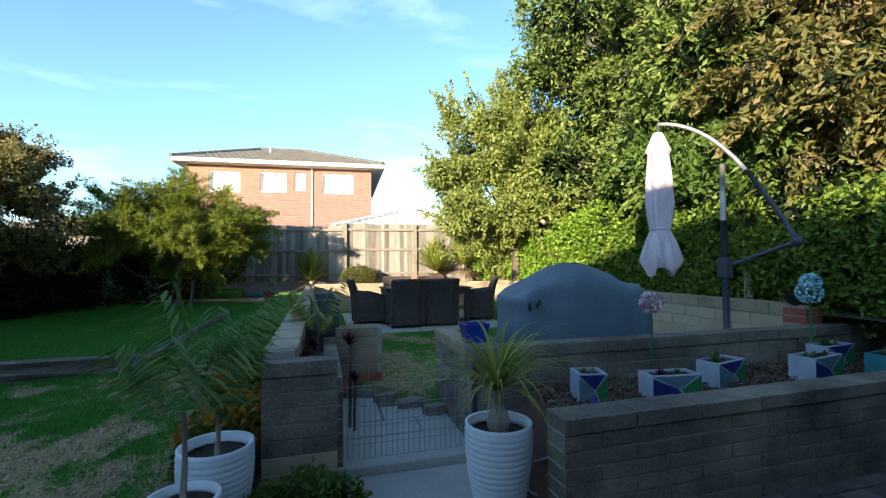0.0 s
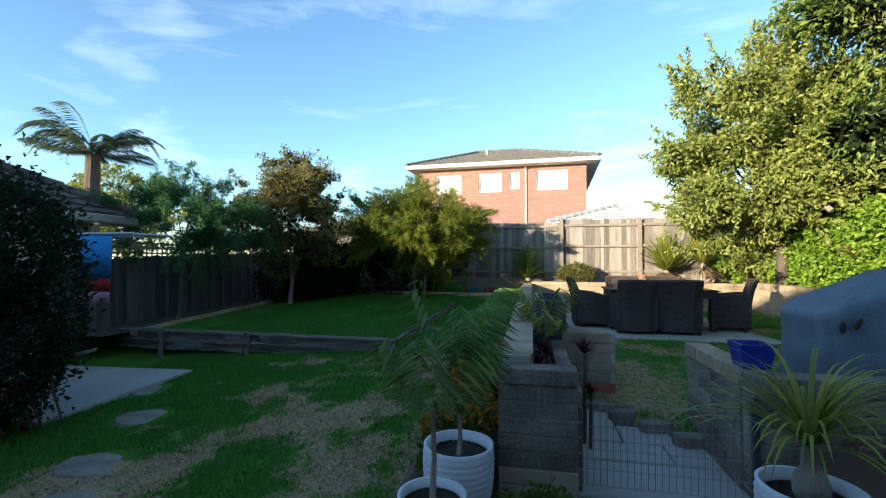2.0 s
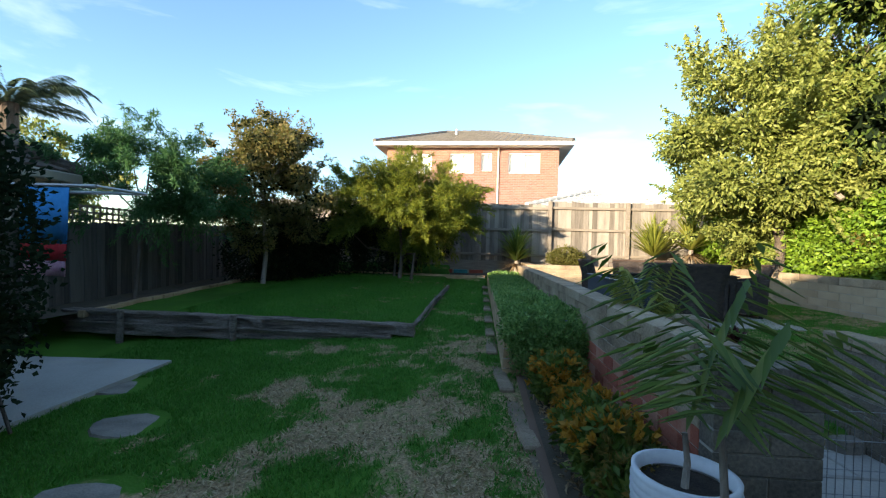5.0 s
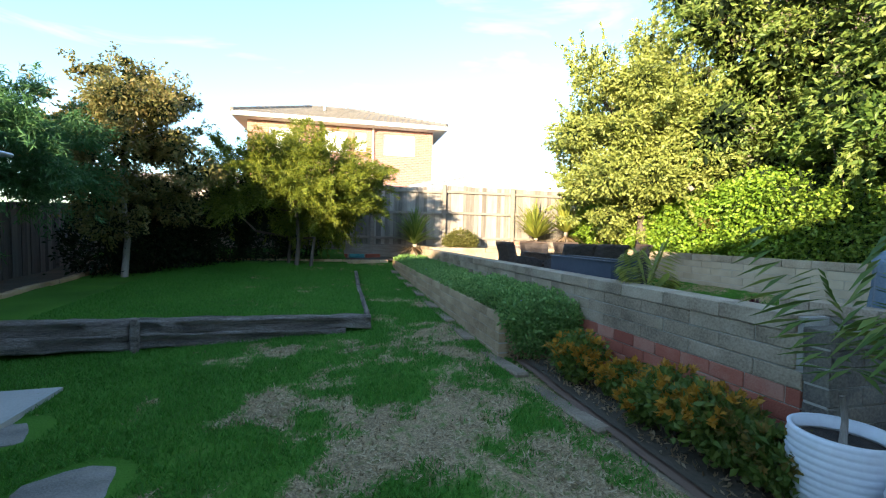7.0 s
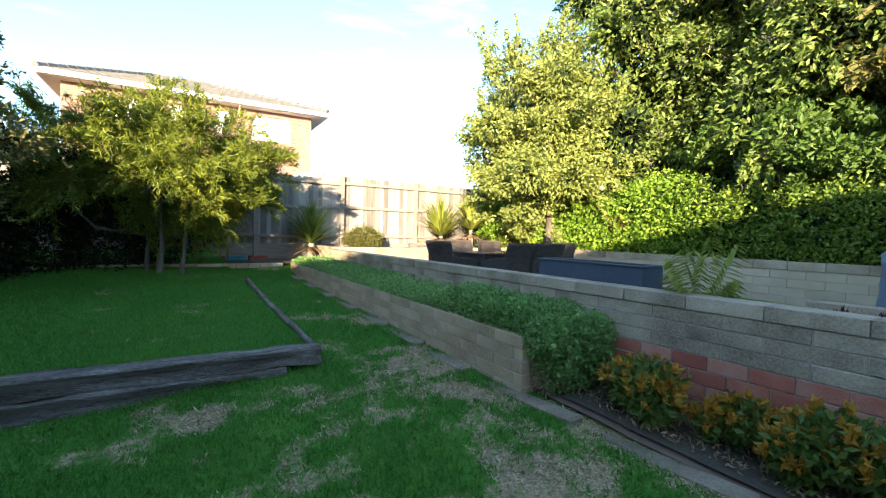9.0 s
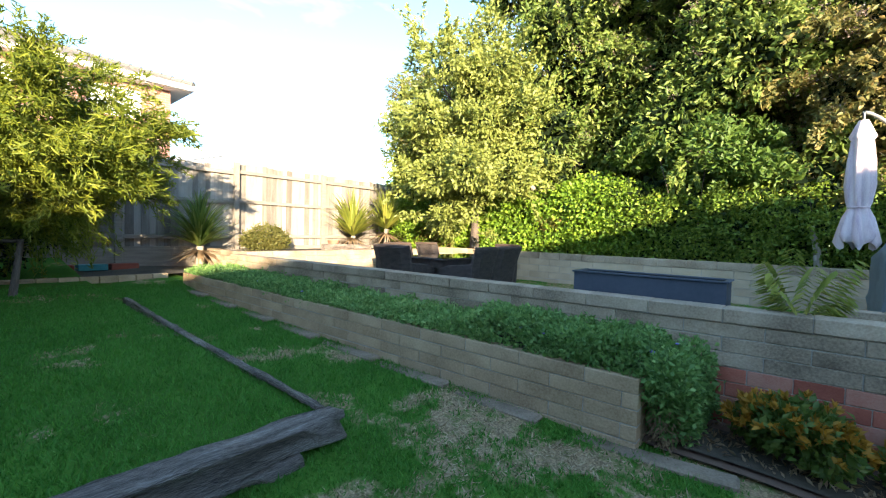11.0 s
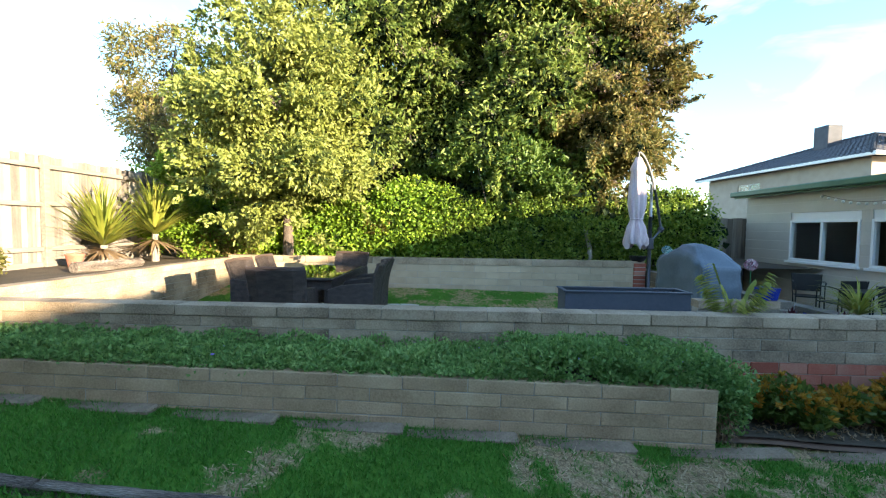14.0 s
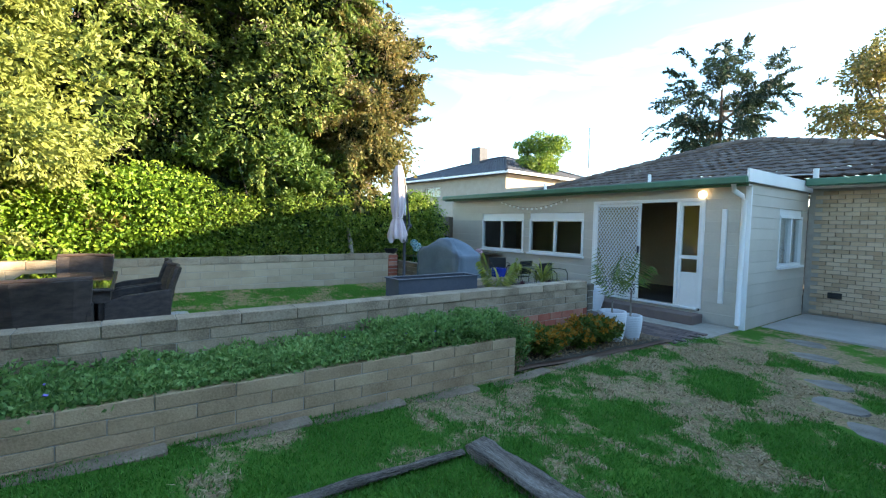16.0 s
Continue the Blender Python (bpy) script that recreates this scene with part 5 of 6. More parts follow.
# ---- covered barbecue ----
bbq = thing("covered_barbecue", "large barbecue under a creased blue-grey fabric cover", "barbecue", 1.80, 4.42, 0.12)
_n, _m = 96, 40
_vs, _fs = [], []
for _j in range(_m + 1):
    q = _j / _m
    r = max(0.0, (q - 0.6) / 0.4)
    for _i in range(_n):
        a = 2 * math.pi * _i / _n
        ca, sa = math.cos(a), math.sin(a)
        k = 1 - r ** 1.2
        px = math.copysign(abs(ca) ** 0.30, ca) * (0.71 + 0.03 * (1 - q)) * k
        py = math.copysign(abs(sa) ** 0.30, sa) * (0.285 + 0.03 * (1 - q)) * k
        hump = max(0.0, 1 - (abs(px + 0.03) / 0.66) ** 1.7) * math.sqrt(max(0.0, 1 - (abs(py) / 0.34) ** 2.4))
        corner = 0.07 * math.exp(-((px - 0.62) / 0.10) ** 2) * min(1, r * 6)
        zz = 1.00 * min(1.0, q / 0.6) + 0.035 * min(1, r * 5) + 0.29 * hump * min(1, q / 0.6) ** 6 + corner
        n1 = noise.noise(Vector((px * 2.2, py * 3, zz * 2.2)))
        crease = 0.016 * abs(math.sin(5.5 * (px * 0.8 + zz) + 3 * n1)) ** 0.5 + 0.012 * abs(math.sin(9 * (zz - px * 0.6) + 4 * n1)) ** 0.6
        pleat = 0.018 * math.sin(a * 11 + 3 * n1) * (1 - q) ** 1.2
        _vs.append((px + ca * (pleat - crease), py + sa * (pleat - crease) * 1.2, zz - crease * min(1, r * 4) + 0.02 * n1))
for _j in range(_m):
    for _i in range(_n):
        _fs.append((_j * _n + _i, _j * _n + (_i + 1) % _n, (_j + 1) * _n + (_i + 1) % _n, (_j + 1) * _n + _i))
mesh_np("cover", _vs, _fs, M["cover"], bbq, smooth=True)
for _x, _y, _z, _t in ((-0.60, -0.285, 0.93, 0.0), (-0.52, -0.29, 0.955, 0.6)):
    _h = bmesh.new()
    bmesh.ops.create_uvsphere(_h, u_segments=10, v_segments=6, radius=0.028)
    for _v in _h.verts:
        _c = _v.co.copy()
        _v.co = Vector((_x + _c.x * 0.6 + _c.z * _t, _y + _c.y * 0.5, _z + _c.z * 1.35))
    part("vent_hole", _h, M["black_iron"], bbq, "dark handle hole in the cover")

# ---- cantilever umbrella ----
umb = thing("cantilever_umbrella", "closed mauve cantilever umbrella on a dark pole", "umbrella", 3.54, 4.34, 0.10)
part("base_plate", boxes((-0.3, 0.3, -0.3, 0.3, 0.0, 0.06), bev=0.01), M["steel_dark"], umb)
part("pole", tube(bmesh.new(), [(0, 0, 0.05), (0, 0, 1.75)], 0.032, 12), M["steel_dark"], umb, smooth=True)
part("upper_pole", tube(bmesh.new(), [(0, 0, 1.75), (0, 0, 2.34)], 0.026, 12), M["steel_pale"], umb, "pale upper pole", smooth=True)
_HUB = Vector((-0.42, 0.42, 2.86))
_END = Vector((0.46, -0.40, 1.52))
_arm = []
for _k in range(13):
    q = _k / 12
    p = _HUB.lerp(_END, q)
    p.z += 0.34 * math.sin(math.pi * q) ** 0.9
    _arm.append(p)
part("arm", tube(bmesh.new(), _arm[:9], 0.022, 10), M["steel_pale"], umb, "pale curved arm", smooth=True)
part("lower_arm", tube(bmesh.new(), _arm[8:], 0.024, 10), M["steel_dark"], umb, smooth=True)
part("strut", tube(bmesh.new(), [_END, Vector((0, 0, 1.27))], 0.02, 8), M["steel_dark"], umb)
_kb = bmesh.new()
bmesh.ops.create_uvsphere(_kb, u_segments=12, v_segments=8, radius=0.06)
for _v in _kb.verts:
    _v.co += _END
part("knuckle", _kb, M["steel_dark"], umb, smooth=True)
part("crank_box", boxes((-0.055, 0.055, -0.055, 0.055, 1.15, 1.36), bev=0.012), M["steel_dark"], umb)
part("hanger", tube(bmesh.new(), [_HUB, _HUB + Vector((0, 0, -0.10))], 0.015, 8), M["steel_dark"], umb)
_cv, _cf = [], []
_prof = [(0.05, 0.0), (0.075, -0.06), (0.13, -0.20), (0.105, -0.24), (0.125, -0.5), (0.13, -0.8), (0.105, -1.0), (0.085, -1.08), (0.13, -1.2), (0.19, -1.42), (0.15, -1.5)]
_ns = 40
for r, zz in _prof:
    for _k in range(_ns):
        a = 2 * math.pi * _k / _ns
        d = 1 + 0.22 * math.sin(8 * a + zz * 3) * min(1, abs(zz) * 1.5)
        drop = -0.10 * max(0, math.sin(4 * a + 1)) if zz < -1.4 else 0
        _cv.append((_HUB.x + r * d * math.cos(a), _HUB.y + r * d * math.sin(a), _HUB.z - 0.10 + zz + drop))
for _j in range(len(_prof) - 1):
    for _k in range(_ns):
        _cf.append((_j * _ns + _k, _j * _ns + (_k + 1) % _ns, (_j + 1) * _ns + (_k + 1) % _ns, (_j + 1) * _ns + _k))
can = mesh_np("canopy", _cv, _cf, M["canvas"], umb, smooth=True)
part("tie_strap", tube(bmesh.new(), [(_HUB.x + 0.10 * math.cos(a), _HUB.y + 0.10 * math.sin(a), _HUB.z - 1.17) for a in (k * math.pi / 8 for k in range(17))], 0.012, 6), M["canvas"], can)

# ---- steel trough ----
trough = thing("planter_trough", "long charcoal-blue steel planter trough behind the wall", "planter", -0.46, 6.28, 0.475)
part("body", boxes((-0.15, -0.135, -0.57, 0.57, 0, 0.55), (0.135, 0.15, -0.57, 0.57, 0, 0.55), (-0.135, 0.135, -0.57, -0.555, 0, 0.55), (-0.135, 0.135, 0.555, 0.57, 0, 0.55), (-0.135, 0.135, -0.555, 0.555, 0, 0.02)), M["trough"], trough)
part("rim", boxes((-0.165, -0.12, -0.585, 0.585, 0.55, 0.565), (0.12, 0.165, -0.585, 0.585, 0.55, 0.565), (-0.12, 0.12, -0.585, -0.545, 0.55, 0.565), (-0.12, 0.12, 0.545, 0.585, 0.55, 0.565), bev=0.004), M["trough"], trough)
part("soil", boxes((-0.134, 0.134, -0.554, 0.554, 0.02, 0.49)), M["soil"], trough)
tagged(part("trough_plinth", boxes((-0.64, -0.28, 5.66, 6.95, 0.1, 0.475), bev=0.01), M["concrete"]), "low concrete plinth under the steel trough", "plinth", kind="structure")


# ---- plants in pots ----
def ribbed_pot(x, y, z, r, h, label, tone="pot_white", rz=0):
    p = thing("plant_pot", label, "pot", x, y, z, rz, group="white ribbed pots")
    prof = [(r * 0.62, 0.0), (r * 0.68, 0.01)]
    n = 15
    for k in range(n):
        q0 = (k + 0.15) / n
        q1 = (k + 0.85) / n
        for q, e in ((q0, 0.0), ((q0 + q1) / 2, 0.006), (q1, 0.0)):
            rr = r * (0.68 + 0.34 * math.sin(q * 1.75))
            prof.append((rr + e, h * (0.03 + 0.92 * q)))
    prof += [(r * 1.02, h * 0.96), (r * 1.03, h), (r * 0.93, h), (r * 0.90, h * 0.9)]
    part("body", lathe(prof, 40), M[tone], p, smooth=True)
    bm = bmesh.new()
    bmesh.ops.create_circle(bm, cap_ends=True, segments=32, radius=r * 0.92)
    for v in bm.verts:
        v.co.z = h * 0.88
    part("soil", bm, M["soil"], p)
    return p


def small_palm(x, y, z, trunk, n, flen, label, seed, leaf="palm", lift=0.9, leaflets=18, ll=0.22):
    t = thing("potted_palm", label, "palm", x, y, z)
    g = np.random.default_rng(seed)
    part("trunk", tube(bmesh.new(), [(0, 0, -0.03), (0.01, 0, trunk * 0.5), (0.0, 0.01, trunk)], [0.017, 0.013, 0.011], 8), M["bark_pale"], t, smooth=True)
    for k in range(n):
        vs, fs = frond_verts(flen * g.uniform(0.75, 1.1), g.uniform(0.15, 0.50), leaflets, ll, seed * 31 + k, lift=g.uniform(0.5, 1.25) * lift)
        a = 2 * math.pi * k / n + g.uniform(-0.3, 0.3)
        R = np.array([[math.cos(a), -math.sin(a), 0], [math.sin(a), math.cos(a), 0], [0, 0, 1]])
        fr = mesh_np("frond", vs @ R.T + (0, 0, trunk), fs, M[leaf], t)
    return t


ribbed_pot(-1.065, 3.46, -0.09, 0.19, 0.53, "white ribbed ceramic pot with a young palm")
small_palm(-1.065, 3.46, 0.37, 0.22, 5, 0.40, "young green palm in a white pot", 3, leaf="yucca", lift=3.0, ll=0.18, leaflets=11)
ribbed_pot(-1.13, 3.08, -0.08, 0.16, 0.43, "smaller white ribbed pot with a slim palm")
small_palm(-1.13, 3.08, 0.30, 0.44, 5, 0.34, "slim young palm in a white pot", 5, leaf="yucca", lift=2.0, ll=0.19, leaflets=10)
ribbed_pot(0.52, 3.22, -0.07, 0.195, 0.55, "white ribbed pot with a spiky green plant")
spiky = thing("spiky_plant", "green ponytail plant with long arching leaves", "plant", 0.52, 3.22, 0.42)
_bulb = bmesh.new()
bmesh.ops.create_uvsphere(_bulb, u_segments=14, v_segments=10, radius=0.07)
for _v in _bulb.verts:
    _v.co = Vector((_v.co.x, _v.co.y, 0.06 + _v.co.z * 1.3))
tube(_bulb, [(0, 0, 0.1), (0, 0, 0.24)], [0.04, 0.03], 8)
part("stem", _bulb, M["bark_pale"], spiky, smooth=True)
rosette("leaves", spiky, M["gold_palm"], 120, 0.62, 0.022, 11, z=0.24, up=0.72, bend=1.15, segs=8)
# ribbed pot drawn in place of a plain white box by the door
ribbed_pot(0.85, 1.25, -0.08, 0.24, 0.50, "large white pot in place of a pale box by the screen door")
palm2 = small_palm(-0.55, 5.30, 0.62, 0.12, 10, 0.30, "golden-green palm growing in the planter", 9, leaf="gold_palm", lift=2.5, leaflets=16, ll=0.13)

# burgundy aeoniums in the planter
for _k, (_x, _y, _z, _h, _r) in enumerate([(-0.62, 4.15, 0.62, 0.10, 0.10), (-0.56, 4.3, 0.62, 0.16, 0.11), (-0.60, 4.5, 0.62, 0.12, 0.10), (-0.27, 4.55, 0.05, 0.70, 0.12), (-0.24, 4.45, 0.05, 0.42, 0.09), (-0.45, 4.1, 0.62, 0.06, 0.08)]):
    a = thing("aeonium", "burgundy rosette succulent on a bare stem", "succulent", _x, _y, _z, group="burgundy succulents by the gate")
    part("stem", tube(bmesh.new(), [(0, 0, -0.02), (0.01, 0.01, _h)], [0.014, 0.012], 7), M["bark"], a)
    rosette("leaves", a, M["burgundy"], 46, _r, 0.034, 60 + _k, z=_h, up=0.95, bend=0.1, segs=3)


def shrub(name, label, clumps, n, leaf, ln, wd, category="shrub", x=0, y=0, z=0, stems=5, seed=1, shell=0.5, spread=0.7):
    """A bush: a few woody stems and many leaves over its clumps, places given from its foot."""
    t = thing(name, label, category, x, y, z)
    g = np.random.default_rng(seed)
    for k in range(stems):
        bm = bmesh.new()
        c = clumps[k % len(clumps)]
        tube(bm, [(c[0] * 0.3 + g.normal(0, 0.03), c[1] * 0.3 + g.normal(0, 0.03), -0.03), (c[0] * 0.6, c[1] * 0.6, c[2] * 0.5), (c[0], c[1], c[2])], [0.014, 0.010, 0.005], 5)
        part("stem", bm, M["bark"], t)
    p, d = blob_points(n, clumps, shell)
    p[:, 2] = np.maximum(p[:, 2], 0.01)
    leaf_mesh("foliage", p, d, ln, wd, M[leaf], t, droop=-0.15, spread=spread)
    return t


# shrubs along the kerb
def tipped_shrub(label, clumps, n, x, y, z, seed, tip="gold", heart="photinia_green"):
    """A loose bush: green leaves within, rosettes of bright young leaves at the ends of its shoots."""
    t = shrub("photinia", label, clumps, n, heart, 0.06, 0.032, x=x, y=y, z=z, seed=seed, shell=0.35)
    g = np.random.default_rng(seed + 60)
    ps, ds = [], []
    for c in clumps:
        for _ in range(34):
            d = g.normal(0, 1, 3)
            d[2] = abs(d[2]) * 0.9 + 0.05
            d /= np.linalg.norm(d)
            o = np.array(c[:3]) + d * np.array(c[3:]) * g.uniform(0.92, 1.15)
            for _k in range(9):
                e = g.normal(0, 1, 3)
                e /= np.linalg.norm(e)
                e = e * 0.8 + d * 0.7
                ps.append(o + e * 0.022)
                ds.append(e)
    tagged(leaf_mesh("new_growth", np.array(ps), np.array(ds), 0.055, 0.027, M[tip], t, droop=-0.1, spread=0.15), "bright young leaf rosettes", kind="stuff")
    return t


tipped_shrub("low shrub with orange and gold leaf tips", [(0, 0, 0.234, 0.211, 0.229, 0.16), (0.072, 0.17, 0.195, 0.158, 0.158, 0.136), (-0.09, -0.12, 0.172, 0.15, 0.15, 0.128)], 1500, -1.22, 5.28, lawn_z(-1.7, 5.28) + 0.04, 2)
tipped_shrub("small straggly shrub with orange leaf tips", [(0, 0, 0.203, 0.15, 0.167, 0.12), (-0.045, 0.13, 0.156, 0.114, 0.114, 0.096)], 700, -1.14, 4.72, lawn_z(-1.7, 4.72) + 0.04, 6)
tipped_shrub("rounded shrub with bronze-tipped green leaves", [(0, 0.08, 0.257, 0.22, 0.211, 0.16), (0, -0.2, 0.242, 0.229, 0.229, 0.16), (-0.09, 0.22, 0.172, 0.15, 0.15, 0.12)], 1900, -1.17, 4.22, lawn_z(-1.7, 4.22) + 0.04, 3)
tipped_shrub("dense shrub of bronze and green leaves by the pots", [(0, 0.08, 0.211, 0.194, 0.176, 0.144), (0.018, -0.15, 0.203, 0.176, 0.176, 0.144)], 1500, -1.16, 3.80, lawn_z(-1.7, 3.80) + 0.04, 4, tip="photinia")
shrub("jade_bush", "low dark green fleshy-leaved bush beside the path", [(0, 0, 0.17, 0.24, 0.2, 0.16), (0.15, 0.02, 0.14, 0.18, 0.17, 0.13), (-0.16, 0, 0.15, 0.18, 0.17, 0.13)], 2400, "glossy", 0.05, 0.034, x=-0.58, y=3.36, z=-0.08, seed=5)
tagged(sheet("litter_ground", -1.45, -0.87, 2.62, 6.0, 0.1, lambda x, y: lawn_z(-1.7, y) + 0.055, M["earth"], "bare earth and litter below the shrubs"), kind="structure")
_p = np.stack([RNG.uniform(-1.42, -0.88, 1500), RNG.uniform(2.65, 6.0, 1500), RNG.uniform(0.06, 0.09, 1500)], 1)
_p[:, 2] += [lawn_z(-1.7, q) for q in _p[:, 1]]
tagged(leaf_mesh("leaf_litter", _p, np.tile((0.6, 0.3, 0.0), (1500, 1)), 0.045, 0.016, M["dry_leaf"], droop=0.0, spread=1.2), "dry fallen leaves under the shrubs", "leaves", kind="stuff")

# creeper over the raised bed, and hanging over its end
_cl = []
for _k in range(75):
    _y = 6.1 + 6.6 * _k / 74
    for _x in (-1.41, -1.2, -0.98):
        _cl.append((_x + RNG.normal(0, 0.04), _y + RNG.normal(0, 0.04), 0.485 + 0.0157 * (_y - 6.0) + 0.02 * math.sin(_k * 0.9 + _x * 5) + RNG.uniform(-0.02, 0.05) + (0.12 if _y < 7.4 else 0.0) * (1 if _x < -1.1 else 0.7), 0.16, 0.14, 0.10))
for _k in range(26):
    _cl.append((-1.52 + 0.027 * _k, 5.88 + RNG.normal(0, 0.05), 0.55 - 0.036 * (_k % 9) * 1.2, 0.17, 0.14, 0.14))
for _k in range(10):
    _cl.append((-1.45 + 0.05 * _k, 5.86 + RNG.normal(0, 0.04), 0.25 + 0.05 * math.sin(_k), 0.14, 0.12, 0.16))
for _k in range(60):
    _cl.append((-1.55, 6.1 + 6.5 * _k / 59 + RNG.normal(0, 0.05), 0.53 + 0.0157 * 6.5 * _k / 59 + RNG.uniform(-0.03, 0.02), 0.06, 0.13, 0.035))
_p, _d = blob_points(74000, _cl, 0.4)
_p[:, 2] = np.maximum(_p[:, 2], 0.06)
_cr = thing("creeper", "thick green flowering creeper covering the raised bed", "creeper", 0, 0, 0)
leaf_mesh("foliage", _p, _d, 0.040, 0.024, M["creeper"], _cr, droop=-0.4, spread=0.8)
_cb = []
for _k in range(9):
    _cb.append((-1.45 + 0.06 * _k, 5.90, 0.22, 0.13, 0.10, 0.17))
_p, _d = blob_points(2600, _cb, 0.3)
leaf_mesh("dry_skirt", _p, _d, 0.05, 0.012, M["dry_leaf"], _cr, droop=0.8)
_fl = bmesh.new()
M["lilac"] = mat("lilac_petal", [(0.22, 0.17, 0.55), (0.35, 0.28, 0.7)], rough=0.7, bump=0)
for _k in range(26):
    _x, _y = RNG.uniform(-1.5, -0.95), RNG.choice([RNG.uniform(5.9, 7.4), RNG.uniform(6, 12)])
    rr = 0.018
    c = Vector((_x, _y, (0.63 if _y < 7.2 else 0.57) + 0.0157 * (_y - 6.0)))
    vs = [_fl.verts.new(c + Vector((rr * math.cos(a), rr * math.sin(a), 0.006 * math.sin(3 * a)))) for a in (k * math.pi / 4 for k in range(8))]
    top = _fl.verts.new(c + Vector((0, 0, -0.012)))
    for k in range(8):
        _fl.faces.new((vs[k], vs[(k + 1) % 8], top))
part("flowers", _fl, M["lilac"], _cr, "small lilac flowers")

# ---- painted pots in the front bed ----
def painted_pot(x, y, w, d, h, rz, colours, label, plant, seed):
    p = thing("painted_pot", label, "pot", x, y, 0.455, rz, group="painted concrete pots in the bed")
    part("body", boxes((-w / 2, -w / 2 + 0.02, -d / 2, d / 2, 0, h), (w / 2 - 0.02, w / 2, -d / 2, d / 2, 0, h), (-w / 2 + 0.02, w / 2 - 0.02, -d / 2, -d / 2 + 0.02, 0, h), (-w / 2 + 0.02, w / 2 - 0.02, d / 2 - 0.02, d / 2, 0, h), (-w / 2 + 0.02, w / 2 - 0.02, -d / 2 + 0.02, d / 2 - 0.02, 0, h * 0.2)), M[colours[0]], p)
    part("soil", boxes((-w / 2 + 0.021, w / 2 - 0.021, -d / 2 + 0.021, d / 2 - 0.021, h * 0.21, h * 0.9)), M["soil"], p)
    y0 = -d / 2 - 0.0015
    for c, pts in ((colours[1], [(-w / 2 + 0.002, h * 0.96), (w * 0.42, h * 0.96), (w * 0.05, h * 0.45)]), (colours[2], [(-w / 2 + 0.002, 0.004), (-w / 2 + 0.002, h * 0.9), (w * 0.02, h * 0.46), (w * 0.2, 0.004)]), (colours[3], [(w * 0.24, 0.004), (w / 2 - 0.002, 0.004), (w / 2 - 0.002, h * 0.96), (w * 0.08, h * 0.44)])):
        bm = bmesh.new()
        f = bm.faces.new([bm.verts.new((a, y0, b)) for a, b in pts])
        bmesh.ops.recalc_face_normals(bm, faces=[f])
        part("painted_panel", bm, M[c], p)
    for k, (key, n, ln, up) in enumerate(plant):
        s = rosette("succulent", p, M[key], n, ln, ln * 0.35, seed + k, z=h * 0.88, up=up, bend=0.2, segs=3)
        s.location.x = (k - (len(plant) - 1) / 2) * w * 0.35
    return p


painted_pot(1.33, 3.50, 0.20, 0.20, 0.20, -14, ("p_grey", "p_blue", "p_teal", "p_green"), "small painted concrete pot with pale succulents", [("succulent", 22, 0.06, 0.8), ("succulent", 18, 0.05, 0.8)], 1)
painted_pot(1.90, 3.36, 0.37, 0.18, 0.18, -8, ("p_grey", "p_teal", "p_blue", "p_green"), "long painted pot with red and yellow succulents", [("burgundy", 30, 0.07, 0.7), ("yucca", 26, 0.06, 0.8)], 4)
painted_pot(2.58, 3.55, 0.38, 0.18, 0.19, 14, ("p_grey", "p_blue", "p_teal", "p_green"), "long painted pot with a small cactus", [("palm", 26, 0.10, 1.0), ("succulent", 16, 0.04, 0.7)], 7)
painted_pot(3.42, 3.42, 0.42, 0.19, 0.20, 10, ("p_grey", "p_teal", "p_blue", "p_green"), "long painted pot with grey succulents", [("succulent", 26, 0.07, 0.9), ("succulent", 24, 0.06, 0.8), ("palm", 20, 0.05, 0.8)], 10)
painted_pot(4.05, 3.72, 0.40, 0.18, 0.20, 6, ("p_grey", "p_blue", "p_teal", "p_green"), "long painted pot at the back of the bed", [("glossy", 26, 0.09, 0.9), ("succulent", 20, 0.06, 0.8)], 13)
painted_pot(4.15, 3.34, 0.36, 0.18, 0.18, 8, ("p_aqua", "p_teal", "p_aqua", "p_aqua"), "aqua painted pot with leafy succulents", [("succulent", 26, 0.08, 0.9)], 16)
_pp = np.stack([RNG.uniform(0.98, 5.3, 3200), RNG.uniform(3.1, 3.88, 3200), RNG.uniform(0.46, 0.485, 3200)], 1)
tagged(leaf_mesh("bark_chips", _pp, np.tile((0.7, 0.2, 0.0), (3200, 1)), 0.05, 0.02, M["mulch"], droop=0.0, spread=1.2), "red-brown bark chips on the bed", "mulch", kind="stuff")
cobalt = thing("blue_pot", "glossy cobalt blue square pot on the wall corner", "pot", 0.70, 4.14, 0.79)
_t = bmesh.new()
for a, b in ((0, 1),):
    lo = [_t.verts.new((x * 0.075, y * 0.075, 0)) for x, y in ((-1, -1), (1, -1), (1, 1), (-1, 1))]
    hi = [_t.verts.new((x * 0.10, y * 0.10, 0.15)) for x, y in ((-1, -1), (1, -1), (1, 1), (-1, 1))]
    hi2 = [_t.verts.new((x * 0.085, y * 0.085, 0.15)) for x, y in ((-1, -1), (1, -1), (1, 1), (-1, 1))]
    dn = [_t.verts.new((x * 0.075, y * 0.075, 0.05)) for x, y in ((-1, -1), (1, -1), (1, 1), (-1, 1))]
    _t.faces.new(lo[::-1])
    _t.faces.new(dn)
    for k in range(4):
        n2 = (k + 1) % 4
        _t.faces.new((lo[k], lo[n2], hi[n2], hi[k]))
        _t.faces.new((hi[k], hi[n2], hi2[n2], hi2[k]))
        _t.faces.new((hi2[k], hi2[n2], dn[n2], dn[k]))
part("body", _t, M["cobalt"], cobalt)
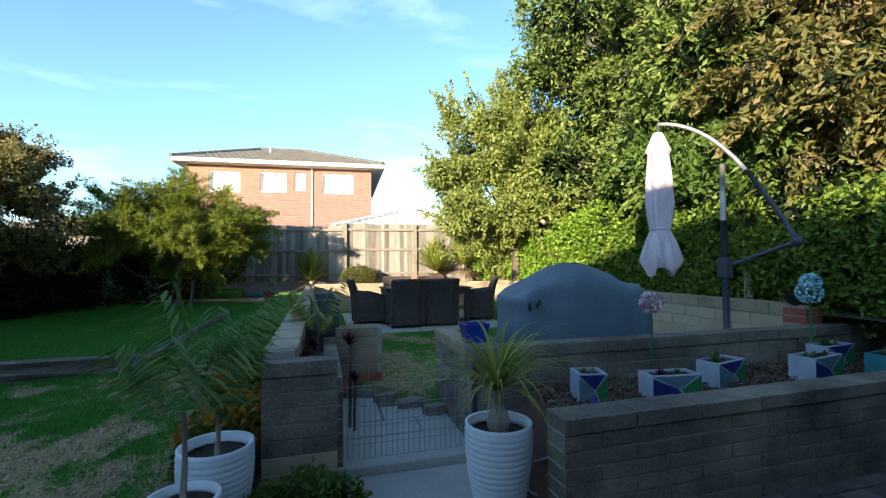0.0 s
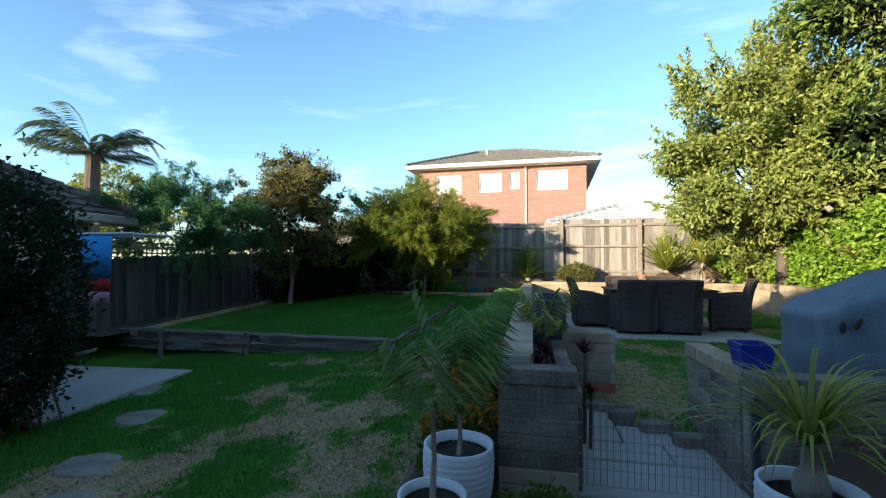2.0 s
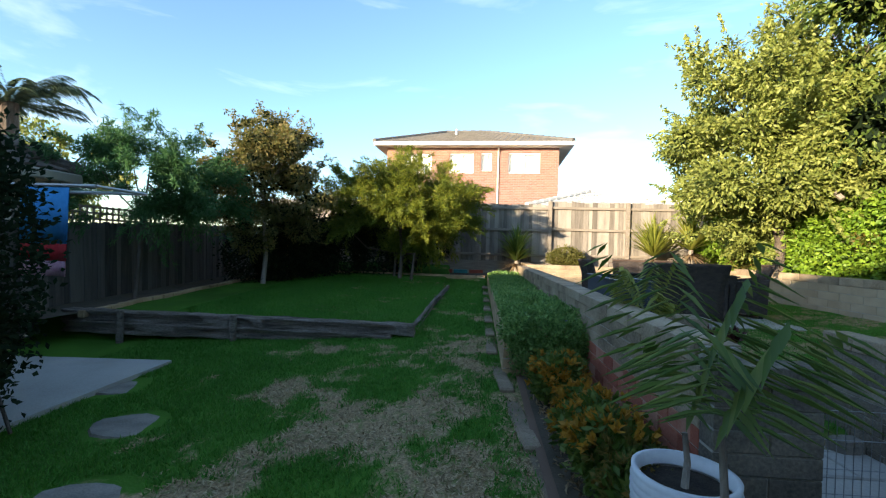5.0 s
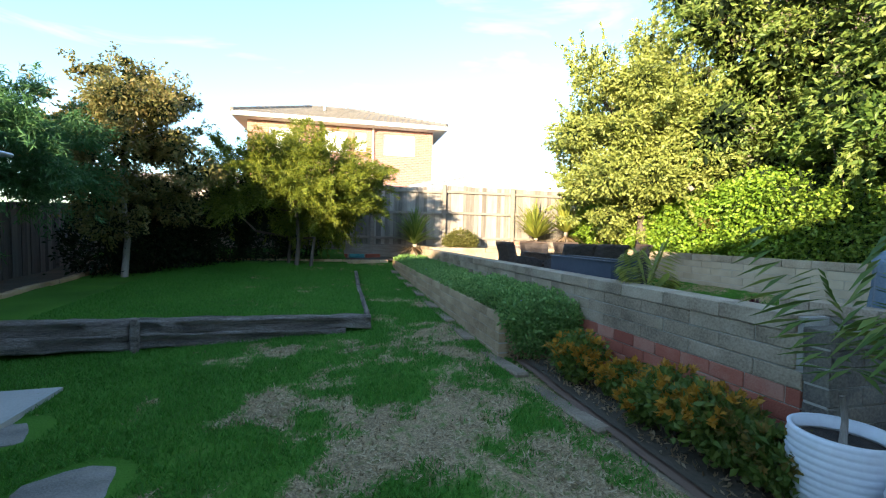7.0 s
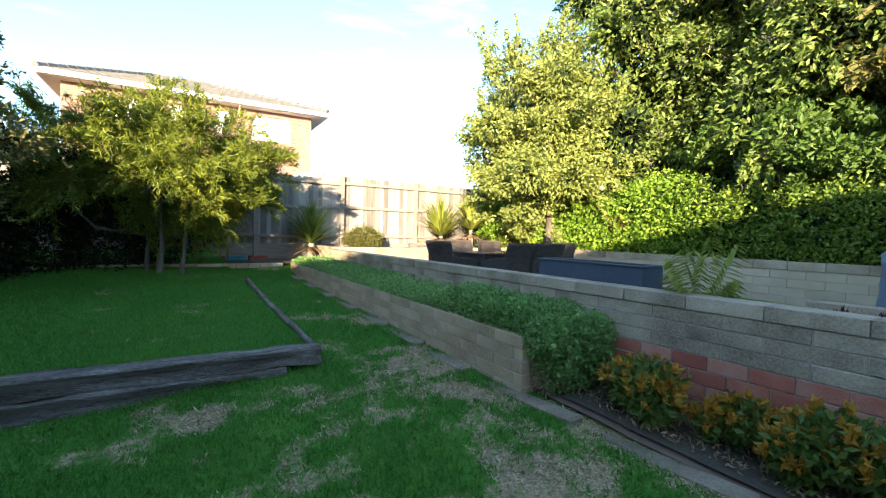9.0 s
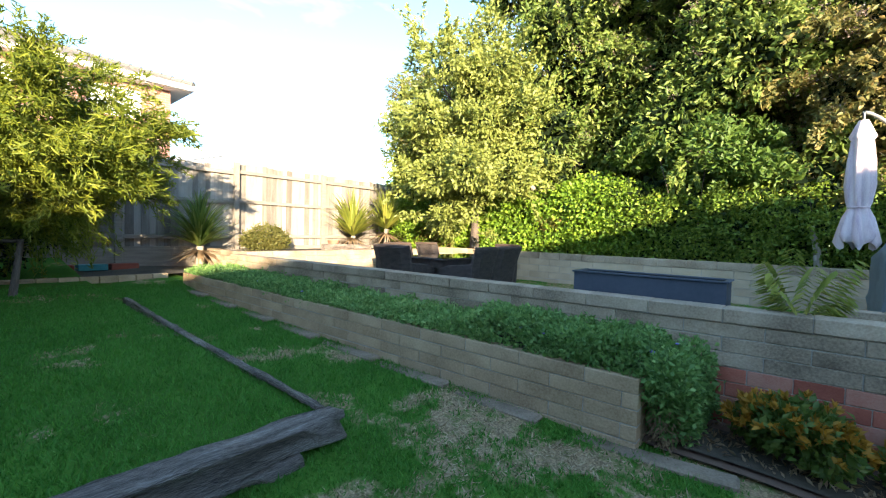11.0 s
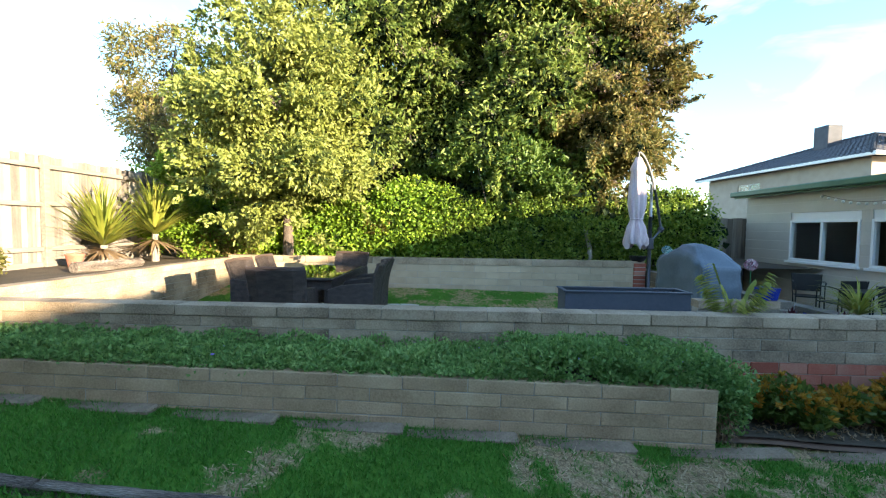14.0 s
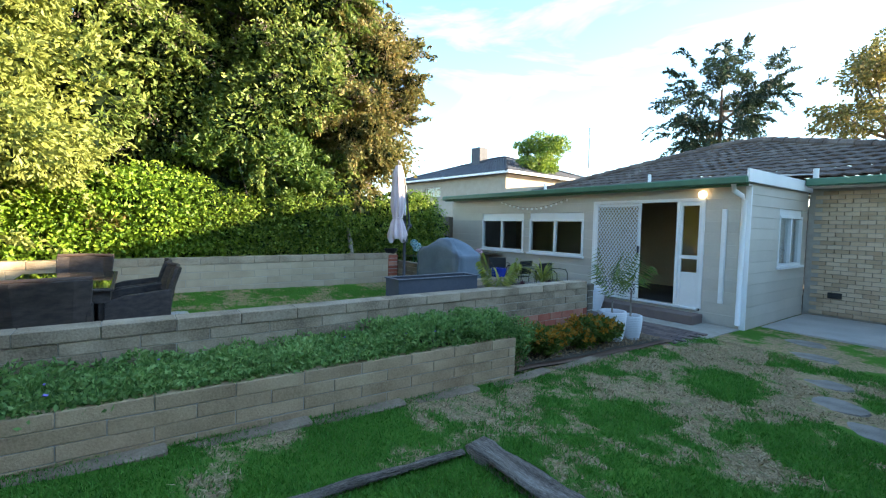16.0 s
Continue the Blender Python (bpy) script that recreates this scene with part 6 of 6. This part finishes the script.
# ball flowers on stakes
def ball_flower(x, y, z0, z1, r, tone, label):
    t = thing("garden_stake", label, "ornament", x, y, z0, group="ball flower ornaments")
    part("stake", tube(bmesh.new(), [(0, 0, -0.05), (0, 0, z1 - z0 - r)], 0.006, 6), M["p_green"], t, "thin green stake")
    g = np.random.default_rng(int(x * 10))
    d = g.normal(0, 1, (260, 3))
    d /= np.linalg.norm(d, axis=1, keepdims=True)
    leaf_mesh("flower_ball", d * r * 0.9 + (0, 0, z1 - z0), d, 0.035, 0.026, M[tone], t, droop=0, spread=0.9)
    return t


M["petal_pink"] = mat("pink_white_petal", [(0.45, 0.16, 0.24), (0.6, 0.42, 0.46), (0.75, 0.68, 0.68)], rough=0.6, island_random=0.8, bump=0)
M["petal_aqua"] = mat("aqua_white_petal", [(0.06, 0.35, 0.40), (0.3, 0.55, 0.58), (0.7, 0.75, 0.75)], rough=0.6, island_random=0.8, bump=0)
ball_flower(1.92, 3.55, 0.40, 1.115, 0.085, "petal_pink", "pink and white ball flower ornament on a stake")
ball_flower(3.9, 3.78, 0.40, 1.13, 0.11, "petal_aqua", "aqua and white ball flower ornament on a stake")
ball_flower(3.98, 3.82, 0.40, 1.22, 0.09, "petal_aqua", "aqua and white ball flower ornament on a stake")
ball_flower(4.1, 3.2, 0.40, 1.06, 0.09, "petal_pink", "pink and white ball flower ornament on a stake")

# ---- wire gate ----
gate = thing("wire_gate", "low galvanised wire mesh gate across the path", "gate", 0, 3.88, 0.055)
for _k in range(24):
    _x = -0.33 + 0.90 * _k / 23
    part("wire", tube(bmesh.new(), [(_x, 0, 0.02), (_x, 0, 0.52)], 0.0022, 4, cap=False), M["wire"], gate)
for _z in (0.02, 0.12, 0.24, 0.38, 0.52):
    part("cross_wire", tube(bmesh.new(), [(-0.34, 0, _z), (0.58, 0, _z)], 0.002, 4), M["wire"], gate)
part("latch_post", boxes((0.585, 0.62, -0.02, 0.02, 0, 0.62), bev=0.004), M["steel_dark"], gate)

# ---- cafe set by the annex ----
def cafe_chair(x, y, rz):
    c = thing("cafe_chair", "black iron garden chair against the annex", "chair", x, y, -0.01, rz, group="black garden chairs")
    for sx in (-0.2, 0.2):
        part("front_leg", tube(bmesh.new(), [(sx, 0.2, 0), (sx, 0.19, 0.64)], 0.011, 6), M["black_iron"], c)
        part("back_leg", tube(bmesh.new(), [(sx * 0.95, -0.2, 0), (sx, -0.2, 0.45), (sx * 1.1, -0.28, 0.84)], 0.011, 6), M["black_iron"], c)
        part("arm", tube(bmesh.new(), [(sx * 1.1, -0.25, 0.70), (sx * 1.15, -0.05, 0.72), (sx * 1.12, 0.12, 0.71), (sx, 0.19, 0.64)], 0.011, 6), M["black_iron"], c)
    part("seat", boxes((-0.2, 0.2, -0.2, 0.2, 0.44, 0.46), bev=0.006), M["black_iron"], c)
    part("backrest", slab_mesh([(-0.2, 0.52), (0.2, 0.52), (0.22, 0.84), (-0.22, 0.84)], "y", -0.27, -0.235), M["black_iron"], c)
    return c


cafe_chair(1.72, 1.45, 95)
cafe_chair(2.85, 1.5, -85)
cafe_chair(3.55, 1.45, 60)
ct = thing("cafe_table", "small black iron garden table", "table", 2.25, 1.5, -0.01)
part("tabletop", boxes((-0.3, 0.3, -0.3, 0.3, 0.70, 0.72), bev=0.008), M["black_iron"], ct)
for _x in (-0.24, 0.24):
    for _y in (-0.24, 0.24):
        part("leg", tube(bmesh.new(), [(_x, _y, 0), (_x, _y, 0.70)], 0.011, 6), M["black_iron"], ct)

# ---- far bed plants ----
def strap_plant(x, y, z, n, ln, wd, key, label, seed, trunk=0.0, up=1.0, bend=0.5, heads=1):
    t = thing("yucca", label, "plant", x, y, z)
    if trunk:
        part("trunk", tube(bmesh.new(), [(0, 0, -0.1), (0.02, 0, trunk)], [0.07, 0.06], 9), M["bark_pale"], t)
    rosette("leaves", t, M[key], n, ln, wd, seed, z=trunk, up=up, bend=bend, segs=5)
    rosette("dry_skirt", t, M["dry_leaf"], n // 4, ln * 0.6, wd, seed + 1, z=trunk * 0.8, up=-0.45, bend=0.3, segs=4)
    return t


strap_plant(3.05, 14.35, 0.84, 200, 1.25, 0.065, "gold_palm", "yellow-green yucca with stiff spiky leaves", 21, 0.35)
strap_plant(3.85, 13.95, 0.84, 200, 1.2, 0.065, "gold_palm", "sunlit yellow-green yucca on a short trunk", 22, 0.55)
strap_plant(-0.78, 14.2, 0.55, 260, 1.1, 0.055, "yucca", "dark green flax with long arching leaves", 23, 0.40, bend=0.7)
shrub("low_bush", "rounded olive-gold bush in the far bed", [(0, 0, 0.28, 0.42, 0.35, 0.28), (0.25, 0.05, 0.22, 0.3, 0.3, 0.2), (-0.25, 0, 0.22, 0.3, 0.3, 0.2)], 4200, "olive_bush", 0.06, 0.03, x=0.62, y=14.25, z=0.84, seed=24)
tagged(part("weathered_log", tube(bmesh.new(), [(1.6, 13.6, 0.92), (2.2, 13.5, 0.92), (2.9, 13.55, 0.91)], [0.09, 0.085, 0.08], 10), M["sleeper"]), "dark weathered log lying in the far bed", "log")
tagged(part("terracotta_pot", lathe([(0.09, 0), (0.13, 0.2), (0.14, 0.2), (0.14, 0.23), (0.12, 0.23), (0.11, 0.15)], 20), M["red_brick"]), "old terracotta pot by the back fence", "pot").matrix_world = pose(2.4, 14.3, 0.84)
for _k, _x in enumerate((-3.0, -2.55, -2.1)):
    tagged(part("stacked_brick", boxes((_x, _x + 0.4, 14.4, 14.6, 0.54, 0.64), bev=0.006), M["red_brick"] if _k != 1 else M["p_aqua"]), "loose old brick lying below the back fence", "brick", group="loose bricks by the fence")

# ---- hedge and trees ----
_hc = []
for _k in range(60):
    _y = 2.6 + 11.4 * _k / 59
    top = 2.05 + 0.22 * math.sin(_y * 0.9) + 0.15 * math.sin(_y * 2.3)
    for _z in np.arange(0.95, top, 0.32):
        _hc.append((4.92 + RNG.normal(0, 0.07), _y + RNG.normal(0, 0.07), _z, 0.36, 0.30, 0.28))
    _hc.append((5.4, _y, top, 0.5, 0.4, 0.35))
for _c in crown_clumps(5.15, 8.3, 1.75, 0.35, 5.6, 0.75, 130, 0.26, 78):
    _hc.append(_c)
_p, _d = blob_points(105000, _hc, 0.3)
_kp = RNG.uniform(0, 1, len(_p)) < np.clip(0.25 + (5.6 - _p[:, 0]), 0.3, 1)
hedge = thing("hedge", "tall leafy green hedge above the block wall", "hedge", 0, 0, 0)
for _k in range(24):
    _s = bmesh.new()
    _y = 2.9 + 0.46 * _k
    tube(_s, [(5.15, _y, 0.7), (5.1 + RNG.normal(0, 0.1), _y + RNG.normal(0, 0.1), 1.4), (5.0, _y, 2.0)], [0.03, 0.022, 0.01], 5)
    part("stem", _s, M["bark"], hedge)
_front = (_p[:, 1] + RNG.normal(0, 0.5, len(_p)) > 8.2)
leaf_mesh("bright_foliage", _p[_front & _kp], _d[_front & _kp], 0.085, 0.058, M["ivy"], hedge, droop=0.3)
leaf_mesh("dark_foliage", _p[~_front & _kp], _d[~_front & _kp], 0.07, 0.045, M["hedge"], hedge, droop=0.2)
# added dark filler leaves paint the shade deep inside the hedge
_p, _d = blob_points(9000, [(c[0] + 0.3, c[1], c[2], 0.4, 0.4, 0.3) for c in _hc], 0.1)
leaf_mesh("shade_fill_leaves", _p, _d, 0.24, 0.18, M["dark"], hedge)
_rp = [(4.72, 13.2, 1.2, 0.25, 0.5, 0.35), (4.7, 12.6, 1.1, 0.2, 0.4, 0.3), (4.75, 9.6, 1.6, 0.2, 0.35, 0.2)]
_p, _d = blob_points(2200, _rp, 0.4)
leaf_mesh("rusty_foliage", _p, _d, 0.07, 0.035, M["photinia"], hedge)

tree("broadleaf_tree", "sunlit olive-green broadleaf tree beside the hedge", 4.5, 11.5, 0.8, 6, (2.85, 1.55, 1.5, 2.3), 0.48, 150, 52000, "olive_tree", 0.105, 0.05, 0.10, 31, shell=0.15, inner=500, sprays=(260, 0.6, 40, 0.9), lean=(-0.55, 0.0))
tree("large_tree", "tall dense dark-leaved tree with brown seed clusters", 6.6, 6.4, 0.7, 10, (5.2, 1.9, 2.6, 3.9), 0.85, 105, 62000, "big_tree", 0.135, 0.06, 0.16, 32, shell=0.2, inner=4500, sprays=(420, 0.5, 45, -0.2), seeds=420)
tree("large_tree", "tall tree crown tinged brown by seed heads", 6.3, 4.5, 0.7, 9, (4.4, 1.5, 1.6, 3.1), 0.66, 85, 42000, "brown_tree", 0.125, 0.055, 0.14, 33, shell=0.2, inner=2600, sprays=(300, 0.5, 45, -0.2), seeds=420)
tree("tall_tree", "tall shaded tree behind the hedge with long limbs", 6.4, 9.4, 0.7, 11, (5.4, 1.8, 2.2, 3.8), 0.8, 80, 38000, "big_tree", 0.13, 0.055, 0.15, 34, shell=0.25, inner=6000, sprays=(300, 0.5, 40, 0.0), seeds=160)
tree("back_tree", "dense tree filling the gap behind the hedge", 8.6, 8.0, 0.0, 8, (4.2, 1.6, 5.2, 2.6), 0.9, 90, 26000, "big_tree", 0.17, 0.09, 0.15, 39, shell=0.2, inner=7000)
tree("back_tree", "broad green tree behind the corner of the hedge", 7.2, 12.6, 0.0, 8, (3.4, 1.6, 2.0, 2.4), 0.75, 60, 22000, "hedge", 0.13, 0.07, 0.13, 40, shell=0.2, inner=5000)
tagged(part("leaning_branch", tube(bmesh.new(), [(4.55, 9.95, 2.35), (4.42, 10.15, 2.62), (4.36, 10.3, 2.75)], [0.05, 0.04, 0.02], 7), M["bark_pale"]), "pale bare branch showing through the foliage", "branch")
shrub("laurel", "glossy large-leaved laurel rising over the hedge", crown_clumps(0.15, 0, 1.25, 0.5, 1.5, 1.25, 60, 0.38, 35), 9500, "glossy", 0.14, 0.06, x=5.05, y=6.9, z=1.2, seed=35, stems=5, shell=0.15)
shrub("hedge_shrub", "bright green shrub in the corner by the back fence", [(0, 0, 0.9, 0.6, 0.6, 0.7), (0.6, -0.5, 1.2, 0.6, 0.6, 0.8), (-0.3, 0.4, 0.7, 0.45, 0.4, 0.5), (0.9, 0.3, 1.5, 0.7, 0.6, 0.7)] + crown_clumps(0.2, 0.1, 1.6, 0.8, 0.5, 0.8, 22, 0.3, 77), 15000, "ivy", 0.10, 0.055, x=4.9, y=14.0, z=0.84, seed=36, shell=0.4)
tree("gum_tree", "wispy brown-pink tree beyond the fence", 9.3, 17.5, 0, 9, (5.6, 1.6, 1.6, 2.0), 0.75, 40, 14000, "brown_tree", 0.16, 0.05, 0.14, 37, shell=0.2)
shrub("far_shrub", "green treetops beyond the back fence", [(0, 0, 2.2, 1.4, 1.2, 1.0), (1.5, 0.4, 2.5, 1.4, 1.2, 1.1)], 9000, "hedge", 0.14, 0.07, x=8.0, y=16.6, z=0.0, seed=38, shell=0.3)

# left side
tree("wattle", "spreading yellow-green feathery wattle against the fence", -3.85, 12.7, 0.45, 3.4, (1.85, 1.8, 1.05, 0.95), 0.30, 125, 38000, "wattle", 0.12, 0.018, 0.045, 41, shell=0.0, sprays=(620, 0.5, 60, 0.35), stems=3)
tree("round_tree", "rounded tree with rust-tipped crown and pale stems", -6.75, 11.3, 0.3, 3.8, (2.35, 1.3, 1.2, 1.35), 0.38, 110, 38000, "brown_tree", 0.07, 0.035, 0.05, 42, bark="bark_pale", shell=0.2, inner=1400, sprays=(160, 0.35, 30, 0.6))
# shrubs in the near-black leaf, which carries the shade under the trees
shrub("shade_dark_shrub", "dense shrub under the rounded tree, shade put into its leaf colour", [(0, 0, 0.7, 0.8, 0.6, 0.7), (-0.5, -0.5, 0.7, 0.7, 0.6, 0.7), (0.6, 0.5, 0.7, 0.7, 0.5, 0.7), (0.3, 0.1, 1.3, 0.7, 0.5, 0.6)], 12000, "dark", 0.075, 0.045, x=-6.7, y=12.2, z=0.25, seed=47, stems=6, shell=0.35)
tree("feathery_tree", "light green feathery tree over the side fence", -7.7, 8.7, 0.2, 3.2, (2.1, 1.4, 1.25, 0.75), 0.27, 60, 17000, "feather", 0.12, 0.016, 0.035, 43, shell=0.1, lean=(0.2, 0.1), sprays=(200, 0.45, 40, 0.2))
shrub("shade_dark_shrub", "dense shrub in the back corner, its shade put into near-black leaves", [(0, 0, 0.9, 0.8, 0.6, 0.9), (1.0, 0.3, 0.8, 0.7, 0.6, 0.8), (0.5, 0.2, 1.5, 0.9, 0.6, 0.7), (-0.7, -0.2, 0.9, 0.7, 0.7, 0.9), (1.8, 0.5, 0.9, 0.6, 0.4, 0.8), (2.6, 0.7, 1.2, 0.5, 0.3, 0.5), (-1.2, -0.9, 0.8, 0.6, 0.7, 0.8)], 24000, "dark", 0.075, 0.045, x=-5.6, y=13.2, z=0.28, seed=44, stems=8, shell=0.35)
shrub("privet_hedge", "tall clipped hedge beside the concrete slab, leaves near-black for deep shade", [(-0.7, -0.6, 0.7, 0.75, 0.8, 0.8), (-0.7, -0.6, 1.7, 0.75, 0.8, 0.75), (-1.7, -0.6, 1.2, 1.0, 1.0, 1.2), (-0.55, -0.1, 1.2, 0.5, 0.5, 1.1), (-0.8, -1.4, 1.3, 0.7, 0.8, 1.1), (-2.4, -0.8, 1.2, 0.8, 0.9, 1.2)], 46000, "dark", 0.06, 0.038, x=-5.1, y=4.6, z=-0.12, seed=45, stems=8, shell=0.72)
small_yucca = rosette("agave", None, M["feather"], 40, 0.35, 0.04, 46, z=0.0, up=0.9, bend=0.3)
small_yucca.location = (-4.6, 13.45, 0.54)
tagged(small_yucca, "small blue-green spiky plant below the fence", "plant")

# phoenix palm far off
ph = thing("date_palm", "tall date palm with arching fronds beyond the fence", "palm", -15.9, 13.6, 0.2)
part("trunk", tube(bmesh.new(), [(0, 0, -0.3), (0.1, 0, 2.0), (0, 0.1, 5.0)], [0.35, 0.26, 0.22], 10), M["bark"], ph)
for _k in range(34):
    vs, fs = frond_verts(2.3 * RNG.uniform(0.8, 1.1), RNG.uniform(0.55, 1.05), 34, 0.42, 700 + _k, lift=RNG.uniform(0.1, 1.5), flat=0.5)
    a = 2 * math.pi * _k / 34 * 3.1
    R = np.array([[math.cos(a), -math.sin(a), 0], [math.sin(a), math.cos(a), 0], [0, 0, 1]])
    vs = vs * 1.0
    mesh_np("frond", vs @ R.T + (0, 0.1, 5.0), fs, M["blue_palm"], ph)

# lattice over the side fence
lat = thing("lattice", "small timber lattice screen above the side fence", "lattice", -8.42, 0, 0)
for _k in range(26):
    part("slat", boxes((-0.012, 0.0, 7.2 + 0.13 * _k, 7.235 + 0.13 * _k, 1.45, 1.83)), M["rail"], lat)
for _z in (1.58, 1.68, 1.78):
    part("slat", boxes((0.001, 0.012, 7.2, 10.5, _z, _z + 0.035)), M["rail"], lat)

# clothes line with a towel
cl = thing("clothes_line", "pale folding clothes line frame with thin cords", "clothes line", -6.6, 6.0, 0)
part("post", tube(bmesh.new(), [(-1.2, 0.1, 0.0), (-1.2, 0.1, 1.78)], 0.03, 10), M["steel_pale"], cl)
for _y in (-0.35, 0.30):
    part("frame", tube(bmesh.new(), [(-1.3, _y, 1.80), (0.98, _y, 1.79)], 0.018, 8), M["steel_pale"], cl)
for _x in (-1.3, 0.98):
    part("side_bar", tube(bmesh.new(), [(_x, -0.35, 1.79), (_x, 0.30, 1.79)], 0.016, 8), M["steel_pale"], cl)
for _k in range(4):
    part("cord", tube(bmesh.new(), [(-1.3, -0.25 + 0.14 * _k, 1.795), (0.98, -0.25 + 0.14 * _k, 1.785)], 0.004, 5), M["green_metal"], cl)
part("brace", tube(bmesh.new(), [(-1.2, 0.1, 1.2), (-0.6, 0.1, 1.78)], 0.014, 8), M["steel_pale"], cl)
towel = thing("towel", "bright blue, white and red patterned towel on the line", "towel", -6.15, 5.65, 0)
M["t_blue"] = mat("blue_towel", [(0.03, 0.26, 0.60), (0.06, 0.36, 0.72)], rough=0.95, scale=20, fine=150, bump=0.6)
M["t_red"] = mat("red_towel", [(0.45, 0.02, 0.03), (0.6, 0.05, 0.05)], rough=0.95, scale=20, fine=150, bump=0.6)
M["t_pink"] = mat("pink_towel", [(0.6, 0.25, 0.35), (0.75, 0.5, 0.55)], rough=0.95, scale=20, fine=150, bump=0.6)
for nm, key, z0, z1 in (("blue_field", "t_blue", 1.22, 1.79), ("red_band", "t_red", 1.05, 1.22), ("pink_band", "t_pink", 0.90, 1.05)):
    vs, fs = [], []
    for i in range(13):
        for z in (z0, z1):
            x = -0.26 + 0.52 * i / 12
            wv = 0.03 * math.sin(i * 0.9) * (1.9 - z)
            vs += [(x, wv - 0.004, z), (x, wv + 0.004, z)]
    for i in range(12):
        a, b = i * 4, (i + 1) * 4
        fs += [(a, b, b + 2, a + 2), (a + 3, b + 3, b + 1, a + 1), (a + 2, b + 2, b + 3, a + 3), (a + 1, b + 1, b, a)]
    mesh_np(nm, vs, fs, M[key], towel)
part("dark_motif", boxes((-0.12, -0.04, -0.012, -0.006, 1.30, 1.42), bev=0.002), M["black_iron"], towel)

# stump, brick pier and odds by the hedge wall
tagged(part("dead_stump", tube(bmesh.new(), [(4.72, 5.05, 0.8), (4.75, 5.08, 1.2), (4.83, 5.16, 1.62)], [0.06, 0.05, 0.035], 9), M["bark_pale"]), "pale dead trunk standing in the hedge", "stump")
block_wall("brick_pier", "short red brick pier at the end of the wall", (4.28, 4.2), (4.52, 4.2), 0.1, 0.93, 0.24, "red_brick", course=0.086, length=0.24, seed=15)
tagged(part("bowl_planter", lathe([(0.09, 0.0), (0.15, 0.08), (0.17, 0.14), (0.15, 0.14), (0.12, 0.08)], 20), M["black_iron"]), "dark bowl planter on the brick pier", "planter").matrix_world = pose(4.4, 4.2, 0.932)
paling_fence("fence_east", "timber paling fence behind the annex", (7.6, 4.6), (7.6, -4.0), 0.0, 1.95, (1.7, 0.6), 1, 17)
tagged(part("radio_mast", tube(bmesh.new(), [(12.7, -14.5, 0), (12.7, -14.5, 8.0)], [0.05, 0.025], 6), M["steel_dark"]), "thin radio mast beyond the roof", "mast")

# trees beyond the house
tree("pine", "tall dark conifer beyond the house roof", 7.2, -19.5, 0, 13, (9.0, 3.0, 3.0, 3.5), 0.5, 110, 12000, "pine", 0.28, 0.07, 0.22, 51, shell=0.1, sprays=(240, 0.9, 30, 0.2))
tree("autumn_tree", "large tree with orange-brown autumn leaves", 0.0, -21.5, 0, 11, (8.6, 3.2, 3.0, 2.4), 0.8, 46, 9000, "brown_tree", 0.24, 0.12, 0.22, 52, shell=0.2)
tree("round_far_tree", "round green tree beyond the rendered house", 20.5, -18.5, 0, 9, (7.4, 2.2, 2.2, 1.7), 0.8, 34, 8000, "hedge", 0.25, 0.12, 0.2, 53, shell=0.25)
tree("far_tree", "green tree behind the side house", -17.5, 16.5, 0, 5, (3.4, 2.4, 2.4, 1.6), 0.8, 30, 8000, "olive_tree", 0.2, 0.1, 0.15, 54, shell=0.25)

trowel = thing("garden_trowel", "small blue garden scoop lying on the bark", "tool", 1.12, 3.2, 0.47, 35)
part("scoop", boxes((-0.05, 0.05, -0.035, 0.035, 0.0, 0.05), bev=0.012), M["p_blue"], trowel)
part("handle", tube(bmesh.new(), [(0.05, 0, 0.03), (0.15, 0, 0.07)], 0.012, 8), M["p_blue"], trowel)
hose = []
for _k in range(60):
    q = _k / 59
    hose.append((0.80 + 0.13 * math.cos(q * 14) + 0.25 * q, 3.15 + 0.13 * math.sin(q * 14) + 0.3 * q, 0.03 + 0.42 * max(0.0, q - 0.55) / 0.45))
tagged(part("garden_hose", tube(bmesh.new(), hose, 0.008, 6), M["p_grey"], smooth=True), "thin grey garden hose looped beside the pot", "hose")
